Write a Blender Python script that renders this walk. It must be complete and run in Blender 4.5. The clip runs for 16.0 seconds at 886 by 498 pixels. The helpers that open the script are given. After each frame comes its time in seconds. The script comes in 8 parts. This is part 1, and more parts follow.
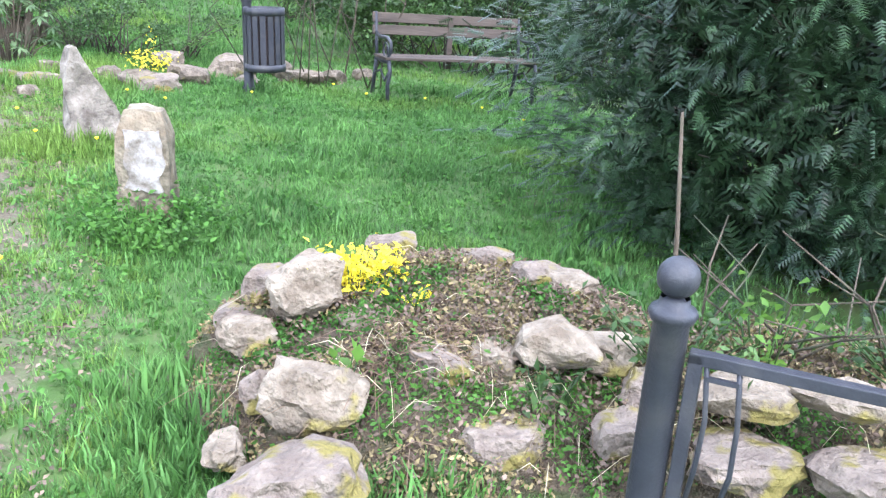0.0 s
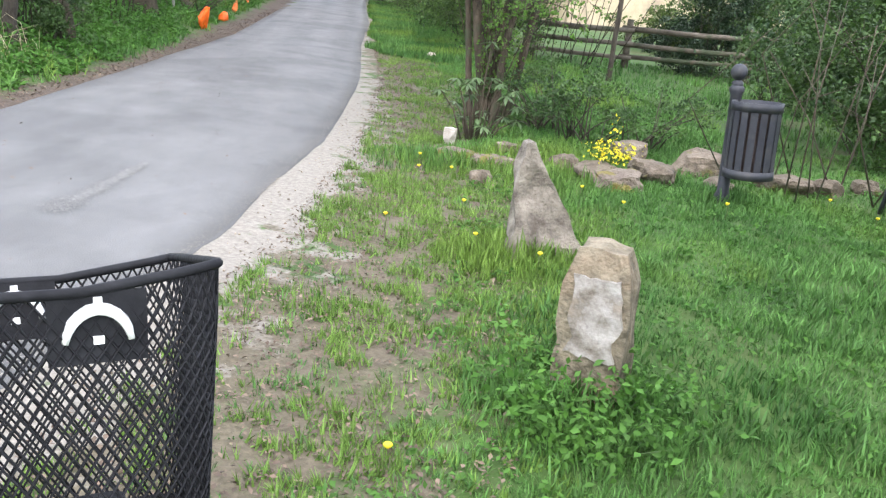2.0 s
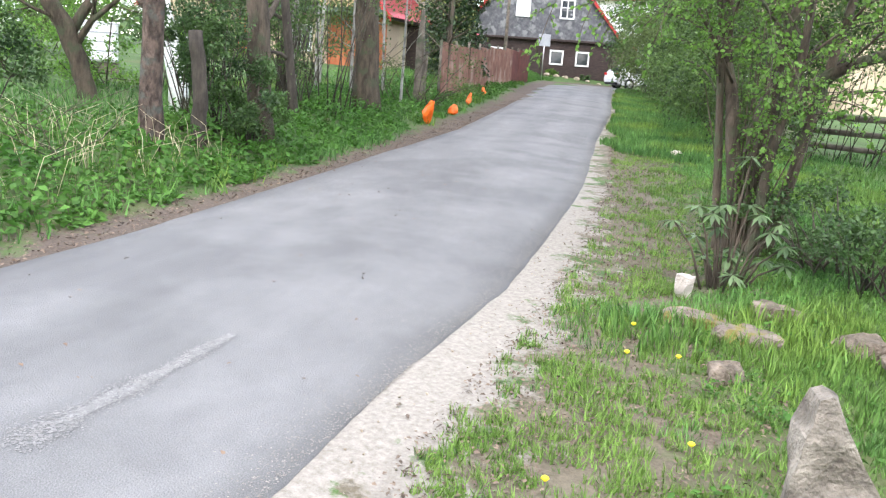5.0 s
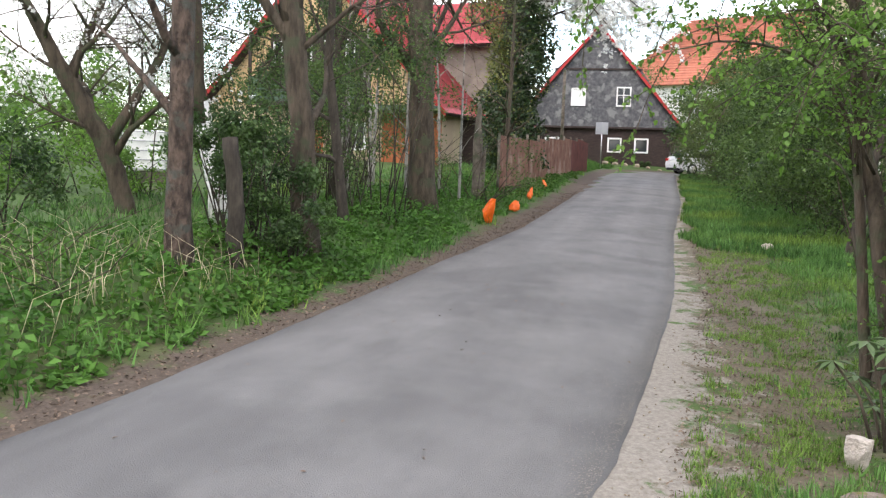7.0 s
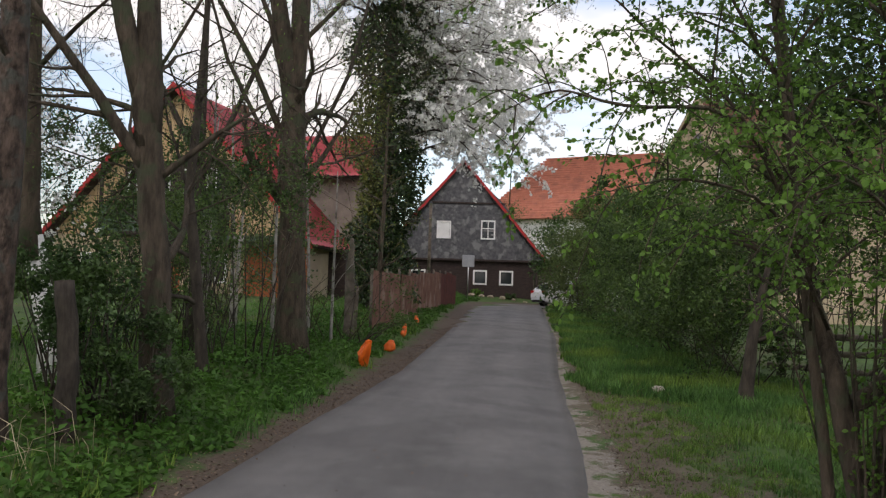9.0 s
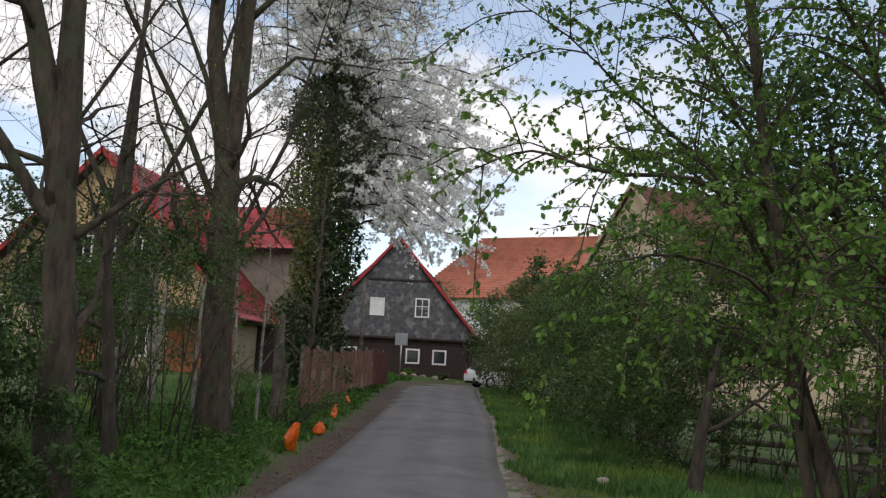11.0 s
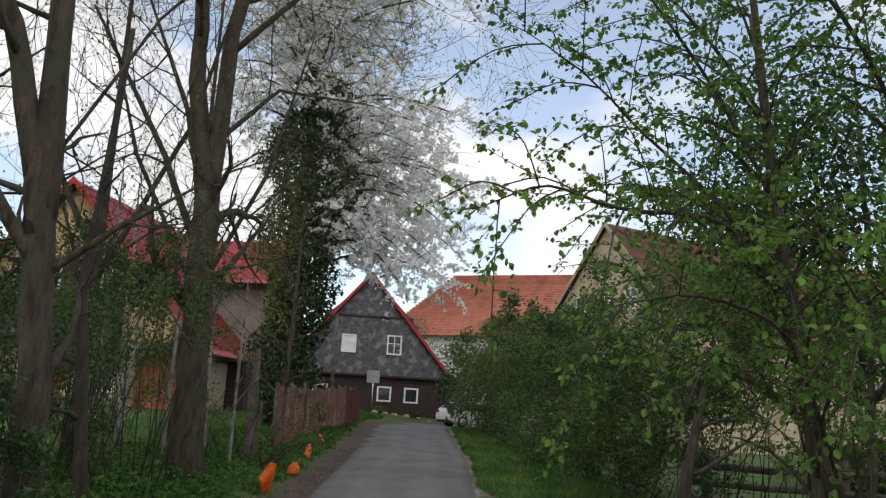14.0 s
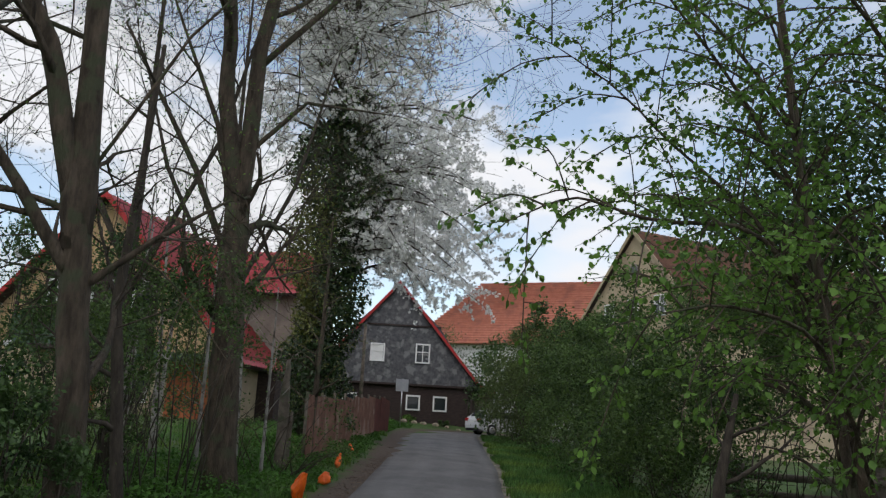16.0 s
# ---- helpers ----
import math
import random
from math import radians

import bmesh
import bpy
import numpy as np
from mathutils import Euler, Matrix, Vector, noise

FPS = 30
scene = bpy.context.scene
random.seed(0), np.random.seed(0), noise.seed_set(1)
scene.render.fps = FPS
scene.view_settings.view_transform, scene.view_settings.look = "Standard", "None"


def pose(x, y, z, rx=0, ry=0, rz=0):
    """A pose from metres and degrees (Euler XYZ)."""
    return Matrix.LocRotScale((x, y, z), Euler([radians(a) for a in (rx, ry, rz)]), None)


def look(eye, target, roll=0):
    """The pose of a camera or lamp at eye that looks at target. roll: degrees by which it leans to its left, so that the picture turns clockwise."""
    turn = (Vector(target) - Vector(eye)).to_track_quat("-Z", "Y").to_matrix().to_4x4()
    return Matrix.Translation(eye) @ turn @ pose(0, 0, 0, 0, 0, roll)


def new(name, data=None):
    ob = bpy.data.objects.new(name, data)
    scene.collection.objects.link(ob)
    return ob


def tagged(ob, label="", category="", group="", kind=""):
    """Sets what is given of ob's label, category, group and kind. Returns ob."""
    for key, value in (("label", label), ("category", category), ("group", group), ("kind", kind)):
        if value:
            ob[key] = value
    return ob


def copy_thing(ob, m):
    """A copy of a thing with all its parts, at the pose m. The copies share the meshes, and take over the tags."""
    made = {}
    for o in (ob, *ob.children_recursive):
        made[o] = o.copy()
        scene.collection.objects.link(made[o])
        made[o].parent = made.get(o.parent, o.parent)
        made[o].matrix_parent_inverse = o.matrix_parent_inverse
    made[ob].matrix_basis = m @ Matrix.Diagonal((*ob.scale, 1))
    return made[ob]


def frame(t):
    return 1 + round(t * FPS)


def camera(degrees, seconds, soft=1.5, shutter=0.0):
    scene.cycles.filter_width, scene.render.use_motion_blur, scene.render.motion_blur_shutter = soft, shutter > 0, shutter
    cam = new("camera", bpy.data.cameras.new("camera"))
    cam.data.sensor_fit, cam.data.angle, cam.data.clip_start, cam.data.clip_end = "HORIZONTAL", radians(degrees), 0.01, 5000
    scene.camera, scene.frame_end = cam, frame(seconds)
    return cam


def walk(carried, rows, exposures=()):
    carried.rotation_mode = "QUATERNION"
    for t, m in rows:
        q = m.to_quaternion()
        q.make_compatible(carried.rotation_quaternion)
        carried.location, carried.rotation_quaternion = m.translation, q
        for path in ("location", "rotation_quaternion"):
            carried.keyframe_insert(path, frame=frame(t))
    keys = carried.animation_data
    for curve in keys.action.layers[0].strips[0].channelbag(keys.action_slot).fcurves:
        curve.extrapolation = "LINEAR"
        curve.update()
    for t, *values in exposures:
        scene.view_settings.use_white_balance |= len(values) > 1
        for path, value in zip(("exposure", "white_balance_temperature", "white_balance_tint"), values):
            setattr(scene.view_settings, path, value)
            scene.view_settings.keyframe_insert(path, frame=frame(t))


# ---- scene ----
# camera and its walk
cam = camera(54.6, 16.0, soft=1.3)
METRES, EYE, TILT, LEAN, TURN = 8.2, 1.5, 0.0, 0.0, 0.0
ROWS = [
    (0.0, 0.0, 0.0, 0.0, 1.24, -17.92, -3.85),
    (0.5, -0.0152, 0.0392, 0.0014, 10.74, -16.39, -4.39),
    (1.0, -0.0236, 0.0887, 0.0028, 23.63, -15.16, -4.77),
    (1.5, -0.0588, 0.1327, -0.0034, 30.28, -15.65, -4.51),
    (2.0, -0.0776, 0.1744, 0.0029, 30.35, -15.44, -4.89),
    (2.5, -0.0923, 0.232, 0.0099, 33.1, -14.3, -4.97),
    (3.0, -0.1199, 0.2819, 0.0125, 34.34, -12.3, -6.13),
    (3.5, -0.1413, 0.3246, 0.0136, 33.32, -11.63, -6.38),
    (4.0, -0.1602, 0.3756, 0.0173, 37.34, -12.29, -4.41),
    (4.5, -0.1843, 0.4113, 0.0159, 40.22, -11.77, -3.17),
    (5.0, -0.2171, 0.4388, 0.0211, 46.74, -11.25, -4.18),
    (7.5, -0.406, 0.5718, 0.0359, 49.65, -3.57, -2.29),
    (8.0, -0.4491, 0.584, 0.0399, 45.87, -0.19, -1.52),
    (8.5, -0.4743, 0.6018, 0.0471, 42.22, 1.55, -1.48),
    (9.0, -0.4959, 0.6321, 0.0538, 41.15, 3.48, -1.75),
    (11.5, -0.5822, 0.6923, 0.0601, 34.57, 9.67, -3.06),
    (12.0, -0.5973, 0.6904, 0.0596, 32.71, 10.22, -3.12),
    (12.5, -0.5991, 0.6957, 0.0596, 32.11, 10.11, -3.19),
    (13.0, -0.601, 0.6984, 0.0592, 32.21, 9.97, -3.06),
    (13.5, -0.6024, 0.6995, 0.0598, 33.09, 10.12, -3.32),
    (14.0, -0.5992, 0.6936, 0.0622, 34.39, 11.44, -3.3),
    (14.5, -0.5988, 0.691, 0.0649, 35.23, 12.96, -3.45),
    (15.0, -0.598, 0.689, 0.0651, 35.92, 12.81, -3.73),
    (15.5, -0.5975, 0.6865, 0.0638, 36.41, 12.21, -3.25),
    (16.0, -0.5976, 0.6874, 0.0641, 36.28, 11.86, -3.07),
]
EXPOSURES = [(0.0, 1.8, 5850, 13), (0.5, 1.84, 5650, 16), (1.0, 1.52, 6400, 15), (1.6, 1.12, 6550, 10), (2.4, 1.16, 6550, 11), (3.0, 1.0, 6550, 10), (3.5, 1.0, 6550, 10), (5.2, 1.3, 6600, 11), (7.3, 0.25, 7100, 14), (8.0, -0.41, 7300, 17), (9.0, -0.8, 7250, 15), (11.4, -0.9, 7000, 13), (13.5, -0.86, 6950, 12), (14.6, -1.0, 6850, 11), (15.3, -1.12, 6700, 10), (16.0, -1.12, 6700, 10)]
walk(cam, [(t, pose(0, 0, EYE, TILT, LEAN, TURN) @ pose(METRES * x, METRES * y, METRES * z, 90 + pitch, roll, yaw)) for t, x, y, z, yaw, pitch, roll in ROWS], EXPOSURES)

# ---- world and light ----
SUN_EL, SUN_AZ = 48.0, 150.0
world = bpy.data.worlds.new("sky")
scene.world = world
world.use_nodes = True
wn, wl = world.node_tree.nodes, world.node_tree.links
wn.clear()
w_out = wn.new("ShaderNodeOutputWorld")
w_bg = wn.new("ShaderNodeBackground")
w_sky = wn.new("ShaderNodeTexSky")
w_sky.sky_type = "NISHITA"
w_sky.sun_disc = False
w_sky.sun_elevation = radians(SUN_EL)
w_sky.sun_rotation = radians(SUN_AZ)
w_sky.air_density, w_sky.dust_density, w_sky.ozone_density = 1.0, 1.2, 1.5
w_co = wn.new("ShaderNodeTexCoord")
w_map = wn.new("ShaderNodeMapping")
w_map.inputs["Scale"].default_value = (1.6, 1.6, 4.5)
w_map.inputs["Location"].default_value = (0.35, 0.1, 0.2)
w_no = wn.new("ShaderNodeTexNoise")
w_no.inputs["Scale"].default_value = 1.7
w_no.inputs["Detail"].default_value = 7
w_no.inputs["Roughness"].default_value = 0.5
w_ra = wn.new("ShaderNodeValToRGB")
w_ra.color_ramp.elements[0].position = 0.42
w_ra.color_ramp.elements[1].position = 0.56
w_ra.color_ramp.elements[0].color = (0.15, 0.15, 0.15, 1)
w_cl = wn.new("ShaderNodeMix")
w_cl.data_type = "RGBA"
w_cl.inputs["B"].default_value = (15.6, 16.1, 17.2, 1)
wl.new(w_co.outputs["Generated"], w_map.inputs["Vector"])
wl.new(w_map.outputs["Vector"], w_no.inputs["Vector"])
wl.new(w_no.outputs["Fac"], w_ra.inputs["Fac"])
wl.new(w_ra.outputs["Color"], w_cl.inputs["Factor"])
w_hz = wn.new("ShaderNodeMix")
w_hz.data_type, w_hz.blend_type = "RGBA", "MULTIPLY"
w_hz.inputs["Factor"].default_value = 1.0
w_hz.inputs["B"].default_value = (3.7, 3.55, 3.35, 1)
wl.new(w_sky.outputs["Color"], w_hz.inputs["A"])
wl.new(w_hz.outputs["Result"], w_cl.inputs["A"])
wl.new(w_cl.outputs["Result"], w_bg.inputs["Color"])
w_bg.inputs["Strength"].default_value = 0.125
wl.new(w_bg.outputs["Background"], w_out.inputs["Surface"])

sun = new("sun", bpy.data.lights.new("sun", "SUN"))
sun.data.energy = 0.6
sun.data.angle = radians(12)
sun.data.color = (1.0, 0.95, 0.88)
sun_dir = Vector((math.sin(radians(SUN_AZ)) * math.cos(radians(SUN_EL)), math.cos(radians(SUN_AZ)) * math.cos(radians(SUN_EL)), math.sin(radians(SUN_EL))))
sun.matrix_world = look(sun_dir * 50, (0, 0, 0))


# ---- materials ----
def nodes_of(m):
    m.use_nodes = True
    return m.node_tree.nodes, m.node_tree.links


def mat(name, c1, c2, scale=8.0, rough=0.8, metal=0.0, bump=0.15, fine=60.0, c3=None, island=0.0, spec=0.4, stretch=(1, 1, 1), trans=0.0, detail=6, dist=0.02):
    """Two-scale noisy surface: c1 and c2 mixed by a coarse noise, stains of c3 by a second one, grain as bump."""
    m = bpy.data.materials.new(name)
    n, l = nodes_of(m)
    b = n["Principled BSDF"]
    co = n.new("ShaderNodeTexCoord")
    mp = n.new("ShaderNodeMapping")
    mp.inputs["Scale"].default_value = stretch
    l.new(co.outputs["Object"], mp.inputs["Vector"])
    n1 = n.new("ShaderNodeTexNoise")
    n1.inputs["Scale"].default_value = scale
    n1.inputs["Detail"].default_value = detail
    n1.inputs["Roughness"].default_value = 0.62
    l.new(mp.outputs["Vector"], n1.inputs["Vector"])
    r1 = n.new("ShaderNodeValToRGB")
    r1.color_ramp.elements[0].position, r1.color_ramp.elements[1].position = 0.36, 0.64
    r1.color_ramp.elements[0].color, r1.color_ramp.elements[1].color = (*c1, 1), (*c2, 1)
    l.new(n1.outputs["Fac"], r1.inputs["Fac"])
    out = r1.outputs["Color"]
    n2 = n.new("ShaderNodeTexNoise")
    n2.inputs["Scale"].default_value = fine
    n2.inputs["Detail"].default_value = 3
    l.new(mp.outputs["Vector"], n2.inputs["Vector"])
    if c3:
        n3 = n.new("ShaderNodeTexNoise")
        n3.inputs["Scale"].default_value = scale * 0.45
        n3.inputs["Detail"].default_value = 8
        l.new(co.outputs["Object"], n3.inputs["Vector"])
        r3 = n.new("ShaderNodeValToRGB")
        r3.color_ramp.elements[0].position, r3.color_ramp.elements[1].position = 0.52, 0.62
        l.new(n3.outputs["Fac"], r3.inputs["Fac"])
        mx = n.new("ShaderNodeMix")
        mx.data_type = "RGBA"
        mx.inputs["B"].default_value = (*c3, 1)
        l.new(r3.outputs["Color"], mx.inputs["Factor"])
        l.new(out, mx.inputs["A"])
        out = mx.outputs["Result"]
    hv = n.new("ShaderNodeHueSaturation")
    mr = n.new("ShaderNodeMapRange")
    mr.inputs["To Min"].default_value, mr.inputs["To Max"].default_value = 0.82, 1.18
    l.new(n2.outputs["Fac"], mr.inputs["Value"])
    val = mr.outputs["Result"]
    if island:
        ge = n.new("ShaderNodeNewGeometry")
        mi = n.new("ShaderNodeMapRange")
        mi.inputs["To Min"].default_value, mi.inputs["To Max"].default_value = 1 - island, 1 + island
        l.new(ge.outputs["Random Per Island"], mi.inputs["Value"])
        mu = n.new("ShaderNodeMath")
        mu.operation = "MULTIPLY"
        l.new(val, mu.inputs[0])
        l.new(mi.outputs["Result"], mu.inputs[1])
        val = mu.outputs["Value"]
    l.new(val, hv.inputs["Value"])
    l.new(out, hv.inputs["Color"])
    l.new(hv.outputs["Color"], b.inputs["Base Color"])
    b.inputs["Roughness"].default_value = rough
    b.inputs["Metallic"].default_value = metal
    b.inputs["Specular IOR Level"].default_value = spec
    if bump:
        bp = n.new("ShaderNodeBump")
        bp.inputs["Strength"].default_value = bump
        bp.inputs["Distance"].default_value = dist
        ad = n.new("ShaderNodeMath")
        ad.operation = "ADD"
        l.new(n1.outputs["Fac"], ad.inputs[0])
        l.new(n2.outputs["Fac"], ad.inputs[1])
        l.new(ad.outputs["Value"], bp.inputs["Height"])
        l.new(bp.outputs["Normal"], b.inputs["Normal"])
    if trans:
        tr = n.new("ShaderNodeBsdfTranslucent")
        l.new(hv.outputs["Color"], tr.inputs["Color"])
        ms = n.new("ShaderNodeMixShader")
        ms.inputs["Fac"].default_value = trans
        l.new(b.outputs["BSDF"], ms.inputs[1])
        l.new(tr.outputs["BSDF"], ms.inputs[2])
        l.new(ms.outputs["Shader"], n["Material Output"].inputs["Surface"])
    return m


M_ASPHALT = mat("asphalt", (0.128, 0.125, 0.122), (0.16, 0.156, 0.152), 1.3, 0.85, 0, 0.6, 120, (0.115, 0.112, 0.11), dist=0.012, detail=12)
M_BARK = mat("grey_bark", (0.036, 0.027, 0.018), (0.112, 0.086, 0.062), 9, 0.95, 0, 0.9, 50, (0.065, 0.07, 0.04), stretch=(1, 1, 0.25), dist=0.03)
M_BARK_PINE = mat("scaly_pine_bark", (0.028, 0.019, 0.014), (0.135, 0.095, 0.074), 13, 0.95, 0, 1.0, 40, (0.075, 0.075, 0.062), stretch=(1, 1, 0.45), dist=0.04)
M_BARK_DARK = mat("dark_bark", (0.035, 0.028, 0.022), (0.08, 0.065, 0.05), 12, 0.95, 0, 0.6, 50, stretch=(1, 1, 0.3), dist=0.02)
M_BARK_WHITE = mat("limewashed_bark", (0.55, 0.55, 0.52), (0.72, 0.72, 0.7), 8, 0.95, 0, 0.5, 40, (0.4, 0.4, 0.36))
M_LEAF = mat("fresh_leaf", (0.085, 0.18, 0.028), (0.16, 0.3, 0.052), 1.2, 0.5, 0, 0, 30, island=0.35, trans=0.5)
M_LEAF_DARK = mat("shrub_leaf", (0.026, 0.06, 0.018), (0.08, 0.145, 0.036), 1.6, 0.5, 0, 0, 30, island=0.4, trans=0.3)
# wide dark-to-light noise paints highlights and shade of leaf clumps into the green
M_LEAF_MID = mat("lilac_leaf", (0.024, 0.055, 0.015), (0.125, 0.205, 0.05), 1.7, 0.5, 0, 0, 30, island=0.4, trans=0.35)
M_LEAF_OLIVE = mat("olive_leaf", (0.07, 0.11, 0.03), (0.12, 0.16, 0.045), 1.0, 0.5, 0, 0, 30, island=0.4, trans=0.35)
M_IVY = mat("ivy_leaf", (0.018, 0.04, 0.014), (0.045, 0.08, 0.026), 1.5, 0.35, 0, 0, 30, island=0.4, trans=0.15)
M_IVY_Y = mat("yellowish_ivy_leaf", (0.13, 0.15, 0.04), (0.2, 0.21, 0.06), 1.5, 0.4, 0, 0, 30, island=0.3, trans=0.3)
M_BLOSSOM = mat("white_blossom", (0.78, 0.78, 0.75), (0.88, 0.88, 0.86), 2, 0.7, 0, 0, 30, island=0.12, trans=0.45)
M_YEW = mat("yew_needles", (0.01, 0.027, 0.013), (0.036, 0.07, 0.028), 2, 0.4, 0, 0, 30, island=0.45, trans=0.1)
M_GRASS = mat("grass_blades", (0.05, 0.122, 0.03), (0.115, 0.235, 0.062), 0.9, 0.5, 0, 0, 20, (0.14, 0.225, 0.045), island=0.5, trans=0.22, spec=0.15)
M_STRAW = mat("dry_straw", (0.4, 0.34, 0.22), (0.55, 0.48, 0.33), 3, 0.8, 0, 0, 20, island=0.3, trans=0.2)
M_YELLOW = mat("yellow_petals", (0.75, 0.62, 0.03), (0.85, 0.75, 0.06), 5, 0.6, 0, 0, 30, island=0.2, trans=0.3)
M_ORANGE = mat("orange_plastic", (0.75, 0.11, 0.01), (0.85, 0.16, 0.015), 9, 0.4, 0, 0.4, 20)
M_STONE = mat("sandstone", (0.22, 0.17, 0.12), (0.42, 0.35, 0.27), 6, 0.95, 0, 0.8, 45, (0.2, 0.18, 0.13), island=0.15, dist=0.03)
M_STONE_PALE = mat("pale_stone", (0.4, 0.35, 0.3), (0.58, 0.52, 0.46), 7, 0.95, 0, 0.8, 50, (0.25, 0.2, 0.15), dist=0.03)
M_IRON = mat("dark_painted_iron", (0.022, 0.023, 0.03), (0.035, 0.036, 0.045), 12, 0.5, 0.0, 0.15, 90, (0.045, 0.044, 0.048))
M_WOODBENCH = mat("weathered_bench_wood", (0.04, 0.03, 0.024), (0.09, 0.068, 0.053), 6, 0.85, 0, 0.4, 50, stretch=(0.15, 1, 1))
M_WOODGREY = mat("grey_log_wood", (0.08, 0.065, 0.05), (0.17, 0.14, 0.11), 5, 0.9, 0, 0.5, 50, (0.06, 0.07, 0.04))
M_RUST = mat("rusty_sheet", (0.13, 0.06, 0.04), (0.24, 0.12, 0.085), 2.5, 0.85, 0.1, 0.25, 40, (0.3, 0.2, 0.16))
M_RUSTRED = mat("red_brown_sheet", (0.09, 0.03, 0.025), (0.15, 0.05, 0.04), 3, 0.7, 0.1, 0.2, 40)
M_SLATE = mat("dark_slate", (0.055, 0.057, 0.063), (0.12, 0.12, 0.125), 4.5, 0.7, 0, 0.5, 12, (0.2, 0.2, 0.2))
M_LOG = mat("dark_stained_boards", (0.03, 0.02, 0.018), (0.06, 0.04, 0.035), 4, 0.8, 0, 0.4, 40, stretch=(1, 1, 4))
M_REDROOF = mat("red_metal_tiles", (0.36, 0.045, 0.055), (0.5, 0.075, 0.085), 2.5, 0.45, 0.1, 0.15, 30)
M_TILEROOF = mat("orange_clay_tiles", (0.4, 0.14, 0.09), (0.5, 0.19, 0.125), 2, 0.8, 0, 0.3, 20, (0.34, 0.13, 0.09))
M_OLDTILE = mat("weathered_clay_tiles", (0.15, 0.075, 0.052), (0.24, 0.12, 0.082), 3, 0.9, 0, 0.4, 20, (0.11, 0.08, 0.06))
M_REDTRIM = mat("red_painted_board", (0.35, 0.02, 0.02), (0.45, 0.03, 0.03), 4, 0.6, 0, 0.1, 30)
M_WHITE = mat("white_paint", (0.74, 0.74, 0.72), (0.82, 0.82, 0.8), 6, 0.6, 0, 0.08, 40)
M_BEIGE = mat("beige_render", (0.42, 0.34, 0.22), (0.52, 0.43, 0.29), 1.2, 0.95, 0, 0.3, 25, (0.36, 0.28, 0.2))
M_YWOOD = mat("honey_boards", (0.45, 0.3, 0.15), (0.6, 0.43, 0.25), 3, 0.7, 0, 0.2, 30, stretch=(3, 3, 0.3))
M_GREYWALL = mat("grey_plaster", (0.2, 0.17, 0.15), (0.3, 0.26, 0.22), 1.5, 0.95, 0, 0.3, 25)
M_OXIDE = mat("rust_orange_paint", (0.3, 0.09, 0.03), (0.4, 0.13, 0.05), 2, 0.7, 0, 0.2, 25)
M_GREENMETAL = mat("dull_green_sheet", (0.05, 0.09, 0.06), (0.08, 0.13, 0.09), 3, 0.6, 0.1, 0.1, 25)
M_GLASS = bpy.data.materials.new("window_glass")
_n, _l = nodes_of(M_GLASS)
_n["Principled BSDF"].inputs["Base Color"].default_value = (0.02, 0.025, 0.03, 1)
_n["Principled BSDF"].inputs["Roughness"].default_value = 0.06
_n["Principled BSDF"].inputs["Specular IOR Level"].default_value = 0.8


# ---- mesh helpers ----
def build(name, verts, faces, material, parent=None, label="", smooth=False):
    """One mesh object out of arrays; faces is an (n, 3) or (n, 4) array, or a list of them."""
    me = bpy.data.meshes.new(name)
    verts = np.asarray(verts, dtype=np.float32).reshape(-1, 3)
    groups = faces if isinstance(faces, list) else [faces]
    groups = [np.asarray(g, dtype=np.int32) for g in groups if len(g)]
    idx = np.concatenate([g.ravel() for g in groups])
    sizes = np.concatenate([np.full(len(g), g.shape[1], dtype=np.int32) for g in groups])
    starts = np.concatenate([[0], np.cumsum(sizes)[:-1]]).astype(np.int32)
    me.vertices.add(len(verts))
    me.vertices.foreach_set("co", verts.ravel())
    me.loops.add(len(idx))
    me.loops.foreach_set("vertex_index", idx)
    me.polygons.add(len(sizes))
    me.polygons.foreach_set("loop_start", starts)
    if smooth:
        me.polygons.foreach_set("use_smooth", np.ones(len(sizes), dtype=bool))
    me.materials.append(material)
    me.update(calc_edges=True)
    me.validate()
    ob = new(name, me)
    if parent:
        ob.parent = parent
    if label:
        ob["label"] = label
    return ob


def part(name, bm, material, parent=None, label="", smooth=False):
    me = bpy.data.meshes.new(name)
    bm.to_mesh(me)
    bm.free()
    if smooth:
        me.polygons.foreach_set("use_smooth", np.ones(len(me.polygons), dtype=bool))
    me.materials.append(material)
    ob = new(name, me)
    if parent:
        ob.parent = parent
    if label:
        ob["label"] = label
    return ob


def empty(name, m=None, **tags):
    ob = new(name)
    if m is not None:
        ob.matrix_world = m
    return tagged(ob, **tags)


def box(bm, x0, x1, y0, y1, z0, z1, bevel=0.0, m=None):
    r = bmesh.ops.create_cube(bm, size=1.0)
    t = Matrix.Translation(((x0 + x1) / 2, (y0 + y1) / 2, (z0 + z1) / 2)) @ Matrix.Diagonal((abs(x1 - x0), abs(y1 - y0), abs(z1 - z0), 1))
    bmesh.ops.transform(bm, matrix=t if m is None else m @ t, verts=r["verts"])
    if bevel:
        es = {e for v in r["verts"] for e in v.link_edges}
        bmesh.ops.bevel(bm, geom=list(es), offset=bevel, segments=2, affect="EDGES", profile=0.6)
    return bm


def box_part(name, x0, x1, y0, y1, z0, z1, material, parent=None, label="", bevel=0.0, m=None):
    return part(name, box(bmesh.new(), x0, x1, y0, y1, z0, z1, bevel, m), material, parent, label)


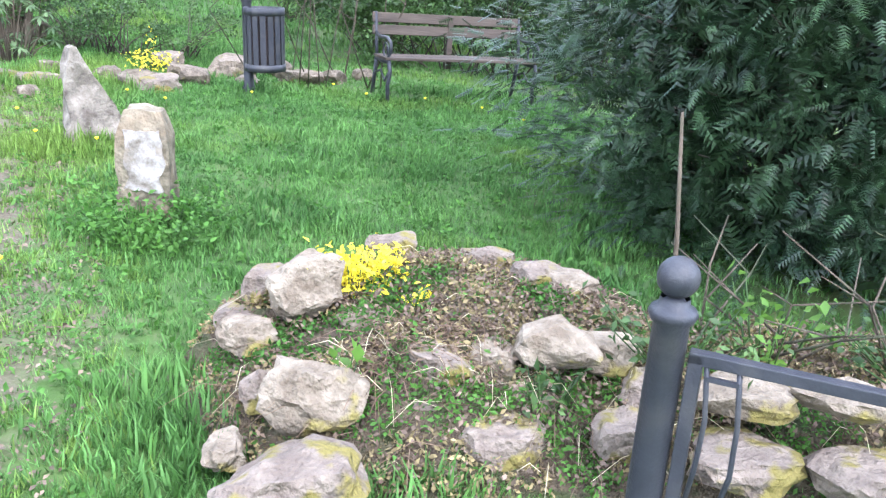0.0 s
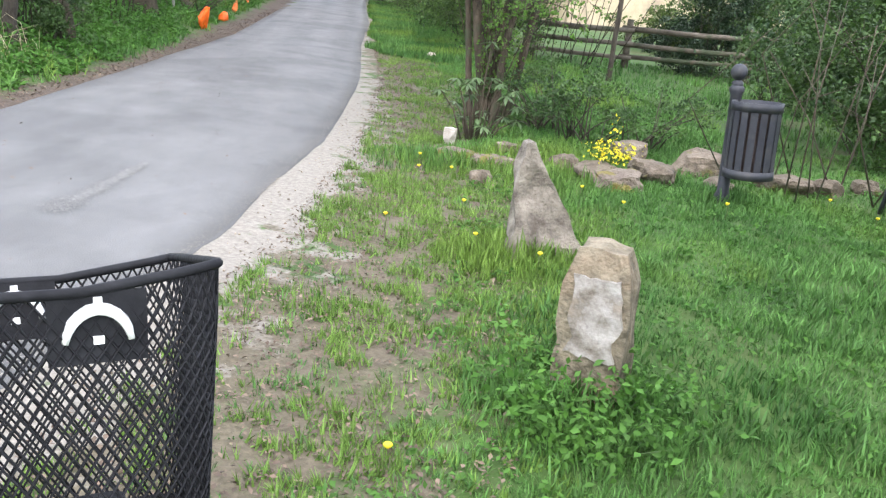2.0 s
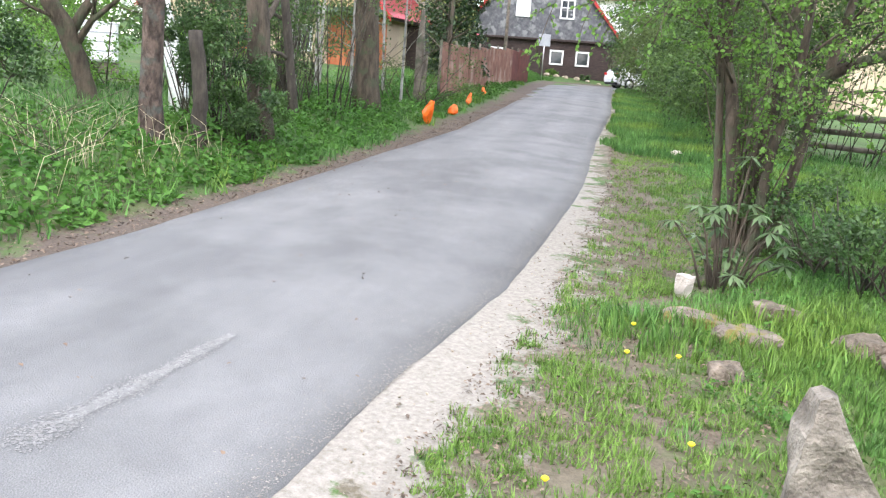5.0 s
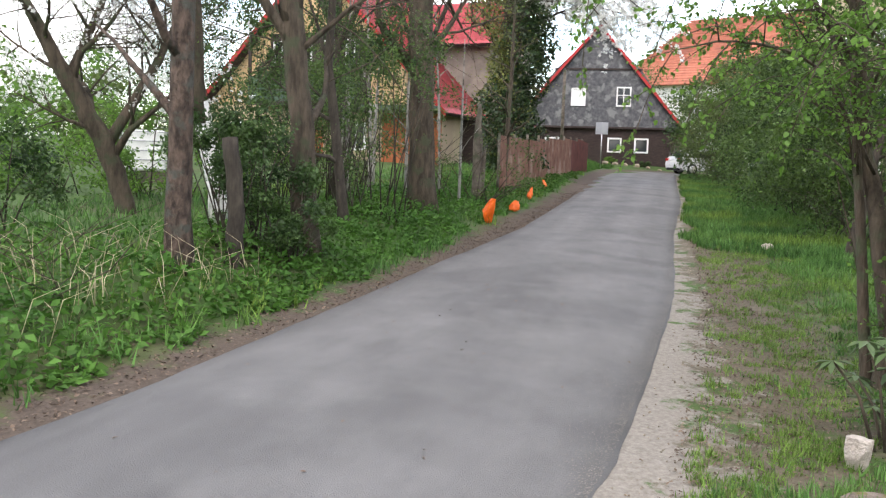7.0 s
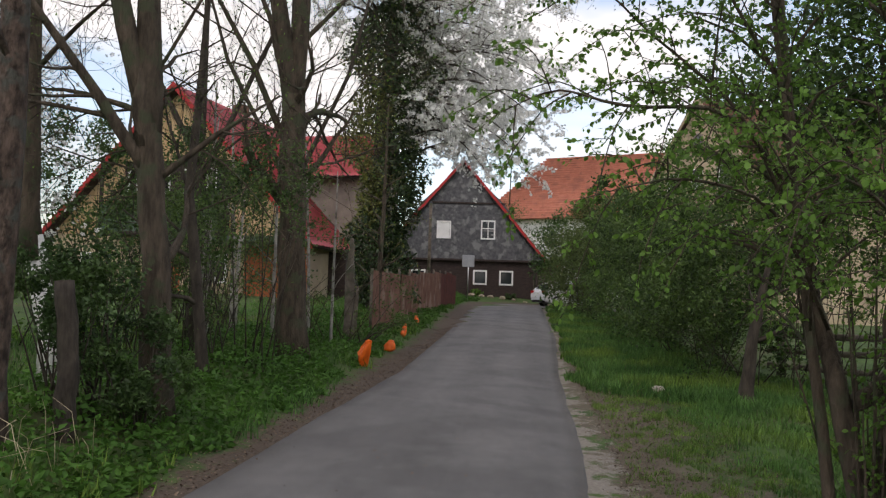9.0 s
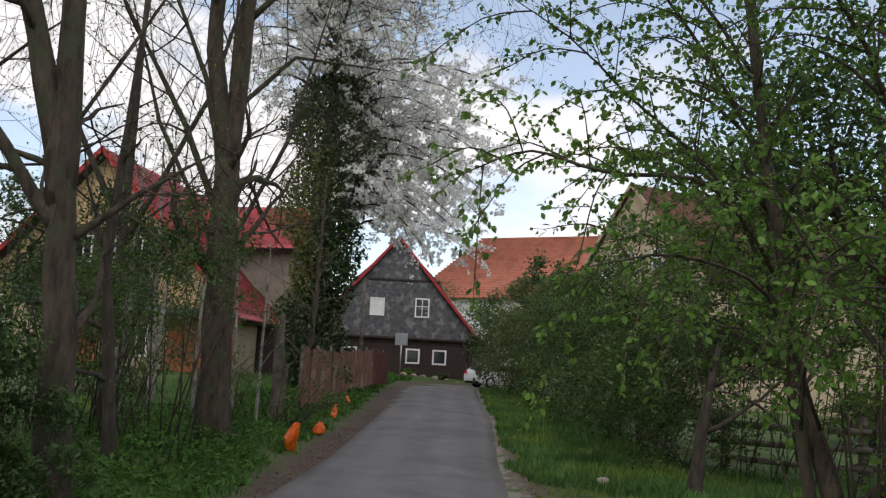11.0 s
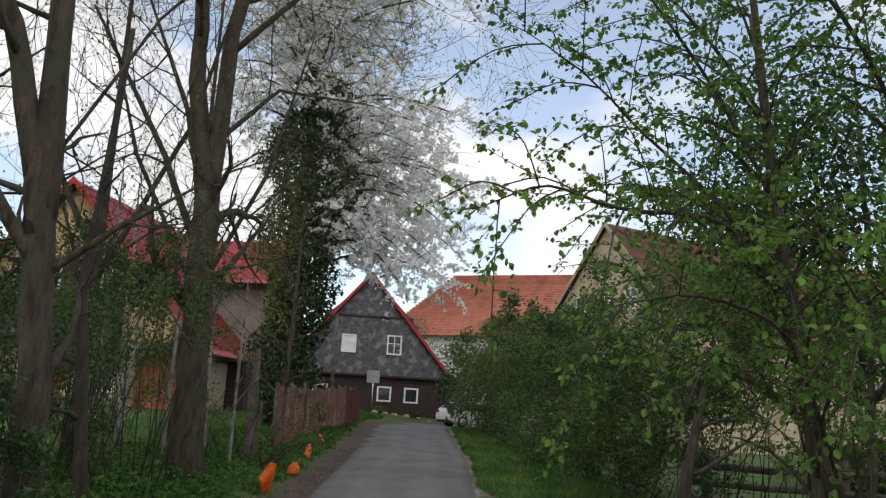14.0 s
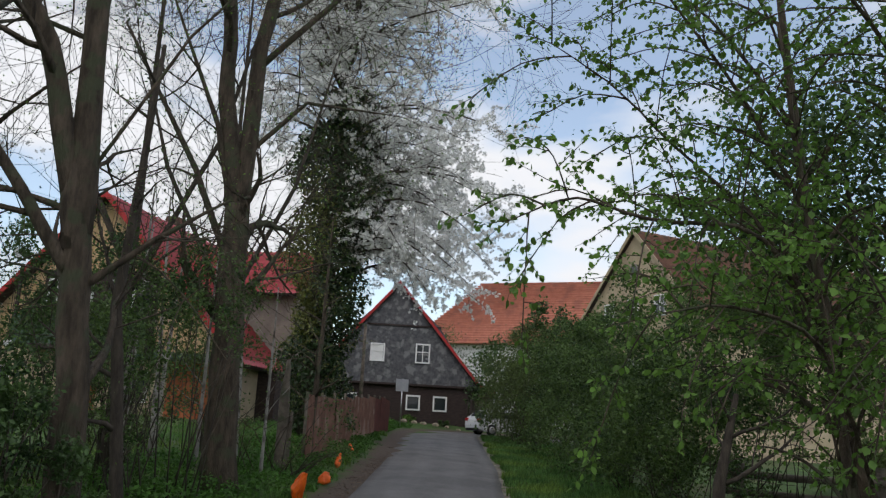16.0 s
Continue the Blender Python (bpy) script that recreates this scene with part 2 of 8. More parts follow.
def tube_arrays(pts, radii, sides=6, closed=True):
    """A tapered tube along points."""
    pts = [Vector(p) for p in pts]
    n = len(pts)
    V, F = [], []
    ref = Vector((0.3, 0.9, 0.1)).normalized()
    prev = None
    for i, p in enumerate(pts):
        d = (pts[min(i + 1, n - 1)] - pts[max(i - 1, 0)]).normalized()
        if prev is None:
            a = d.cross(ref)
            if a.length < 0.05:
                a = d.cross(Vector((1, 0, 0)))
        else:
            a = prev - d * prev.dot(d)
        a.normalize()
        prev = a
        b = d.cross(a)
        for k in range(sides):
            w = 2 * math.pi * k / sides
            V.append(p + (a * math.cos(w) + b * math.sin(w)) * radii[i])
    for i in range(n - 1):
        for k in range(sides):
            k2 = (k + 1) % sides
            F.append((i * sides + k, i * sides + k2, (i + 1) * sides + k2, (i + 1) * sides + k))
    tris = []
    if closed:
        V.append(pts[0]); V.append(pts[-1])
        a, b = len(V) - 2, len(V) - 1
        for k in range(sides):
            k2 = (k + 1) % sides
            tris.append((a, k2, k))
            tris.append((b, (n - 1) * sides + k, (n - 1) * sides + k2))
    return np.array([tuple(v) for v in V]), np.array(F), np.array(tris).reshape(-1, 3)


def tubes(name, lines, material, parent=None, label="", sides=6):
    """Several tubes (points, radii) joined in one part."""
    VV, F4, F3, off = [], [], [], 0
    for pts, radii in lines:
        if not hasattr(radii, "__len__"):
            radii = [radii] * len(pts)
        v, f, t = tube_arrays(pts, radii, sides)
        VV.append(v); F4.append(f + off); F3.append(t + off)
        off += len(v)
    return build(name, np.concatenate(VV), [np.concatenate(F4), np.concatenate(F3)], material, parent, label, smooth=True)


def lathe(name, prof, material, parent=None, label="", sides=20, m=None, smooth=True):
    V, F = [], []
    for r, z in prof:
        for k in range(sides):
            w = 2 * math.pi * k / sides
            V.append(Vector((r * math.cos(w), r * math.sin(w), z)))
    for i in range(len(prof) - 1):
        for k in range(sides):
            k2 = (k + 1) % sides
            F.append((i * sides + k, i * sides + k2, (i + 1) * sides + k2, (i + 1) * sides + k))
    if m is not None:
        V = [m @ v for v in V]
    return build(name, [tuple(v) for v in V], np.array(F), material, parent, label, smooth)


def frames_for(rs, n, up=None, spread=1.0):
    """n random rotation matrices (n, 3, 3); with up, the local z leans about that direction."""
    q = rs.normal(size=(n, 3))
    if up is not None:
        q = np.asarray(up) + q * spread
    z = q / np.linalg.norm(q, axis=1, keepdims=True)
    a = rs.normal(size=(n, 3))
    x = np.cross(a, z)
    x /= np.linalg.norm(x, axis=1, keepdims=True) + 1e-9
    y = np.cross(z, x)
    return np.stack([x, y, z], axis=2)


def scatter(name, tv, tf, pos, rot, size, material, parent=None, label=""):
    """Copies of a small template (tv, tf) at many places, joined in one mesh."""
    tv, tf = np.asarray(tv, dtype=np.float32), np.asarray(tf, dtype=np.int64)
    n = len(pos)
    size = np.asarray(size, dtype=np.float32)
    if size.ndim == 1:
        size = size[:, None]
    loc = tv[None] * size[:, None, :]
    v = np.einsum("nij,nkj->nki", rot, loc) + np.asarray(pos)[:, None, :]
    f = (tf[None] + (np.arange(n) * len(tv))[:, None, None]).reshape(-1, tf.shape[1])
    return build(name, v.reshape(-1, 3), f, material, parent, label)


LEAF_V = [(0, 0, 0), (0.28, 0.45, 0.1), (0, 1.0, -0.06), (-0.28, 0.45, 0.1)]
LEAF_F = [(0, 1, 2), (0, 2, 3)]
BLOSSOM_V, BLOSSOM_F = [], []
for _k in range(5):
    _w = _k * 2 * math.pi / 5
    _i = len(BLOSSOM_V)
    BLOSSOM_V += [(0, 0, 0), (0.5 * math.cos(_w - 0.5), 0.5 * math.sin(_w - 0.5), 0.15), (0.7 * math.cos(_w), 0.7 * math.sin(_w), 0.2), (0.5 * math.cos(_w + 0.5), 0.5 * math.sin(_w + 0.5), 0.15)]
    BLOSSOM_F += [(_i, _i + 1, _i + 2), (_i, _i + 2, _i + 3)]
TUFT_V, TUFT_F = [], []
_rs = np.random.RandomState(5)
for _k in range(5):
    _w, _l2, _h = _rs.uniform(0, 6.28), _rs.uniform(0.15, 0.75), _rs.uniform(0.6, 1.1)
    _bx, _by = _rs.uniform(-0.35, 0.35, 2)
    _dx, _dy, _sx, _sy = math.cos(_w) * _l2, math.sin(_w) * _l2, -math.sin(_w) * 0.05, math.cos(_w) * 0.05
    _i = len(TUFT_V)
    TUFT_V += [(_bx - _sx, _by - _sy, -0.1), (_bx + _sx, _by + _sy, -0.1), (_bx + _dx * 0.4 + _sx * 0.9, _by + _dy * 0.4 + _sy * 0.9, _h * 0.6), (_bx + _dx * 0.4 - _sx * 0.9, _by + _dy * 0.4 - _sy * 0.9, _h * 0.6), (_bx + _dx, _by + _dy, _h)]
    TUFT_F += [(_i, _i + 1, _i + 2), (_i, _i + 2, _i + 3), (_i + 3, _i + 2, _i + 4)]
LOW_V, LOW_F = [], []
for _k in range(6):
    _w, _l2, _h = _rs.uniform(0, 6.28), _rs.uniform(0.15, 0.8), _rs.uniform(0.6, 1.1)
    _bx, _by = _rs.uniform(-0.4, 0.4, 2)
    _i = len(LOW_V)
    LOW_V += [(_bx + math.sin(_w) * 0.07, _by - math.cos(_w) * 0.07, -0.1), (_bx - math.sin(_w) * 0.07, _by + math.cos(_w) * 0.07, -0.1), (_bx + math.cos(_w) * _l2, _by + math.sin(_w) * _l2, _h)]
    LOW_F.append((_i, _i + 1, _i + 2))


# ---- the lie of the land ----
EDGE_R = np.array([(-0.6, -14), (-1.6, -6), (-2.4, 0), (-3.0, 2.2), (-3.55, 3.6), (-4.25, 5.2), (-4.95, 6.5), (-5.85, 8.2), (-6.98, 10.05), (-9.0, 13.2), (-13.5, 19.5), (-18.3, 26.6), (-24.0, 34.4), (-28.0, 40.0), (-31.5, 45.0), (-31.8, 47.0), (-28.5, 50.0), (-20.0, 55.5), (-8.0, 63.0)])
EDGE_L = np.array([(-4.4, -15), (-5.3, -7), (-6.0, 0), (-6.6, 2.6), (-7.1, 4.2), (-7.6, 5.2), (-8.6, 6.8), (-9.5, 8.2), (-10.5, 9.7), (-12.3, 12.3), (-15.4, 17.0), (-21.6, 25.6), (-26.0, 31.5), (-31.0, 38.0), (-34.5, 43.3), (-36.0, 46.5), (-35.0, 49.5), (-31.0, 53.0), (-22.0, 59.0), (-10.0, 66.5)])


def side_distance(P, line):
    """Distance of points from a polyline, positive to its right."""
    P = np.asarray(P, dtype=float)
    best = np.full(len(P), 1e9)
    sign = np.ones(len(P))
    for a, b in zip(line[:-1], line[1:]):
        ab = b - a
        t = np.clip(((P - a) @ ab) / (ab @ ab), 0, 1)
        q = a + t[:, None] * ab
        d = np.hypot(*(P - q).T)
        s = np.where(ab[0] * (P[:, 1] - a[1]) - ab[1] * (P[:, 0] - a[0]) > 0, -1.0, 1.0)
        hit = d < best - 1e-6
        best = np.where(hit, d, best)
        sign = np.where(hit, s, sign)
    return best * sign


def smooth(a, b, v):
    t = np.clip((v - a) / (b - a), 0, 1)
    return t * t * (3 - 2 * t)


def plane(x, y):
    s = -0.58 * x + 0.81 * y
    return -0.035 * np.clip(x, -62, 8) + 0.005 * np.clip(y, -20, 80) - 0.05 + 0.45 * smooth(18.0, 50.0, s)


def land(x, y):
    """Height of the ground, with the lane sunk a little between its verges."""
    x, y = np.atleast_1d(np.asarray(x, dtype=float)), np.atleast_1d(np.asarray(y, dtype=float))
    P = np.stack([x, y], axis=1)
    r, l = side_distance(P, EDGE_R), -side_distance(P, EDGE_L)
    z = plane(x, y)
    z = z + 0.32 * smooth(0.15, 2.2, l) + 0.1 * smooth(0.8, 3.0, r) * smooth(2.0, 9.0, y)
    z = z - 0.06 * smooth(0.0, -0.35, r) * smooth(0.0, -0.35, l)
    z = z + 0.03 * np.sin(x * 1.7 + y * 0.9) * np.sin(y * 1.3 - x * 0.4) * smooth(0.3, 1.5, np.maximum(r, l))
    return z


def land1(x, y):
    return float(land(x, y)[0])


def axis(lo, hi, step, far):
    mid = np.arange(lo, hi, step)
    out, s = [], step
    x = 0.0
    while x < far:
        s *= 1.16
        x += s
        out.append(x)
    out = np.array(out)
    return np.concatenate([(lo - out)[::-1], mid, hi + out])


gx, gy = axis(-14.0, 4.0, 0.13, 1500), axis(-1.0, 17.0, 0.13, 1500)
XX, YY = np.meshgrid(gx, gy, indexing="ij")
zz = land(XX.ravel(), YY.ravel())
GV = np.stack([XX.ravel(), YY.ravel(), zz], axis=1)
ii, jj = np.meshgrid(np.arange(len(gx) - 1), np.arange(len(gy) - 1), indexing="ij")
q0 = (ii * len(gy) + jj).ravel()
GF = np.stack([q0, q0 + len(gy), q0 + len(gy) + 1, q0 + 1], axis=1)

M_GROUND = mat("lawn_soil", (0.035, 0.07, 0.015), (0.065, 0.12, 0.024), 1.1, 0.95, 0, 0.35, 60, (0.07, 0.085, 0.028))
_n, _l = nodes_of(M_GROUND)


def ground_zone(attr, lo, hi, c1, c2, scale, wob, amount=1.0, soft=0.08, rag=1.6):
    """Blends another soil over the lawn where the stored distance lies between lo and hi, with a ragged rim."""
    b = _n["Principled BSDF"]
    base = b.inputs["Base Color"].links[0].from_socket
    at = _n.new("ShaderNodeAttribute"); at.attribute_name = attr
    co = _n.new("ShaderNodeTexCoord")
    no = _n.new("ShaderNodeTexNoise"); no.inputs["Scale"].default_value = rag; no.inputs["Detail"].default_value = 9; no.inputs["Roughness"].default_value = 0.7
    _l.new(co.outputs["Object"], no.inputs["Vector"])
    ma = _n.new("ShaderNodeMath"); ma.operation = "MULTIPLY_ADD"; ma.inputs[1].default_value = wob; _l.new(no.outputs["Fac"], ma.inputs[0]); _l.new(at.outputs["Fac"], ma.inputs[2])
    su = _n.new("ShaderNodeMath"); su.operation = "SUBTRACT"; su.inputs[1].default_value = wob / 2; _l.new(ma.outputs["Value"], su.inputs[0])
    m1 = _n.new("ShaderNodeMapRange"); m1.inputs["From Min"].default_value = hi + soft; m1.inputs["From Max"].default_value = hi - soft; _l.new(su.outputs["Value"], m1.inputs["Value"])
    m2 = _n.new("ShaderNodeMapRange"); m2.inputs["From Min"].default_value = lo - 0.05; m2.inputs["From Max"].default_value = lo + 0.05; _l.new(su.outputs["Value"], m2.inputs["Value"])
    mm = _n.new("ShaderNodeMath"); mm.operation = "MULTIPLY"; _l.new(m1.outputs["Result"], mm.inputs[0]); _l.new(m2.outputs["Result"], mm.inputs[1])
    m3 = _n.new("ShaderNodeMath"); m3.operation = "MULTIPLY"; m3.inputs[1].default_value = amount; _l.new(mm.outputs["Value"], m3.inputs[0])
    n2 = _n.new("ShaderNodeTexNoise"); n2.inputs["Scale"].default_value = scale; n2.inputs["Detail"].default_value = 8; _l.new(co.outputs["Object"], n2.inputs["Vector"])
    n2.inputs["Roughness"].default_value = 0.72
    rr = _n.new("ShaderNodeValToRGB"); rr.color_ramp.elements[0].position = 0.3; rr.color_ramp.elements[1].position = 0.7
    rr.color_ramp.elements[0].color, rr.color_ramp.elements[1].color = (*c1, 1), (*c2, 1)
    _l.new(n2.outputs["Fac"], rr.inputs["Fac"])
    mx = _n.new("ShaderNodeMix"); mx.data_type = "RGBA"
    _l.new(m3.outputs["Value"], mx.inputs["Factor"]); _l.new(base, mx.inputs["A"]); _l.new(rr.outputs["Color"], mx.inputs["B"])
    _l.new(mx.outputs["Result"], b.inputs["Base Color"])


ground_zone("right_of_road", 0.4, 1.6, (0.07, 0.052, 0.038), (0.175, 0.132, 0.1), 30, 4.2, 0.85, 0.3)
ground_zone("right_of_road", -0.5, 0.52, (0.15, 0.13, 0.105), (0.3, 0.272, 0.235), 28, 2.6, 1.0, 0.1, 3.0)
ground_zone("left_of_road", -0.5, 0.36, (0.045, 0.032, 0.023), (0.125, 0.093, 0.07), 26, 1.8, 1.0, 0.12, 3.0)
ground = build("ground", GV, GF, M_GROUND, smooth=True)
tagged(ground, "grassy ground with sandy edges along a narrow lane", "ground", kind="structure")
P2 = GV[:, :2]
far = smooth(9.0, 20.0, -0.58 * P2[:, 0] + 0.81 * P2[:, 1])
for nm, dd in (("right_of_road", side_distance(P2, EDGE_R) + 0.45 * far), ("left_of_road", -side_distance(P2, EDGE_L) - 0.22 * smooth(17.0, 22.0, -0.58 * P2[:, 0] + 0.81 * P2[:, 1]))):
    a = ground.data.attributes.new(nm, "FLOAT", "POINT")
    a.data.foreach_set("value", dd.astype(np.float32))


def resample(line, n):
    d = np.concatenate([[0], np.cumsum(np.hypot(*np.diff(line, axis=0).T))])
    t = np.linspace(0, d[-1], n)
    return np.stack([np.interp(t, d, line[:, 0]), np.interp(t, d, line[:, 1])], axis=1)


def wear_on_asphalt():
    """Stains drawn out along the lane, rubbed wheel tracks and coarse grain."""
    n, l = nodes_of(M_ASPHALT)
    b = n["Principled BSDF"]
    col = b.inputs["Base Color"].links[0].from_socket
    at = n.new("ShaderNodeAttribute"); at.attribute_name = "lane"

    def noisy(scale, stretch, lo, hi, detail):
        mp = n.new("ShaderNodeMapping"); mp.inputs["Scale"].default_value = stretch
        l.new(at.outputs["Vector"], mp.inputs["Vector"])
        no = n.new("ShaderNodeTexNoise"); no.inputs["Scale"].default_value = scale; no.inputs["Detail"].default_value = detail; no.inputs["Roughness"].default_value = 0.65
        l.new(mp.outputs["Vector"], no.inputs["Vector"])
        mr = n.new("ShaderNodeMapRange"); mr.inputs["From Min"].default_value, mr.inputs["From Max"].default_value = 0.35, 0.65
        mr.inputs["To Min"].default_value, mr.inputs["To Max"].default_value = lo, hi
        l.new(no.outputs["Fac"], mr.inputs["Value"])
        return mr.outputs["Result"]

    def times(a, b2):
        mu = n.new("ShaderNodeMath"); mu.operation = "MULTIPLY"
        l.new(a, mu.inputs[0]); l.new(b2, mu.inputs[1])
        return mu.outputs["Value"]

    sx = n.new("ShaderNodeSeparateXYZ"); l.new(at.outputs["Vector"], sx.inputs["Vector"])
    co = n.new("ShaderNodeMath"); co.operation = "MULTIPLY"; co.inputs[1].default_value = 3.9; l.new(sx.outputs["X"], co.inputs[0])
    cs = n.new("ShaderNodeMath"); cs.operation = "COSINE"; l.new(co.outputs["Value"], cs.inputs[0])
    tr = n.new("ShaderNodeMapRange"); tr.inputs["From Min"].default_value, tr.inputs["From Max"].default_value = -1.0, 1.0
    tr.inputs["To Min"].default_value, tr.inputs["To Max"].default_value = 1.06, 0.93
    l.new(cs.outputs["Value"], tr.inputs["Value"])
    v = times(times(noisy(1.1, (1.0, 0.14, 1), 0.91, 1.09, 9), noisy(2.6, (1.0, 0.5, 1), 0.92, 1.07, 8)), times(noisy(130.0, (1, 1, 1), 0.8, 1.2, 2), tr.outputs["Result"]))
    hs = n.new("ShaderNodeHueSaturation")
    l.new(col, hs.inputs["Color"]); l.new(v, hs.inputs["Value"]); l.new(hs.outputs["Color"], b.inputs["Base Color"])


wear_on_asphalt()


def make_road():
    N, K = 420, 12
    L, R = resample(EDGE_L, N), resample(EDGE_R, N)
    rs = np.random.RandomState(3)
    V = []
    wob = np.convolve(rs.normal(size=N + 20), np.ones(5) / 5, "same")[:N] * 0.035
    for k in range(K + 1):
        t = k / K
        p = L * (1 - t) + R * t
        ac = (R - L) / np.linalg.norm(R - L, axis=1, keepdims=True)
        if k in (0, K):
            p = p + ac * wob[:, None] * (1 if k else -1)
        z = plane(p[:, 0], p[:, 1]) + 0.05 * (1 - (2 * t - 1) ** 2) + 0.004
        V.append(np.concatenate([p, z[:, None]], axis=1))
    for k in (0, K):
        v = V[k].copy()
        v[:, 2] -= 0.09
        V.append(v)
    V = np.array(V)
    F = []
    order = [K + 1] + list(range(K + 1)) + [K + 2]
    for a, b in zip(order[:-1], order[1:]):
        i = np.arange(N - 1)
        F.append(np.stack([a * N + i, b * N + i, b * N + i + 1, a * N + i + 1], axis=1))
    ob = build("road", V.reshape(-1, 3), np.concatenate(F), M_ASPHALT, smooth=True)
    mid = (L + R) / 2
    run = np.concatenate([[0], np.cumsum(np.hypot(*np.diff(mid, axis=0).T))])
    wide = np.hypot(*(R - L).T)
    lane = np.zeros((K + 3, N, 3), dtype=np.float32)
    for k in range(K + 3):
        t = k / K if k <= K else (0.0 if k == K + 1 else 1.0)
        lane[k, :, 0], lane[k, :, 1] = (t - 0.5) * wide, run
    a = ob.data.attributes.new("lane", "FLOAT_VECTOR", "POINT")
    a.data.foreach_set("vector", lane.ravel())
    tagged(ob, "narrow grey asphalt lane with a ragged edge", "road", kind="structure")


make_road()


# ---- trees and shrubs ----
def grow(rs, p, d, length, r, depth, lines, twigs, up=0.15, wob=0.25, kids=4, ratio=0.62, spread=0.9, tip=0.25):
    """A limb with its side limbs; collects tubes in lines and points of the thin ends in twigs."""
    n = 6 if depth else 4
    pts, rad = [Vector(p)], [r]
    d = Vector(d).normalized()
    for i in range(n):
        d = (d + Vector(rs.normal(size=3)) * wob * 0.5 + Vector((0, 0, up * 0.5))).normalized()
        pts.append(pts[-1] + d * (length / n))
        rad.append(max(r * (1 - (1 - tip) * (i + 1) / n), 0.003))
    lines.append((pts, rad))
    if depth == 0:
        for i in range(1, n + 1):
            twigs.append((pts[i], d))
        return
    side_limbs(rs, pts, rad, depth, lines, twigs, up, wob, kids, ratio, spread, length, 0.3)
    twigs.append((pts[-1], d))


def side_limbs(rs, pts, rad, depth, lines, twigs, up, wob, kids, ratio, spread, length, low):
    for k in range(kids):
        f = low + (1 - low) * (k + rs.uniform(0, 1)) / kids
        x = min(f, 0.999) * (len(pts) - 1)
        i = int(x)
        q = pts[i].lerp(pts[i + 1], x - i)
        ax = (pts[i + 1] - pts[i]).normalized()
        s = Vector(rs.normal(size=3))
        s = (s - ax * s.dot(ax)).normalized()
        dd = (ax * (1 - 0.45 * spread) + s * spread).normalized()
        rr = max((rad[i] * (1 - (x - i)) + rad[i + 1] * (x - i)) * rs.uniform(0.32, 0.52), 0.004)
        grow(rs, q, dd, length * ratio * rs.uniform(0.7, 1.15) * (1.15 - 0.5 * f), rr, depth - 1, lines, twigs, up, wob, kids, ratio, spread)


def leaf_cloud(name, rs, twigs, per, reach, size, material, parent, label="", tv=LEAF_V, tf=LEAF_F, drop=-0.2):
    T = np.array([tuple(t[0]) for t in twigs])
    n = len(T) * per
    c = np.repeat(T, per, axis=0) + rs.normal(size=(n, 3)) * np.array([reach, reach, reach * 0.6])
    rot = frames_for(rs, n, (0, 0, 0.8), 0.8)
    s = size * rs.uniform(0.6, 1.25, n)
    return scatter(name, tv, tf, c, rot, s, material, parent, label)


def tree(name, seed, stems, bark, label, leaf=None, per=3, reach=0.2, size=0.07, depth=2, kids=5, up=0.12, wob=0.3, ratio=0.6, spread=0.9, blen=None, low=0.35, trunk_sides=12, category="tree", crown_label="", group=""):
    """stems: polylines of (x, y, z, radius) in the tree's own place. Limbs grow from their upper reach."""
    rs = np.random.RandomState(seed)
    base = stems[0][0]
    ob = empty(name, Matrix.Translation(base[:3]), label=label, category=category, group=group)
    lines, twigs, trunks = [], [], []
    for st in stems:
        pts, rad = [], []
        for a, b in zip(st[:-1], st[1:]):
            for k in range(4):
                f = k / 4
                j = rs.normal(size=3) * b[3] * 0.12
                pts.append(Vector([a[i] + (b[i] - a[i]) * f - base[i] + j[i] for i in range(3)]))
                rad.append((a[3] + (b[3] - a[3]) * f) * rs.uniform(0.95, 1.06))
        pts.append(Vector([st[-1][i] - base[i] for i in range(3)]))
        rad.append(st[-1][3])
        if st is stems[0]:
            rad[0] *= 1.35
            pts[0].z -= 0.25
        trunks.append((pts, rad))
        total = sum((pts[i + 1] - pts[i]).length for i in range(len(pts) - 1))
        side_limbs(rs, pts, rad, depth, lines, twigs, up, wob, kids, 1.0, spread, blen or total * ratio * 0.6, low)
    tubes("trunk", trunks, bark, ob, sides=trunk_sides)
    if depth == 1:
        for ln in lines:
            tubes("branch", [ln], bark, ob, sides=5)
    elif lines:
        tubes("branchwork", lines, bark, ob, sides=4)
    if leaf:
        leaf_cloud("crown", rs, twigs, per, reach, size, leaf, ob, crown_label)
    return ob, twigs, rs


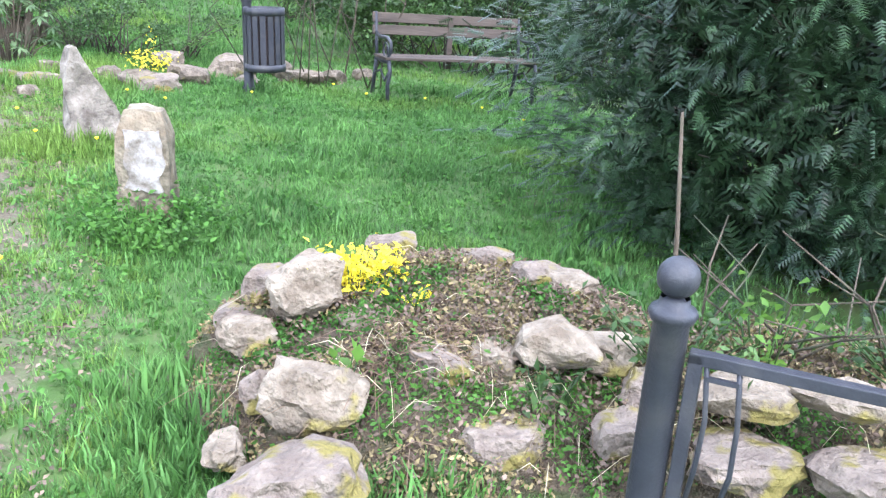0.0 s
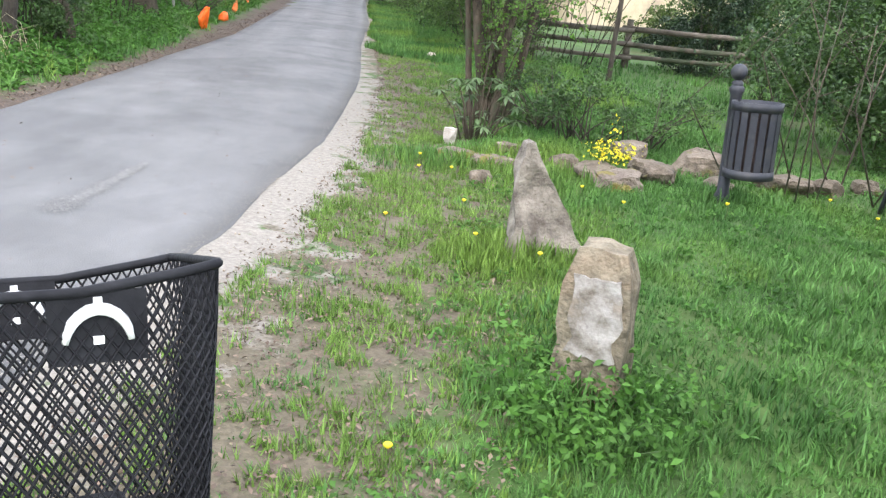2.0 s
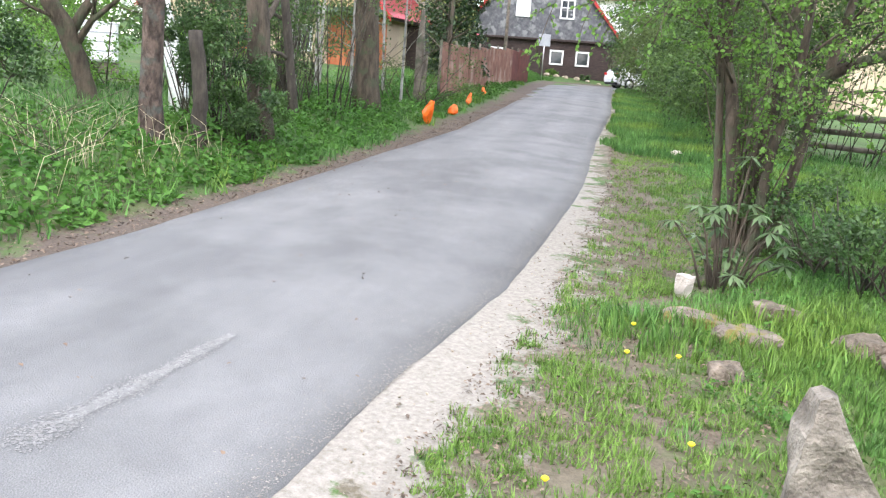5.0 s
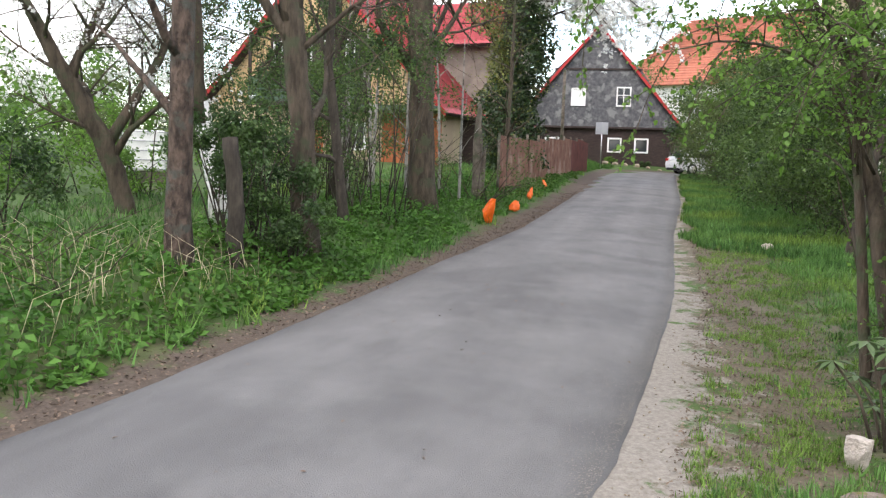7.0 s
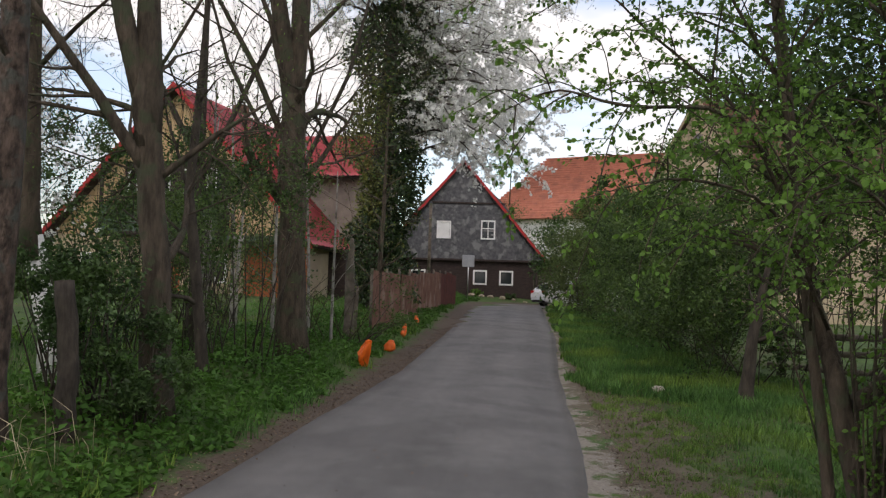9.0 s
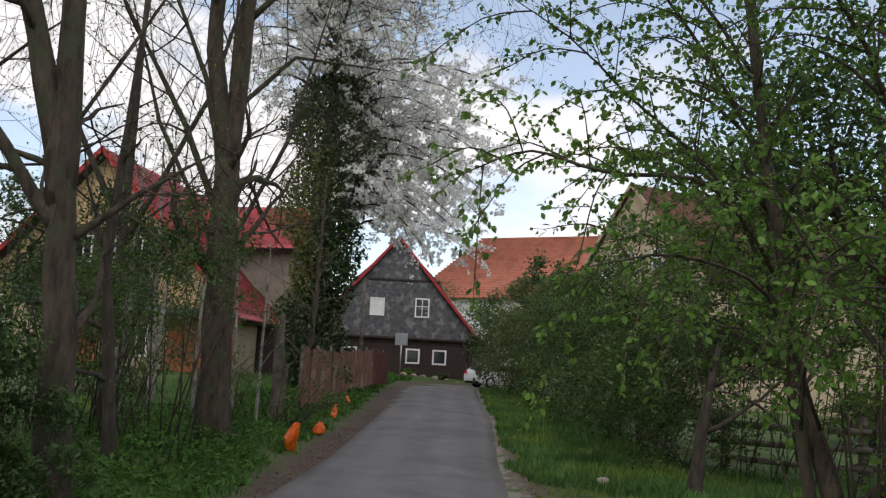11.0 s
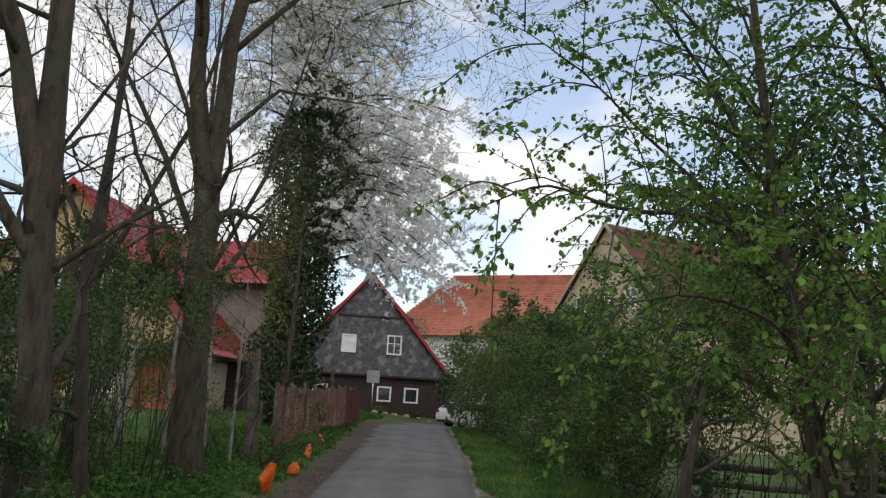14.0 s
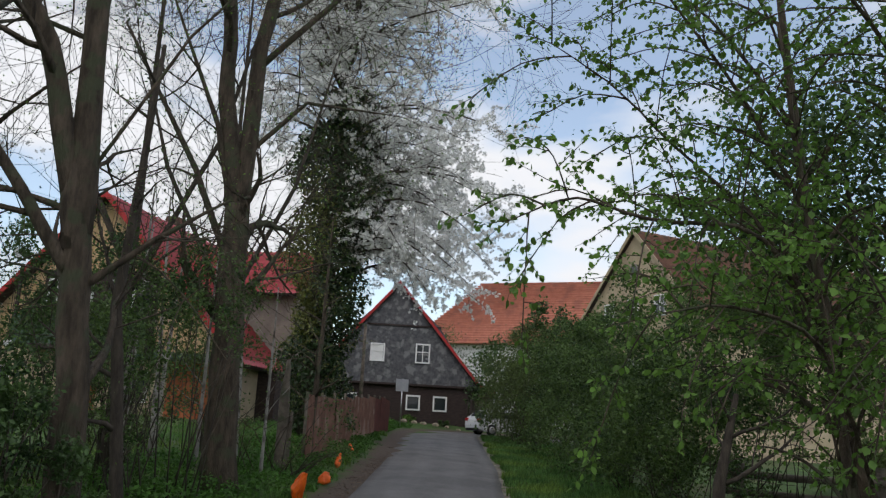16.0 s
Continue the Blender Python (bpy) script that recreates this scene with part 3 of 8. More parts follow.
def shrub(name, seed, base, blobs, n, size, leaf, label, twig_mat=None, category="bush", shoots=40):
    """blobs: (dx, dy, dz, rx, ry, rz) crowns over the base; leaves lie thickest near their ragged skins, on thin shoots."""
    rs = np.random.RandomState(seed)
    ob = empty(name, Matrix.Translation(base), label=label, category=category)
    lines = []
    vol = np.array([b[3] * b[4] + b[4] * b[5] for b in blobs])
    cs = []
    for b, w in zip(blobs, vol / vol.sum()):
        k = int(n * w)
        u = rs.normal(size=(k, 3))
        u /= np.linalg.norm(u, axis=1, keepdims=True)
        # clumps: pull leaves to a set of random clump directions
        m = max(16, k // 210)
        cd = rs.normal(size=(m, 3))
        cd /= np.linalg.norm(cd, axis=1, keepdims=True)
        cr = rs.uniform(0.58, 1.16, m)
        pick = rs.randint(0, m, k)
        v = cd[pick] * cr[pick][:, None] + rs.normal(size=(k, 3)) * 0.115
        inner = rs.uniform(size=k) < 0.3
        v[inner] *= rs.uniform(0.4, 1.0, (inner.sum(), 1))
        c = np.array(b[:3]) + v * np.array(b[3:])
        cs.append(c)
        for j in range(max(3, int(shoots * w))):
            e = np.array(b[:3]) + cd[j % m] * cr[j % m] * np.array(b[3:]) * 1.02
            s = Vector((rs.uniform(-0.3, 0.3) * b[3] + b[0] * 0.7, rs.uniform(-0.3, 0.3) * b[4] + b[1] * 0.7, -0.1))
            mid = s.lerp(Vector(e), 0.55) + Vector((0, 0, 0.15 * b[5]))
            lines.append(([s, mid, Vector(e)], [0.013, 0.008, 0.003]))
    c = np.concatenate(cs)
    c = c[c[:, 2] > 0.0]
    tubes("brushwood", lines, twig_mat or M_BARK_DARK, ob, sides=4)
    scatter("foliage", LEAF_V, LEAF_F, c, frames_for(rs, len(c), (0, 0, 0.7), 0.8), size * rs.uniform(0.6, 1.3, len(c)), leaf, ob)
    return ob


# ---- trees along the verge ----
def at(x, y, dz=0.0):
    return (x, y, land1(x, y) + dz)


x, y, z = at(-16.1, 14.95)
tree("forked_tree", 11, [
    [(x, y, z, 0.27), (x - 0.04, y - 0.1, z + 2.6, 0.25), (x - 0.08, y - 0.16, z + 4.7, 0.2)],
    [(x - 0.06, y - 0.12, z + 4.2, 0.17), (x - 0.3, y - 0.45, z + 6.6, 0.14), (x - 0.38, y - 0.55, z + 8.5, 0.12), (x - 0.3, y - 0.4, z + 13.0, 0.05)],
    [(x - 0.06, y - 0.12, z + 4.2, 0.17), (x + 0.0, y - 0.05, z + 7.6, 0.13), (x + 0.15, y + 0.15, z + 9.2, 0.11), (x + 0.9, y + 0.9, z + 13.0, 0.04)],
    [(x - 0.1, y - 0.15, z + 3.6, 0.07), (x - 0.5, y - 0.75, z + 5.2, 0.05), (x - 1.3, y - 1.9, z + 7.6, 0.02)],
    [(x - 0.1, y - 0.15, z + 4.2, 0.06), (x - 0.25, y - 0.6, z + 6.0, 0.045), (x - 0.8, y - 1.4, z + 8.2, 0.02)],
    [(x + 0.0, y - 0.05, z + 7.2, 0.06), (x + 1.2, y + 1.0, z + 9.0, 0.04), (x + 3.0, y + 2.6, z + 9.3, 0.012)],
    [(x - 0.05, y - 0.1, z + 5.6, 0.05), (x + 0.7, y + 0.5, z + 6.6, 0.03), (x + 1.9, y + 1.6, z + 6.5, 0.01)],
], M_BARK, "tall forked tree with brown bark, just budding", leaf=M_LEAF, per=1, reach=0.2, size=0.05, depth=3, kids=6, blen=2.6, low=0.4, up=0.06)
x, y, z = at(-12.35, 10.15)
tree("verge_tree", 12, [
    [(x, y, z, 0.175), (x - 0.1, y - 0.15, z + 2.2, 0.15), (x - 0.17, y - 0.27, z + 3.7, 0.125)],
    [(x - 0.13, y - 0.2, z + 2.9, 0.14), (x - 0.2, y - 0.3, z + 5.4, 0.115), (x - 0.05, y - 0.1, z + 9.0, 0.035)],
    [(x - 0.15, y - 0.24, z + 3.3, 0.12), (x - 0.36, y - 0.65, z + 4.9, 0.1), (x - 0.8, y - 1.5, z + 6.6, 0.03)],
    [(x - 0.12, y - 0.2, z + 2.6, 0.075), (x - 0.35, y - 0.7, z + 3.4, 0.06), (x - 0.9, y - 1.8, z + 5.0, 0.02)],
    [(x - 0.15, y - 0.2, z + 3.6, 0.022), (x + 0.4, y + 0.4, z + 5.2, 0.015), (x + 1.1, y + 1.2, z + 6.6, 0.008)],
], M_BARK, "grey-brown tree with bare spreading branches on the verge", leaf=M_LEAF, per=1, reach=0.12, size=0.03, depth=3, kids=6, blen=2.0, low=0.34, up=0.08)
for k, (x, y) in enumerate(((-18.5, 14.4), (-19.6, 17.4))):
    x, y, z = at(x, y)
    tree("bare_tree", 17 + k, [
        [(x, y, z, 0.1), (x + 0.1, y, z + 2.6, 0.085), (x - 0.1, y + 0.1, z + 6.0, 0.06), (x, y, z + 11.0, 0.02)],
        [(x + 0.05, y, z + 3.0, 0.06), (x + 1.0, y + 0.9, z + 6.0, 0.045), (x + 1.5, y + 1.5, z + 9.5, 0.015)],
        [(x + 0.05, y, z + 3.4, 0.06), (x - 0.9, y - 1.1, z + 6.2, 0.045), (x - 1.5, y - 1.7, z + 9.0, 0.015)],
    ], M_BARK_DARK, "slender bare tree with a net of fine branches", depth=3, kids=4, blen=3.0, low=0.4)
x, y, z = at(-11.28, 7.98)
tree("pine_trunk_tree", 13, [[(x, y, z, 0.145), (x + 0.04, y + 0.02, z + 1.2, 0.125), (x + 0.04, y + 0.02, z + 4.0, 0.11), (x + 0.1, y + 0.08, z + 9.0, 0.07)]], M_BARK_PINE, "slender conifer trunk with reddish-grey scaly bark", depth=1, kids=6, blen=1.8, low=0.3)
x, y, z = at(-14.2, 11.9)
tree("slim_tree", 14, [[(x, y, z, 0.085), (x - 0.25, y - 0.2, z + 2.5, 0.07), (x - 0.1, y - 0.1, z + 6.0, 0.03)]], M_BARK_DARK, "slim dark tree with thin leafy twigs", leaf=M_LEAF_DARK, per=4, reach=0.25, size=0.06, depth=2, kids=6, blen=1.6, low=0.15)
x, y, z = at(-14.5, 9.96)
wt, tw, rs = tree("limewashed_tree", 15, [[(x - 0.13, y - 0.27, z + 1.7, 0.12), (x - 0.16, y - 0.35, z + 3.2, 0.1), (x - 0.2, y - 0.4, z + 7.0, 0.06)]], M_BARK, "leaning tree with a whitewashed lower trunk", depth=1, kids=6, blen=2.0, low=0.3)
tubes("whitewashed_trunk", [([(0.13, 0.27, -1.9), (0.12, 0.25, -1.2), (0.06, 0.13, -0.6), (0, 0, 0.05)], [0.17, 0.15, 0.135, 0.125])], M_BARK_WHITE, wt, "whitewashed lower trunk", sides=12)
x, y, z = at(-16.53, 9.35)
ob, tw, rs = tree("orchard_tree", 16, [[(x, y, z, 0.16), (x - 0.08, y - 0.24, z + 0.9, 0.15), (x - 0.25, y - 0.8, z + 2.0, 0.13), (x - 0.4, y - 1.4, z + 3.2, 0.07)], [(x - 0.1, y - 0.3, z + 1.0, 0.09), (x - 0.0, y + 0.5, z + 2.4, 0.06), (x + 0.1, y + 1.0, z + 3.6, 0.03)], [(x - 0.25, y - 0.8, z + 2.0, 0.08), (x - 0.3, y - 0.2, z + 3.4, 0.04)]], M_BARK, "old crooked fruit tree with pale blossom", depth=2, kids=8, blen=1.8, low=0.3)
leaf_cloud("blossom", rs, tw, 9, 0.13, 0.05, M_BLOSSOM, ob, "pale blossom", BLOSSOM_V, BLOSSOM_F)

def sprays(rs, limbs, every, reach, droop, step, lines, spots, low=0.25, sub=0.5, thick=0.005):
    """Flat sprays of side twigs along limbs; collects (point, direction) along the twigs in spots."""
    def twig(p, d, length, r, again):
        n = max(3, int(length / 0.12))
        pts = [p]
        for i in range(n):
            d = (d + Vector((0, 0, -droop * length / n)) + Vector(rs.normal(size=3)) * 0.12).normalized()
            pts.append(pts[-1] + d * (length / n))
        lines.append((pts, [r * (1 - 0.7 * i / n) for i in range(n + 1)]))
        for i in range(n):
            seg = pts[i + 1] - pts[i]
            m = max(1, int(round(seg.length / step)))
            for j in range(m):
                spots.append((pts[i] + seg * ((j + rs.uniform(0, 1)) / m), seg.normalized()))
            if again and i and rs.uniform() < sub:
                s2 = seg.normalized().cross(Vector((0, 0, 1)))
                twig(pts[i], (seg.normalized() * 0.7 + s2 * (0.7 if i % 2 else -0.7)).normalized(), length * rs.uniform(0.3, 0.55), r * 0.6, False)

    for pts, rad in limbs:
        pts = [Vector(p) for p in pts]
        ln = [(b - a).length for a, b in zip(pts[:-1], pts[1:])]
        total = sum(ln)
        q, side = low * total, 1
        while q < total:
            d, i = q, 0
            while i < len(ln) - 1 and d > ln[i]:
                d -= ln[i]
                i += 1
            ax = (pts[i + 1] - pts[i]).normalized()
            p = pts[i] + ax * d
            h = ax.cross(Vector((0, 0, 1)))
            h = h.normalized() if h.length > 0.2 else Vector((rs.normal(), rs.normal(), 0)).normalized()
            dr = (ax * rs.uniform(0.35, 0.8) + h * side * rs.uniform(0.5, 0.9) + Vector((0, 0, rs.uniform(-0.25, 0.45)))).normalized()
            twig(p, dr, reach * rs.uniform(0.5, 1.15) * (1.1 - 0.5 * q / total), thick, True)
            side = -side
            q += every * rs.uniform(0.6, 1.4)
        twig(pts[-1], (pts[-1] - pts[-2]).normalized(), reach * 0.6, thick, True)


def ramify(rs, limbs, gap, length, rise=0.25, low=0.2, droop=0.3):
    """Second-order limbs leaving the given limbs on all sides."""
    out = []
    for pts, rad in limbs:
        q = 0.0
        total = sum((b - a).length for a, b in zip(pts[:-1], pts[1:]))
        nxt, turn = low * total, rs.uniform(0, 6.28)
        for i in range(len(pts) - 1):
            ax = pts[i + 1] - pts[i]
            ln = ax.length
            while nxt < q + ln:
                p = pts[i] + ax * ((nxt - q) / ln)
                a = ax.normalized()
                e1 = a.cross(Vector((0.31, 0.2, 0.93))).normalized()
                e2 = a.cross(e1)
                d = (a * 0.55 + (e1 * math.cos(turn) + e2 * math.sin(turn)) * 0.85 + Vector((0, 0, rise))).normalized()
                turn += 2.2 + rs.uniform(-0.4, 0.4)
                le = length * rs.uniform(0.6, 1.2) * (1.15 - 0.55 * nxt / total)
                r = max(rad[i] * 0.45, 0.006)
                out.append(bend(rs, [p, p + d * le * 0.5 + Vector((0, 0, 0.04)), p + d * le - Vector((0, 0, droop * le * 0.5))], [r, r * 0.7, 0.004], 3))
                nxt += gap * rs.uniform(0.7, 1.3)
            q += ln
    return out


def bend(rs, pts, radii, k=4):
    """A limb smoothed and slightly crooked between its given points."""
    P, R = [], []
    pts = [Vector(p) for p in pts]
    for i in range(len(pts) - 1):
        a, b, c, d = pts[max(i - 1, 0)], pts[i], pts[i + 1], pts[min(i + 2, len(pts) - 1)]
        for j in range(k):
            t = j / k
            P.append(0.5 * (2 * b + (c - a) * t + (2 * a - 5 * b + 4 * c - d) * t * t + (3 * b - a - 3 * c + d) * t ** 3) + Vector(rs.normal(size=3)) * radii[i] * 0.25)
            R.append(radii[i] + (radii[i + 1] - radii[i]) * t)
    return P + [pts[-1]], R + [radii[-1]]


def hang_leaves(name, rs, spots, size, material, parent, tv, tf, per=1, jitter=0.01, sag=0.5):
    """Leaves set along twigs, leaning outward and hanging a little."""
    P = np.repeat(np.array([tuple(q[0]) for q in spots]), per, axis=0)
    D = np.repeat(np.array([tuple(q[1]) for q in spots]), per, axis=0)
    n = len(P)
    y = D * 0.5 + rs.normal(size=(n, 3)) * 0.6 + np.array([0, 0, -sag])
    y /= np.linalg.norm(y, axis=1, keepdims=True)
    up = np.array([0, 0, 1.0]) + rs.normal(size=(n, 3)) * 0.55
    x = np.cross(y, up)
    x /= np.linalg.norm(x, axis=1, keepdims=True) + 1e-9
    rot = np.stack([x, y, np.cross(x, y)], axis=2)
    return scatter(name, tv, tf, P + rs.normal(size=(n, 3)) * jitter, rot, size * rs.uniform(0.55, 1.25, n), material, parent)


M_BARK_PALE = mat("pale_grey_bark", (0.2, 0.19, 0.17), (0.36, 0.34, 0.31), 7, 0.95, 0, 0.5, 40, (0.09, 0.08, 0.065), stretch=(1, 1, 0.6))
for k, (x, y, h, r) in enumerate(((-18.9, 15.0, 5.2, 0.05), (-19.6, 15.3, 4.6, 0.045), (-20.3, 16.6, 5.5, 0.055), (-18.2, 16.1, 4.2, 0.04), (-21.2, 17.3, 5.0, 0.05), (-19.2, 17.9, 4.4, 0.04), (-17.3, 16.9, 3.6, 0.035))):
    x, y, z = at(x, y)
    lean = 0.25 * math.sin(k * 2.1)
    tree("pale_sapling", 130 + k, [[(x, y, z, r), (x + lean * 0.4, y, z + h * 0.4, r * 0.8), (x + lean, y + lean * 0.5, z + h, r * 0.3)]], M_BARK_PALE, "thin young tree with pale grey bark in the thicket", leaf=M_LEAF, per=1, reach=0.12, size=0.045, depth=1, kids=7, blen=1.1, low=0.35, group="saplings in the thicket")


# ivy-clad cherry in blossom behind the sheet fence
def cherry():
    rs = np.random.RandomState(21)
    base = Vector(at(-24.6, 25.4))
    ob = empty("blossoming_cherry_tree", Matrix.Translation(base), label="tall cherry tree in white blossom, its trunk wrapped in ivy", category="tree")
    rt, fw, up = Vector((0.72, 0.7, 0)), Vector((-0.7, 0.72, 0)), Vector((0, 0, 1))
    trunk = [(0, 0, -0.3), (-0.1, 0, 5.0), (0.15, 0.1, 9.0), (0.3, 0.2, 13.0), (0.3, 0.3, 18.0)]
    tubes("trunk", [bend(rs, trunk, [0.42, 0.32, 0.19, 0.08, 0.02])], M_BARK_DARK, ob, sides=12)
    limbs, lines, spots = [], [], []
    for k in range(84):
        zs = 4.8 + 11.6 * ((k * 0.618) % 1.0) ** 0.85
        az = 6.283 * ((k * 0.7549) % 1.0) + rs.uniform(-0.3, 0.3)
        c, f = math.cos(az), math.sin(az)
        if zs < 8.6:
            c, f = 0.5 + 0.5 * abs(c), f * 0.6
        reach = (5.6 if c > 0 else 3.3) * abs(c) + 3.0 * (1 - abs(c))
        reach *= min(1.0, 1.3 - (zs - 4.8) / 24.0) * rs.uniform(0.75, 1.1)
        sag = 1.3 if zs < 8 else (0.5 if zs < 11 else -0.8)
        o = rt * c + fw * f * 0.85
        s = Vector((0.1, 0.05, zs))
        pts = [s, s + o * reach * 0.35 + up * 0.95, s + o * reach * 0.7 + up * (1.15 - 0.35 * sag), s + o * reach + up * (0.9 - sag)]
        limbs.append(bend(rs, pts, [0.07, 0.045, 0.028, 0.01]))
    for k in range(9):
        w = k * 2.399
        s = Vector((0.28, 0.2, 11.5 + 0.6 * k))
        o = rt * math.cos(w) + fw * math.sin(w)
        limbs.append(bend(rs, [s, s + o * 0.9 + up * 1.0, s + o * 1.6 + up * 2.2, s + o * 2.2 + up * 3.6], [0.07, 0.05, 0.03, 0.01]))
    minor = ramify(rs, limbs, 0.5, 1.35)
    sprays(rs, minor, 0.26, 0.66, 0.5, 0.075, lines, spots, 0.15, 0.25, 0.006)
    sprays(rs, limbs, 0.45, 0.8, 0.5, 0.075, lines, spots, 0.2, 0.3, 0.006)
    tubes("branchwork", limbs + minor, M_BARK_DARK, ob, sides=4)
    tubes("twig_net", lines[::2], M_BARK_DARK, ob, sides=3)
    P = np.array([tuple(q[0]) for q in spots])
    P = P[rs.uniform(size=len(P)) < min(1.0, 25000 / len(P))]
    per = 3
    c = np.repeat(P, per, axis=0) + rs.normal(size=(len(P) * per, 3)) * 0.05
    star_v, star_f = [(0, 0, 0)], []
    for j in range(5):
        w = j * 2 * math.pi / 5
        star_v += [(0.62 * math.cos(w - 0.55), 0.62 * math.sin(w - 0.55), 0.16), (0.62 * math.cos(w + 0.55), 0.62 * math.sin(w + 0.55), 0.16)]
        star_f.append((0, 2 * j + 1, 2 * j + 2))
    scatter("blossom", star_v, star_f, c, frames_for(rs, len(c), (0, 0, 0.3), 1.0), 0.084 * rs.uniform(0.65, 1.25, len(c)), M_BLOSSOM, ob, "white blossom")
    k = 30000
    h = rs.uniform(0, 1, k) ** 0.9 * 11.2
    w = rs.uniform(0, 2 * math.pi, k)
    rad = (0.95 + 0.4 * smooth(3.5, 6.0, h) - 0.85 * smooth(9.0, 11.3, h) + 0.26 * np.sin(h * 1.9 + w) + 0.18 * np.sin(h * 4.1 + 3 * w)) * rs.uniform(0.55, 1.12, k)
    c = np.stack([np.cos(w) * rad + 0.03 * h, np.sin(w) * rad + 0.02 * h, h + 0.3], axis=1)
    leftish = -(np.cos(w) * 0.72 + np.sin(w) * 0.7) - 0.2 * (np.cos(w) * -0.7 + np.sin(w) * 0.72)
    young = (rs.uniform(size=k) < 0.85 * smooth(0.0, 0.8, leftish) * smooth(2.0, 3.5, h) * (1 - smooth(7.0, 8.6, h))) | (rs.uniform(size=k) < 0.05)
    fr = frames_for(rs, k, (0, 0, -0.5), 1.0)
    sz = 0.16 * rs.uniform(0.6, 1.2, k)
    scatter("ivy", LEAF_V, LEAF_F, c[~young], fr[~young], sz[~young], M_IVY, ob, "dark green ivy")
    scatter("young_ivy", LEAF_V, LEAF_F, c[young] * np.array([1.08, 1.08, 1]), fr[young], sz[young] * 0.85, M_IVY_Y, ob, "yellowish young ivy")


cherry()
x, y, z = at(-20.2, 21.0)
tree("sapling", 22, [[(x, y, z, 0.075), (x + 0.1, y + 0.05, z + 3.0, 0.055), (x + 0.1, y + 0.1, z + 6.0, 0.02)]], M_BARK, "thin young tree with yellow-green buds by the fence", leaf=M_IVY_Y, per=7, reach=0.16, size=0.06, depth=1, kids=22, blen=1.3, low=0.15)
x, y, z = at(-18.6, 18.6)
tree("split_stump", 23, [[(x, y, z, 0.14), (x - 0.05, y, z + 1.4, 0.11), (x - 0.02, y, z + 2.3, 0.04)], [(x + 0.05, y + 0.05, z, 0.09), (x + 0.12, y + 0.1, z + 1.2, 0.03)]], M_WOODGREY, "split dead stump with bare pale wood", depth=0, kids=0, category="tree stump")
x, y, z = at(-11.64, 8.78)
tree("dead_trunk", 24, [[(x, y, z, 0.1), (x + 0.02, y, z + 0.7, 0.09), (x - 0.02, y - 0.05, z + 1.4, 0.085)]], M_BARK_DARK, "short dead trunk standing among leaves", depth=0, kids=0, category="tree stump")

# the leafy tree over the lane's edge
HAZEL_V = [(0, 0, 0), (0.3, 0.28, 0.07), (0.33, 0.62, 0.05), (0, 1.0, -0.08), (-0.33, 0.62, 0.05), (-0.3, 0.28, 0.07), (0, 0.5, -0.01)]
HAZEL_F = [(0, 1, 6), (1, 2, 6), (2, 3, 6), (3, 4, 6), (4, 5, 6), (5, 0, 6)]


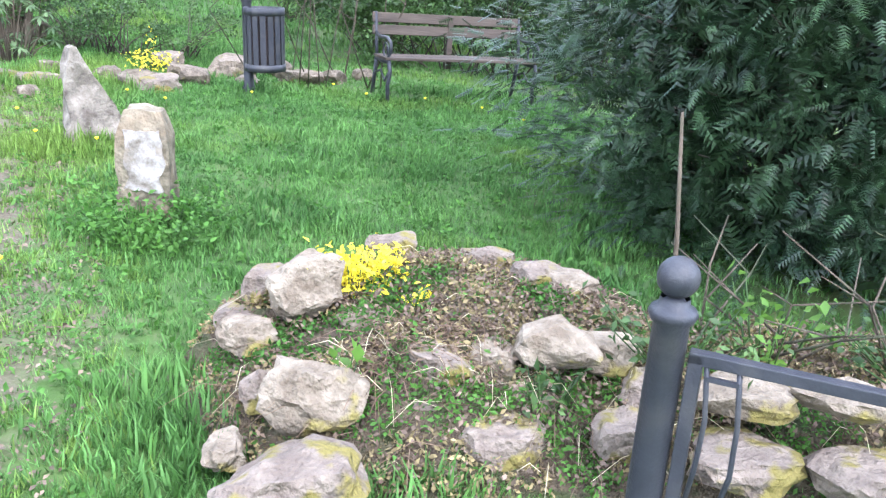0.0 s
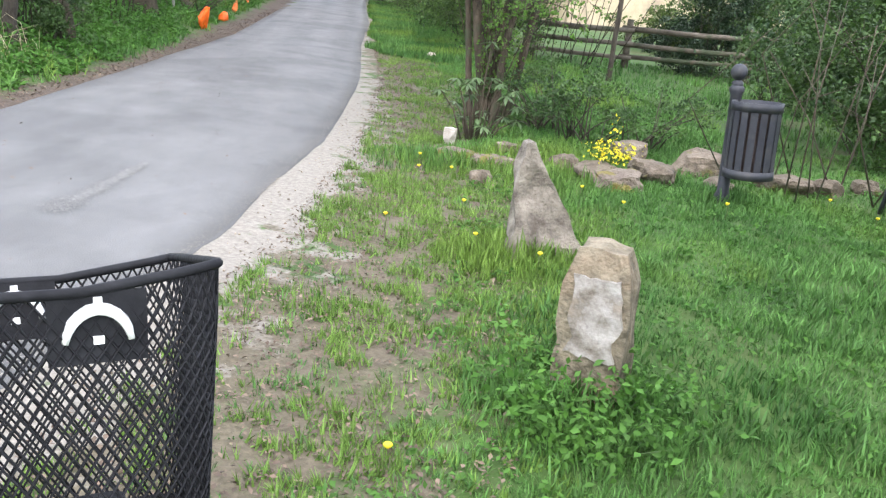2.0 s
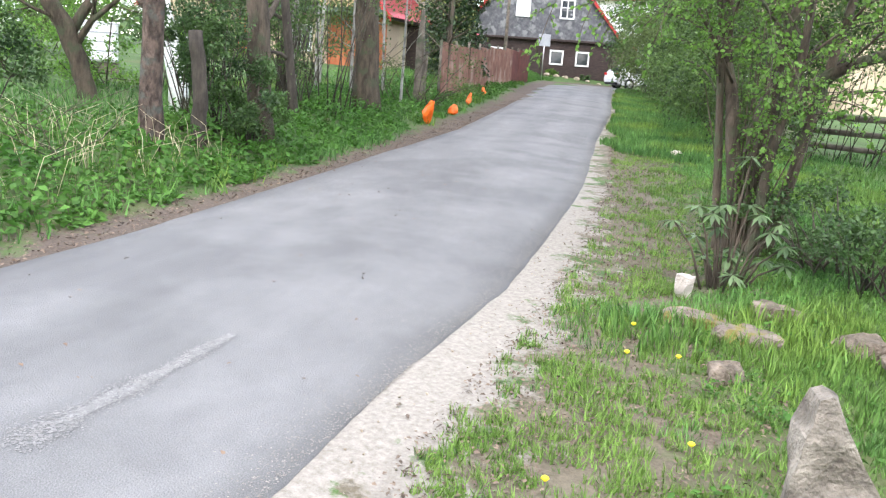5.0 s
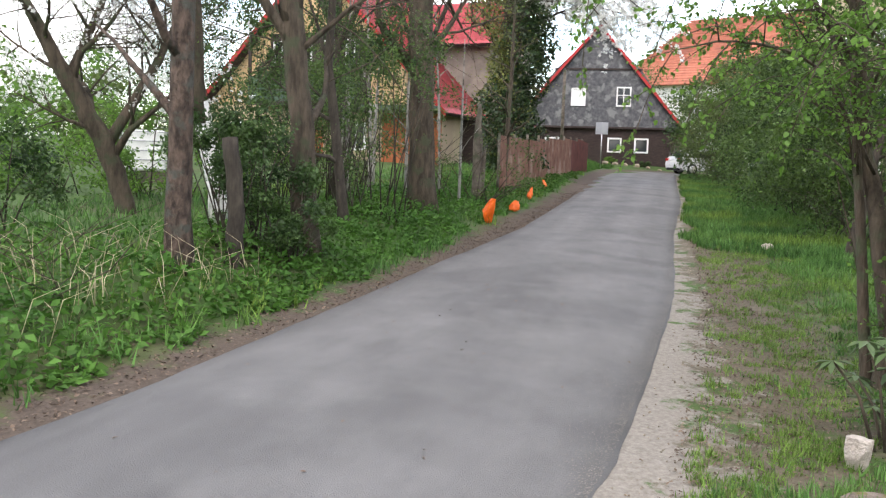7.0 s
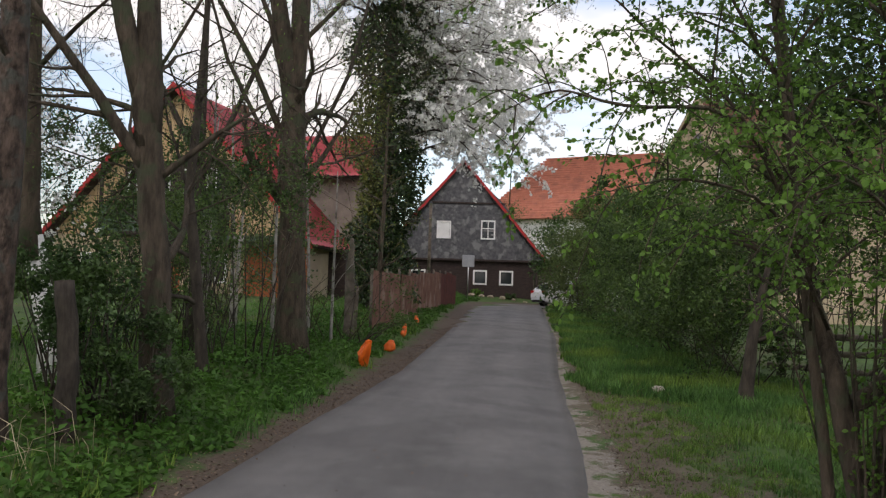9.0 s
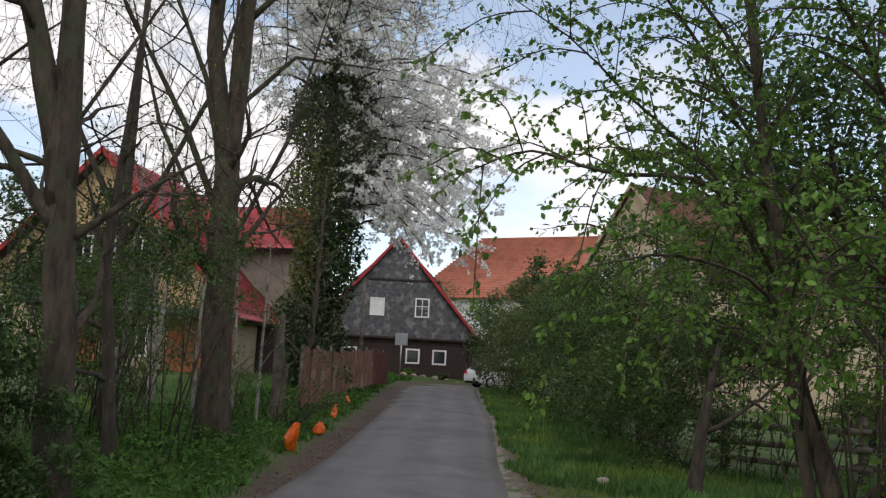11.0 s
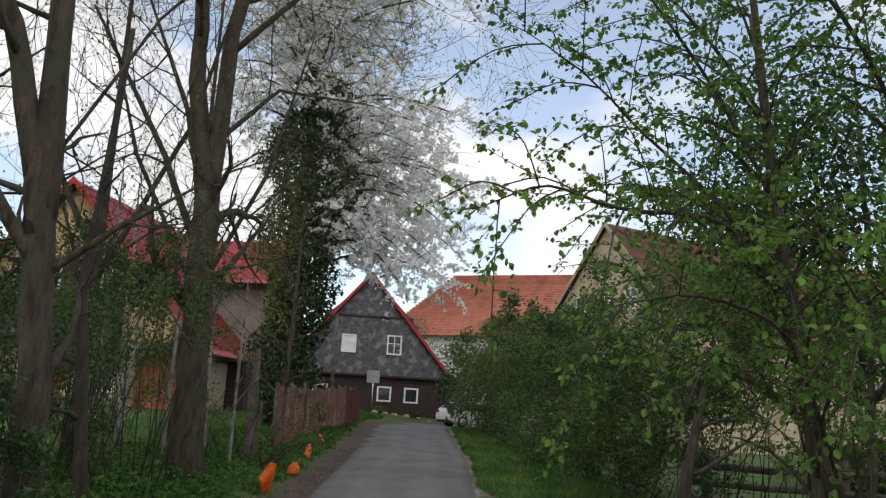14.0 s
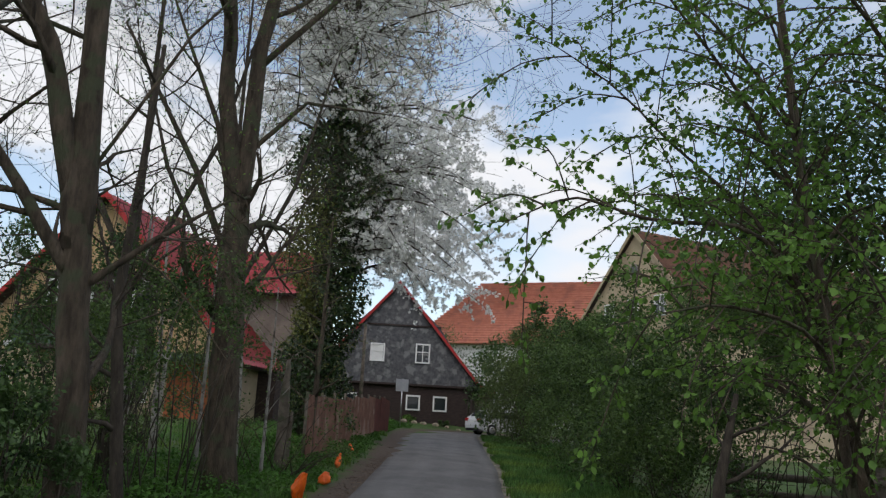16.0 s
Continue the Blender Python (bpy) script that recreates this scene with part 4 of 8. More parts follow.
def hazel():
    rs = np.random.RandomState(35)
    base = Vector(at(-5.65, 11.2))
    ob = empty("leafy_hazel_tree", Matrix.Translation(base), label="many-stemmed tree with fresh green leaves leaning over the lane", category="tree")
    ahead, rt = Vector((-0.53, 0.85, 0)), Vector((0.85, 0.53, 0))

    def v(r, a, z):
        """r metres towards the gardens, a metres along the lane, z above the foot."""
        return rt * r + ahead * a + Vector((0, 0, z))

    stems = [
        ([v(0, 0, -0.2), v(-0.12, 0.1, 1.0), v(-0.3, 0.4, 2.1), v(-0.45, 0.7, 4.4), v(-0.5, 0.8, 6.0)], [0.1, 0.07, 0.05, 0.03, 0.012]),
        ([v(0.15, 0, -0.2), v(0.12, 0, 1.3), v(0.28, 0.05, 2.7), v(0.35, 0.0, 5.0), v(0.3, 0, 6.6)], [0.09, 0.06, 0.045, 0.03, 0.012]),
        ([v(-0.15, 0.1, -0.2), v(-0.3, 0.2, 1.4), v(-0.45, 0.3, 3.0), v(-0.6, 0.4, 4.6)], [0.05, 0.035, 0.022, 0.01]),
        ([v(0.25, 0.15, -0.2), v(0.6, 0.2, 1.6), v(0.9, 0.3, 3.4), v(1.1, 0.4, 5.6)], [0.06, 0.045, 0.03, 0.012]),
        ([v(0.1, -0.1, -0.2), v(0.25, -0.3, 1.5), v(0.4, -0.5, 3.2), v(0.5, -0.7, 4.8)], [0.05, 0.04, 0.03, 0.014]),
    ]
    stems = [bend(rs, *q) for q in stems]
    arch = bend(rs, [v(-0.05, 0.1, 1.1), v(0.6, 0.1, 1.7), v(1.6, -0.1, 2.1), v(2.6, -0.3, 2.15), v(3.6, -0.6, 1.9)], [0.065, 0.055, 0.045, 0.03, 0.012])
    limbs = [
        ([v(-0.3, 0.4, 2.1), v(-0.8, 0.0, 3.0), v(-1.4, -0.2, 3.5), v(-1.8, -0.3, 3.85), v(-2.15, -0.4, 4.05)], [0.04, 0.03, 0.02, 0.013, 0.006]),
        ([v(-0.32, 0.4, 2.4), v(-0.9, -0.2, 2.95), v(-1.6, -0.6, 2.95), v(-2.0, -0.8, 3.0), v(-2.3, -0.95, 2.85)], [0.035, 0.026, 0.018, 0.012, 0.006]),
        ([v(-0.38, 0.5, 3.2), v(-0.85, 0.2, 3.9), v(-1.4, -0.1, 4.5), v(-1.9, -0.3, 5.0)], [0.035, 0.026, 0.016, 0.006]),
        ([v(-0.2, 0.2, 1.6), v(-0.7, -0.5, 2.3), v(-1.25, -0.9, 2.45), v(-1.7, -1.1, 2.35)], [0.03, 0.022, 0.014, 0.006]),
        ([v(0.3, 0.0, 3.2), v(-0.3, -0.6, 3.9), v(-0.9, -1.0, 4.3), v(-1.5, -1.2, 4.5)], [0.035, 0.026, 0.016, 0.006]),
        ([v(0.2, 0.0, 2.0), v(-0.2, -0.9, 2.3), v(-0.6, -1.4, 2.4), v(-0.9, -1.8, 2.3)], [0.03, 0.02, 0.013, 0.006]),
        ([v(0.3, 0.0, 3.6), v(0.0, -0.8, 4.2), v(-0.4, -1.5, 4.4)], [0.03, 0.02, 0.007]),
        ([v(-0.42, 0.6, 3.9), v(-1.0, 0.7, 4.8), v(-1.7, 0.7, 5.3)], [0.03, 0.02, 0.006]),
        ([v(0.35, 0.0, 4.4), v(-0.2, -0.3, 5.2), v(-0.9, -0.4, 5.6)], [0.028, 0.018, 0.006]),
        ([v(0.28, 0.0, 2.6), v(0.8, -0.6, 3.2), v(1.4, -0.9, 3.4)], [0.035, 0.022, 0.007]),
        ([v(0.9, 0.3, 3.4), v(1.4, -0.2, 4.1), v(2.0, -0.5, 4.3)], [0.03, 0.02, 0.007]),
        ([v(0.6, 0.2, 1.6), v(1.1, -0.4, 2.3), v(1.7, -0.7, 2.6)], [0.03, 0.02, 0.007]),
        ([v(-0.45, 0.3, 2.9), v(-0.8, 0.9, 3.5), v(-1.2, 1.5, 3.6)], [0.026, 0.018, 0.006]),
        ([v(0.9, 0.3, 3.2), v(1.2, 1.0, 3.8), v(1.5, 1.7, 4.0)], [0.03, 0.02, 0.007]),
        ([v(0.3, 0.0, 4.0), v(0.7, -0.7, 4.7), v(1.0, -1.2, 5.0)], [0.03, 0.02, 0.007]),
        ([v(-0.3, 0.3, 1.4), v(-0.5, 0.2, 2.2), v(-0.95, 0.2, 2.8)], [0.022, 0.016, 0.006]),
        ([v(0.12, 0.0, 1.2), v(0.5, -0.6, 1.5), v(0.9, -1.0, 1.6)], [0.022, 0.014, 0.006]),
        ([v(0.2, -0.2, 1.3), v(0.1, -0.7, 1.8), v(0.0, -1.1, 1.9)], [0.02, 0.013, 0.006]),
    ]
    limbs = [bend(rs, p, [0.58 * r for r in rad]) for p, rad in limbs]
    for q in range(24):
        w, r, hh = rs.uniform(0, 6.28), rs.uniform(0.1, 0.5), rs.uniform(0.9, 2.2)
        a = Vector((math.cos(w), math.sin(w), 0))
        limbs.append(bend(rs, [a * r * 0.5 - Vector((0, 0, 0.05)), a * r * 0.8 + Vector((0, 0, hh * 0.5)), a * r * 1.4 + Vector((0, 0, hh))], [0.015, 0.011, 0.005]))
    lines, spots = [], []
    minor = ramify(rs, limbs[:18], 0.13, 0.85, 0.15) + ramify(rs, stems, 0.17, 1.05, 0.2, 0.34)
    sprays(rs, minor, 0.14, 0.34, 0.35, 0.021, lines, spots, 0.15, 0.35, 0.0035)
    sprays(rs, limbs[:18], 0.2, 0.45, 0.5, 0.025, lines, spots, 0.2, 0.5, 0.004)
    sprays(rs, limbs[18:], 0.14, 0.34, 0.3, 0.045, lines, spots, 0.3, 0.3, 0.004)
    sprays(rs, [arch], 0.25, 0.45, 0.4, 0.045, lines, spots, 0.35, 0.5)
    limbs += minor
    for q in stems:
        tubes("stem", [q], M_BARK, ob, sides=10)
    tubes("arching_limb", [arch], M_BARK, ob, sides=9)
    tubes("branchwork", limbs, M_BARK, ob, sides=4)
    tubes("twig_net", lines, M_BARK, ob, sides=3)
    hang_leaves("foliage", rs, spots, 0.04, M_LEAF, ob, HAZEL_V, HAZEL_F)


hazel()

# shrubs
shrub("lilac_bush", 41, at(-13.6, 25.6), [(0, 0, 1.5, 2.0, 2.2, 1.6), (-2.2, 3.0, 1.7, 1.9, 2.2, 1.8), (-5.0, 7.0, 1.9, 2.0, 2.4, 2.0), (1.6, -1.6, 1.3, 1.8, 1.8, 1.4), (-1.0, 1.5, 3.2, 1.8, 2.0, 1.3), (-3.4, 4.6, 3.4, 1.6, 1.8, 1.1), (-7.2, 9.4, 1.9, 1.7, 2.0, 1.9), (-6.2, 8.2, 3.4, 1.4, 1.6, 1.1), (-4.8, 6.4, 4.0, 1.5, 1.7, 1.0), (-6.3, 8.3, 4.2, 1.2, 1.4, 0.9), (-2.4, 3.2, 4.0, 1.4, 1.6, 0.9)], 70000, 0.095, M_LEAF_MID, "broad dark green bush beside the lane", shoots=90)
shrub("willow_bush", 42, at(-24.6, 38.9), [(0, 0, 2.2, 2.0, 2.4, 2.4), (-2.5, 3.5, 2.0, 1.8, 2.0, 2.2), (-0.5, 1.0, 4.0, 1.5, 1.6, 1.5)], 34000, 0.1, M_LEAF_OLIVE, "tall light green bush beside the lane", shoots=90)
shrub("garden_bush", 43, at(-10.9, 21.6), [(0, 0, 1.6, 1.7, 1.7, 1.7), (1.5, -0.6, 2.8, 1.5, 1.4, 1.5), (-0.8, 1.0, 3.6, 1.5, 1.5, 1.3), (1.8, 1.6, 3.8, 1.8, 1.8, 1.6), (3.6, 0.8, 3.9, 1.6, 1.5, 1.4)], 40000, 0.085, M_LEAF_MID, "dense dark shrub behind the leafy tree")
x, y, z = at(-9.45, 18.7)
tree("shrub_trunk", 44, [[(x, y, z, 0.12), (x + 0.1, y, z + 1.0, 0.09), (x + 0.3, y + 0.2, z + 2.3, 0.04)]], M_BARK_DARK, "stout trunk under the shrubs", leaf=M_LEAF_DARK, per=5, reach=0.25, size=0.07, depth=2, kids=6, blen=1.6, low=0.4)
x, y, z = at(-7.0, 19.6)
ob, tw, rs = tree("garden_maple_tree", 56, [
    [(x, y, z, 0.055), (x + 0.05, y, z + 1.8, 0.05), (x + 0.1, y + 0.1, z + 4.0, 0.045), (x, y, z + 7.5, 0.02)],
    [(x + 0.05, y, z + 2.2, 0.045), (x + 1.4, y - 0.5, z + 4.2, 0.06), (x + 2.4, y - 0.6, z + 5.6, 0.02)],
    [(x + 0.05, y, z + 2.3, 0.045), (x - 1.2, y + 0.4, z + 4.0, 0.06), (x - 2.2, y + 0.6, z + 5.2, 0.02)],
    [(x + 0.05, y, z + 2.6, 0.045), (x - 0.3, y - 1.2, z + 4.4, 0.05), (x - 0.3, y - 1.8, z + 5.6, 0.02)],
], M_BARK_DARK, "dark leafy tree standing behind the log fence", depth=2, kids=7, blen=1.7, low=0.3)
leaf_cloud("crown", rs, tw, 20, 0.32, 0.12, M_LEAF_DARK, ob)
shrub("far_dark_tree", 45, at(-29.3, 44.6), [(0, 0, 3.0, 2.2, 2.4, 2.6), (1.5, 1.0, 5.2, 1.8, 1.8, 1.8), (3.5, 2.0, 3.4, 2.2, 2.2, 2.8)], 12000, 0.2, M_LEAF_DARK, "dark leafy tree at the bend", category="tree")
shrub("verge_bush", 46, at(-12.1, 9.25), [(0, 0, 1.15, 0.6, 0.65, 0.65), (0.3, 0.45, 0.6, 0.6, 0.5, 0.5), (-0.4, -0.3, 1.3, 0.5, 0.5, 0.4)], 11000, 0.055, M_LEAF_DARK, "leafy green bush around a dead trunk")
shrub("elder_bush", 47, at(-15.1, 12.5), [(0, 0, 1.3, 0.9, 0.9, 1.1), (-1.2, -0.6, 1.8, 1.0, 0.9, 1.0), (0.5, 0.9, 2.6, 0.9, 0.8, 0.9), (-1.5, 0.6, 2.9, 1.0, 1.0, 0.9)], 8000, 0.065, M_LEAF_MID, "loose fresh green elder among the trunks")
shrub("garden_tree", 54, at(-17.6, 12.9), [(0, 0, 2.2, 1.2, 1.2, 1.3), (-0.8, -0.9, 3.4, 1.1, 1.1, 1.0), (0.7, 0.9, 3.2, 1.0, 1.0, 0.9)], 11000, 0.075, M_LEAF_DARK, "loose leafy tree behind the trunks", category="tree")
shrub("garden_tree", 55, at(-22.5, 18.0), [(0, 0, 1.6, 1.6, 1.6, 1.4), (-1.2, -1.4, 3.0, 1.5, 1.5, 1.2), (1.0, 1.2, 2.4, 1.2, 1.2, 1.2)], 7500, 0.09, M_LEAF_OLIVE, "loose leafy tree before the house", category="tree")
shrub("garden_hedge_bush", 48, at(-19.5, 10.6), [(0, 0, 0.9, 1.3, 1.2, 0.9), (-2.0, -1.6, 1.1, 1.4, 1.4, 1.1), (1.2, 1.6, 0.8, 1.0, 1.2, 0.8)], 12000, 0.08, M_LEAF, "garden bush behind the verge trees")
shrub("dark_verge_bush", 49, at(-12.8, 6.6), [(0, 0, 0.9, 0.9, 0.8, 0.8), (-1.2, -0.8, 1.3, 1.1, 1.0, 1.1), (-2.4, -1.8, 1.5, 1.2, 1.1, 1.3)], 16000, 0.06, M_LEAF_DARK, "dark bush at the edge of the garden")
shrub("thicket", 50, at(-18.4, 16.9), [(0, 0, 0.9, 0.8, 0.9, 0.8), (-1.3, -1.6, 1.0, 1.0, 1.2, 0.9), (0.9, 1.6, 0.8, 0.7, 1.0, 0.8)], 3200, 0.06, M_LEAF_OLIVE, "thin thicket between the trunks and the fence")
shrub("bench_hedge", 51, at(0.6, 12.4), [(0, 0, 1.0, 1.6, 0.8, 1.0), (-1.5, 0.3, 0.8, 1.0, 0.7, 0.8), (1.8, 0.2, 1.3, 1.6, 1.0, 1.3), (-0.6, 0.6, 1.9, 1.6, 0.9, 0.8), (2.4, 1.0, 3.0, 2.2, 1.4, 1.4), (-2.2, 1.6, 1.6, 1.6, 1.0, 1.4)], 42000, 0.075, M_LEAF_DARK, "leafy shrubbery behind the bench", shoots=80)
for k, (x, y, w, h) in enumerate(((-5.9, 26.6, 1.7, 4.6), (-3.3, 27.6, 2.2, 5.0), (-0.3, 15.2, 3.0, 3.4), (4.2, 15.6, 2.6, 4.2))):
    shrub("garden_tree", 110 + k, at(x, y), [(0, 0, h * 0.45, w * 0.75, w * 0.7, h * 0.46), (w * 0.5, w * 0.2, h * 0.6, w * 0.6, w * 0.6, h * 0.4), (-w * 0.45, 0, h * 0.55, w * 0.6, w * 0.6, h * 0.4)], 11000, 0.1, M_LEAF_DARK, "dense leafy trees at the back of the gardens", category="tree", shoots=30)
shrub("clipped_conifer", 120, at(-6.5, 25.2), [(0, 0, 1.0, 1.1, 1.0, 1.0), (0.3, 0, 2.0, 0.9, 0.9, 0.9), (-0.9, 0.3, 0.8, 0.9, 0.9, 0.8)], 12000, 0.08, M_YEW, "dark evergreen bush behind the log fence", shoots=30)
shrub("low_garden_shrub", 52, at(-4.1, 10.6), [(0, 0, 0.4, 0.7, 0.6, 0.4), (-0.9, 0.6, 0.45, 0.7, 0.7, 0.4), (0.8, 0.5, 0.4, 0.6, 0.5, 0.35)], 6000, 0.045, M_LEAF_DARK, "low dark shrub in the rock bed", shoots=60)
shrub("lawn_bush", 53, at(-3.6, 19.0), [(0, 0, 0.9, 1.0, 1.0, 1.0), (1.8, 0.3, 1.4, 1.5, 1.3, 1.4)], 9000, 0.08, M_LEAF_DARK, "dark bush behind the log fence")
for k, (x, y, w, h) in enumerate([(2.5, 20, 3.2, 3.2), (7.5, 14, 3.0, 3.6), (8.0, 7, 2.8, 3.4), (-2, 30, 4, 3.4), (6, 29, 5, 4.5), (-27, 8, 4, 3.6), (-33, 13, 4, 3.2), (-26, 0, 5, 4.2), (-18, -4, 4, 4), (-9, 34, 2.5, 1.8), (-46, 20, 6, 6), (-50, 34, 6, 6.5), (-57, 50, 7, 8), (-47, 62, 6, 8), (-14, 72, 9, 6), (-8.0, 37, 3.2, 5.0), (-3.2, 33, 3.6, 4.8)]):
    shrub("background_tree", 60 + k, at(x, y), [(0, 0, h * 0.45, w * 0.75, w * 0.75, h * 0.48), (w * 0.5, w * 0.3, h * 0.55, w * 0.6, w * 0.6, h * 0.45), (-w * 0.5, -w * 0.2, h * 0.5, w * 0.6, w * 0.6, h * 0.42)], 7000, 0.11 + 0.012 * w, (M_LEAF_OLIVE, M_LEAF_DARK, M_LEAF)[k % 3], "leafy trees and shrubs closing the garden", category="tree", shoots=30)


def woods():
    """Distant wooded rim around the whole place."""
    rs = np.random.RandomState(91)
    n = 26000
    w = rs.uniform(0, 2 * math.pi, n)
    r = rs.uniform(120, 150, n)
    hmax = 7 + 2.5 * np.sin(w * 9) + 2 * np.sin(w * 23 + 1) + 1.5 * np.sin(w * 41)
    c = np.stack([np.cos(w) * r - 20, np.sin(w) * r + 25, rs.uniform(0, 1, n) ** 0.8 * hmax + 1.5], axis=1)
    ob = scatter("far_woods", LEAF_V, LEAF_F, c, frames_for(rs, n, (0, 0, 0.4), 1.0), rs.uniform(1.2, 2.6, n), M_LEAF_DARK)
    tagged(ob, "distant green woods around the village", "woods", kind="stuff")


woods()


def yew():
    rs = np.random.RandomState(71)
    base = at(2.38, 5.55)
    ob = empty("yew_bush", Matrix.Translation(base), label="large dark green yew with dense drooping needle sprays", category="conifer")
    lines, P, D = [], [], []
    for j in range(380):
        z = rs.uniform(0.05, 4.2)
        w = rs.uniform(0, 2 * math.pi)
        R = 2.08 * math.sqrt(max(0.05, 1 - ((z - 1.3) / 3.4) ** 2)) * rs.uniform(0.82, 1.12)
        if z < 0.9:
            R *= 0.88 + 0.13 * z
        o = Vector((math.cos(w), math.sin(w), 0))
        a, e = o * 0.15 + Vector((0, 0, z * 0.75 + 0.1)), o * R + Vector((0, 0, z))
        mid = a.lerp(e, 0.55) + Vector((0, 0, 0.22))
        lines.append(([a, a.lerp(mid, 0.7), mid], [0.02, 0.012, 0.005]))
        for q in range(52):
            f = 0.4 + 0.6 * math.sqrt(rs.uniform(0, 1))
            p = (a.lerp(mid, f / 0.55) if f < 0.55 else mid.lerp(e, (f - 0.55) / 0.45))
            sd = Vector(rs.normal(size=3)) * 0.15
            P.append(p + sd)
            D.append((o + sd * 4 + Vector((0, 0, rs.uniform(-0.5, 0.25)))).normalized())
    P, D = np.array([tuple(p) for p in P]), np.array([tuple(d) for d in D])
    n = len(P)
    up = np.tile((0.0, 0.0, 1.0), (n, 1)) + rs.normal(size=(n, 3)) * 0.35
    xx = np.cross(D, up)
    xx /= np.linalg.norm(xx, axis=1, keepdims=True)
    rot = np.stack([xx, D, np.cross(xx, D)], axis=2)
    tv, tf = [], []
    for k in range(7):
        yv = k * 0.09
        for s in (-1, 1):
            i = len(tv)
            ln = 0.21 * (1 - 0.06 * k)
            tv += [(0, yv - 0.015, 0), (s * ln, yv + 0.11, -0.03), (0, yv + 0.06, 0.012)]
            tf += [(i, i + 1, i + 2)]
    tubes("branchwork", lines, M_BARK_DARK, ob, sides=4)
    size = np.array([rs.uniform(0.12, 0.21, n)] * 3).T
    scatter("needle_foliage", tv, tf, P, rot, size, M_YEW, ob)
    k = 6500
    z = rs.uniform(0.03, 4.0, k)
    w = rs.uniform(0, 2 * math.pi, k)
    R = 2.0 * np.sqrt(np.maximum(0.05, 1 - ((z - 1.3) / 3.4) ** 2)) * rs.uniform(0.35, 0.66, k)
    c = np.stack([np.cos(w) * R, np.sin(w) * R, z], axis=1)
    scatter("inner_foliage", tv, tf, c, frames_for(rs, k, (0, 0, 0.2), 1.0), rs.uniform(0.3, 0.45, k), M_YEW, ob)


yew()


# ---- buildings ----
def window_unit(parent, x, z, w, h, y, bars=1, frame_w=0.09):
    """A window set into a wall whose face looks along -y at y."""
    wi = part("window", box(bmesh.new(), x + frame_w, x + w - frame_w, y + 0.02, y + 0.05, z + frame_w, z + h - frame_w), M_GLASS, parent, "dark window pane")
    for a in ((x, x + w, z, z + frame_w), (x, x + w, z + h - frame_w, z + h), (x, x + frame_w, z + frame_w, z + h - frame_w), (x + w - frame_w, x + w, z + frame_w, z + h - frame_w)):
        box_part("window_frame", a[0], a[1], y - 0.05, y + 0.06, a[2], a[3], M_WHITE, wi)
    if bars:
        box_part("glazing_bar", x + w / 2 - 0.025, x + w / 2 + 0.025, y - 0.02, y + 0.03, z + frame_w, z + h - frame_w, M_WHITE, wi)
    if bars > 1:
        box_part("glazing_bar", x + frame_w, x + w - frame_w, y - 0.022, y + 0.028, z + h * 0.55, z + h * 0.55 + 0.05, M_WHITE, wi)
    return wi


def prism(bm, outline, y0, y1):
    """A polygon in x and z, extruded from y0 to y1."""
    a = [bm.verts.new((x, y0, z)) for x, z in outline]
    b = [bm.verts.new((x, y1, z)) for x, z in outline]
    bm.faces.new(a)
    bm.faces.new(b[::-1])
    n = len(a)
    for i in range(n):
        bm.faces.new((a[i], b[i], b[(i + 1) % n], a[(i + 1) % n]))
    bmesh.ops.recalc_face_normals(bm, faces=bm.faces)
    return bm


def roof_slope(name, parent, x0, z0, x1, z1, y0, y1, material, rows=14, thick=0.12, label="", wave=0.25):
    """One roof slope from eave (x0, z0) to ridge (x1, z1), in stepped and waved courses."""
    V, F = [], []
    m = int((y1 - y0) / wave) * 2 + 1
    off = 0
    nx, nz = -(z1 - z0), (x1 - x0)
    ln = math.hypot(nx, nz)
    nx, nz = nx / ln, nz / ln
    if nz < 0:
        nx, nz = -nx, -nz
    for r in range(rows):
        for e in (0, 1):
            f = (r + e) / rows
            lift = 0.04 if e == 0 else 0.0
            for j in range(m + 1):
                yy = y0 + (y1 - y0) * j / m
                wv = lift + (0.025 if j % 2 else 0.0)
                V.append((x0 + (x1 - x0) * f + nx * wv, yy, z0 + (z1 - z0) * f + nz * wv))
        a = off
        for j in range(m):
            F.append((a + j, a + j + 1, a + m + 1 + j + 1, a + m + 1 + j))
        if r:
            for j in range(m):
                F.append((a - m - 1 + j, a - m - 1 + j + 1, a + j + 1, a + j))
        off += 2 * (m + 1)
    ob = build(name, V, np.array(F), material, parent, label)
    bm = bmesh.new()
    q = [bm.verts.new(v) for v in ((x0 - nx * 0.01, y0, z0 - nz * 0.01), (x1 - nx * 0.01, y0, z1 - nz * 0.01), (x1 - nx * 0.01, y1, z1 - nz * 0.01), (x0 - nx * 0.01, y1, z0 - nz * 0.01))]
    w = [bm.verts.new(v.co - Vector((nx, 0, nz)) * thick) for v in q]
    bm.faces.new(q)
    bm.faces.new(w[::-1])
    for i in range(4):
        bm.faces.new((q[i], w[i], w[(i + 1) % 4], q[(i + 1) % 4]))
    bmesh.ops.recalc_face_normals(bm, faces=bm.faces)
    part("roof_deck", bm, M_LOG, parent)
    return ob


def place(x, y, z, ux, uy):
    """A frame whose x runs along (ux, uy) and whose y points back from the viewer's side."""
    return Matrix(((ux, -uy, 0, x), (uy, ux, 0, y), (0, 0, 1, z), (0, 0, 0, 1)))


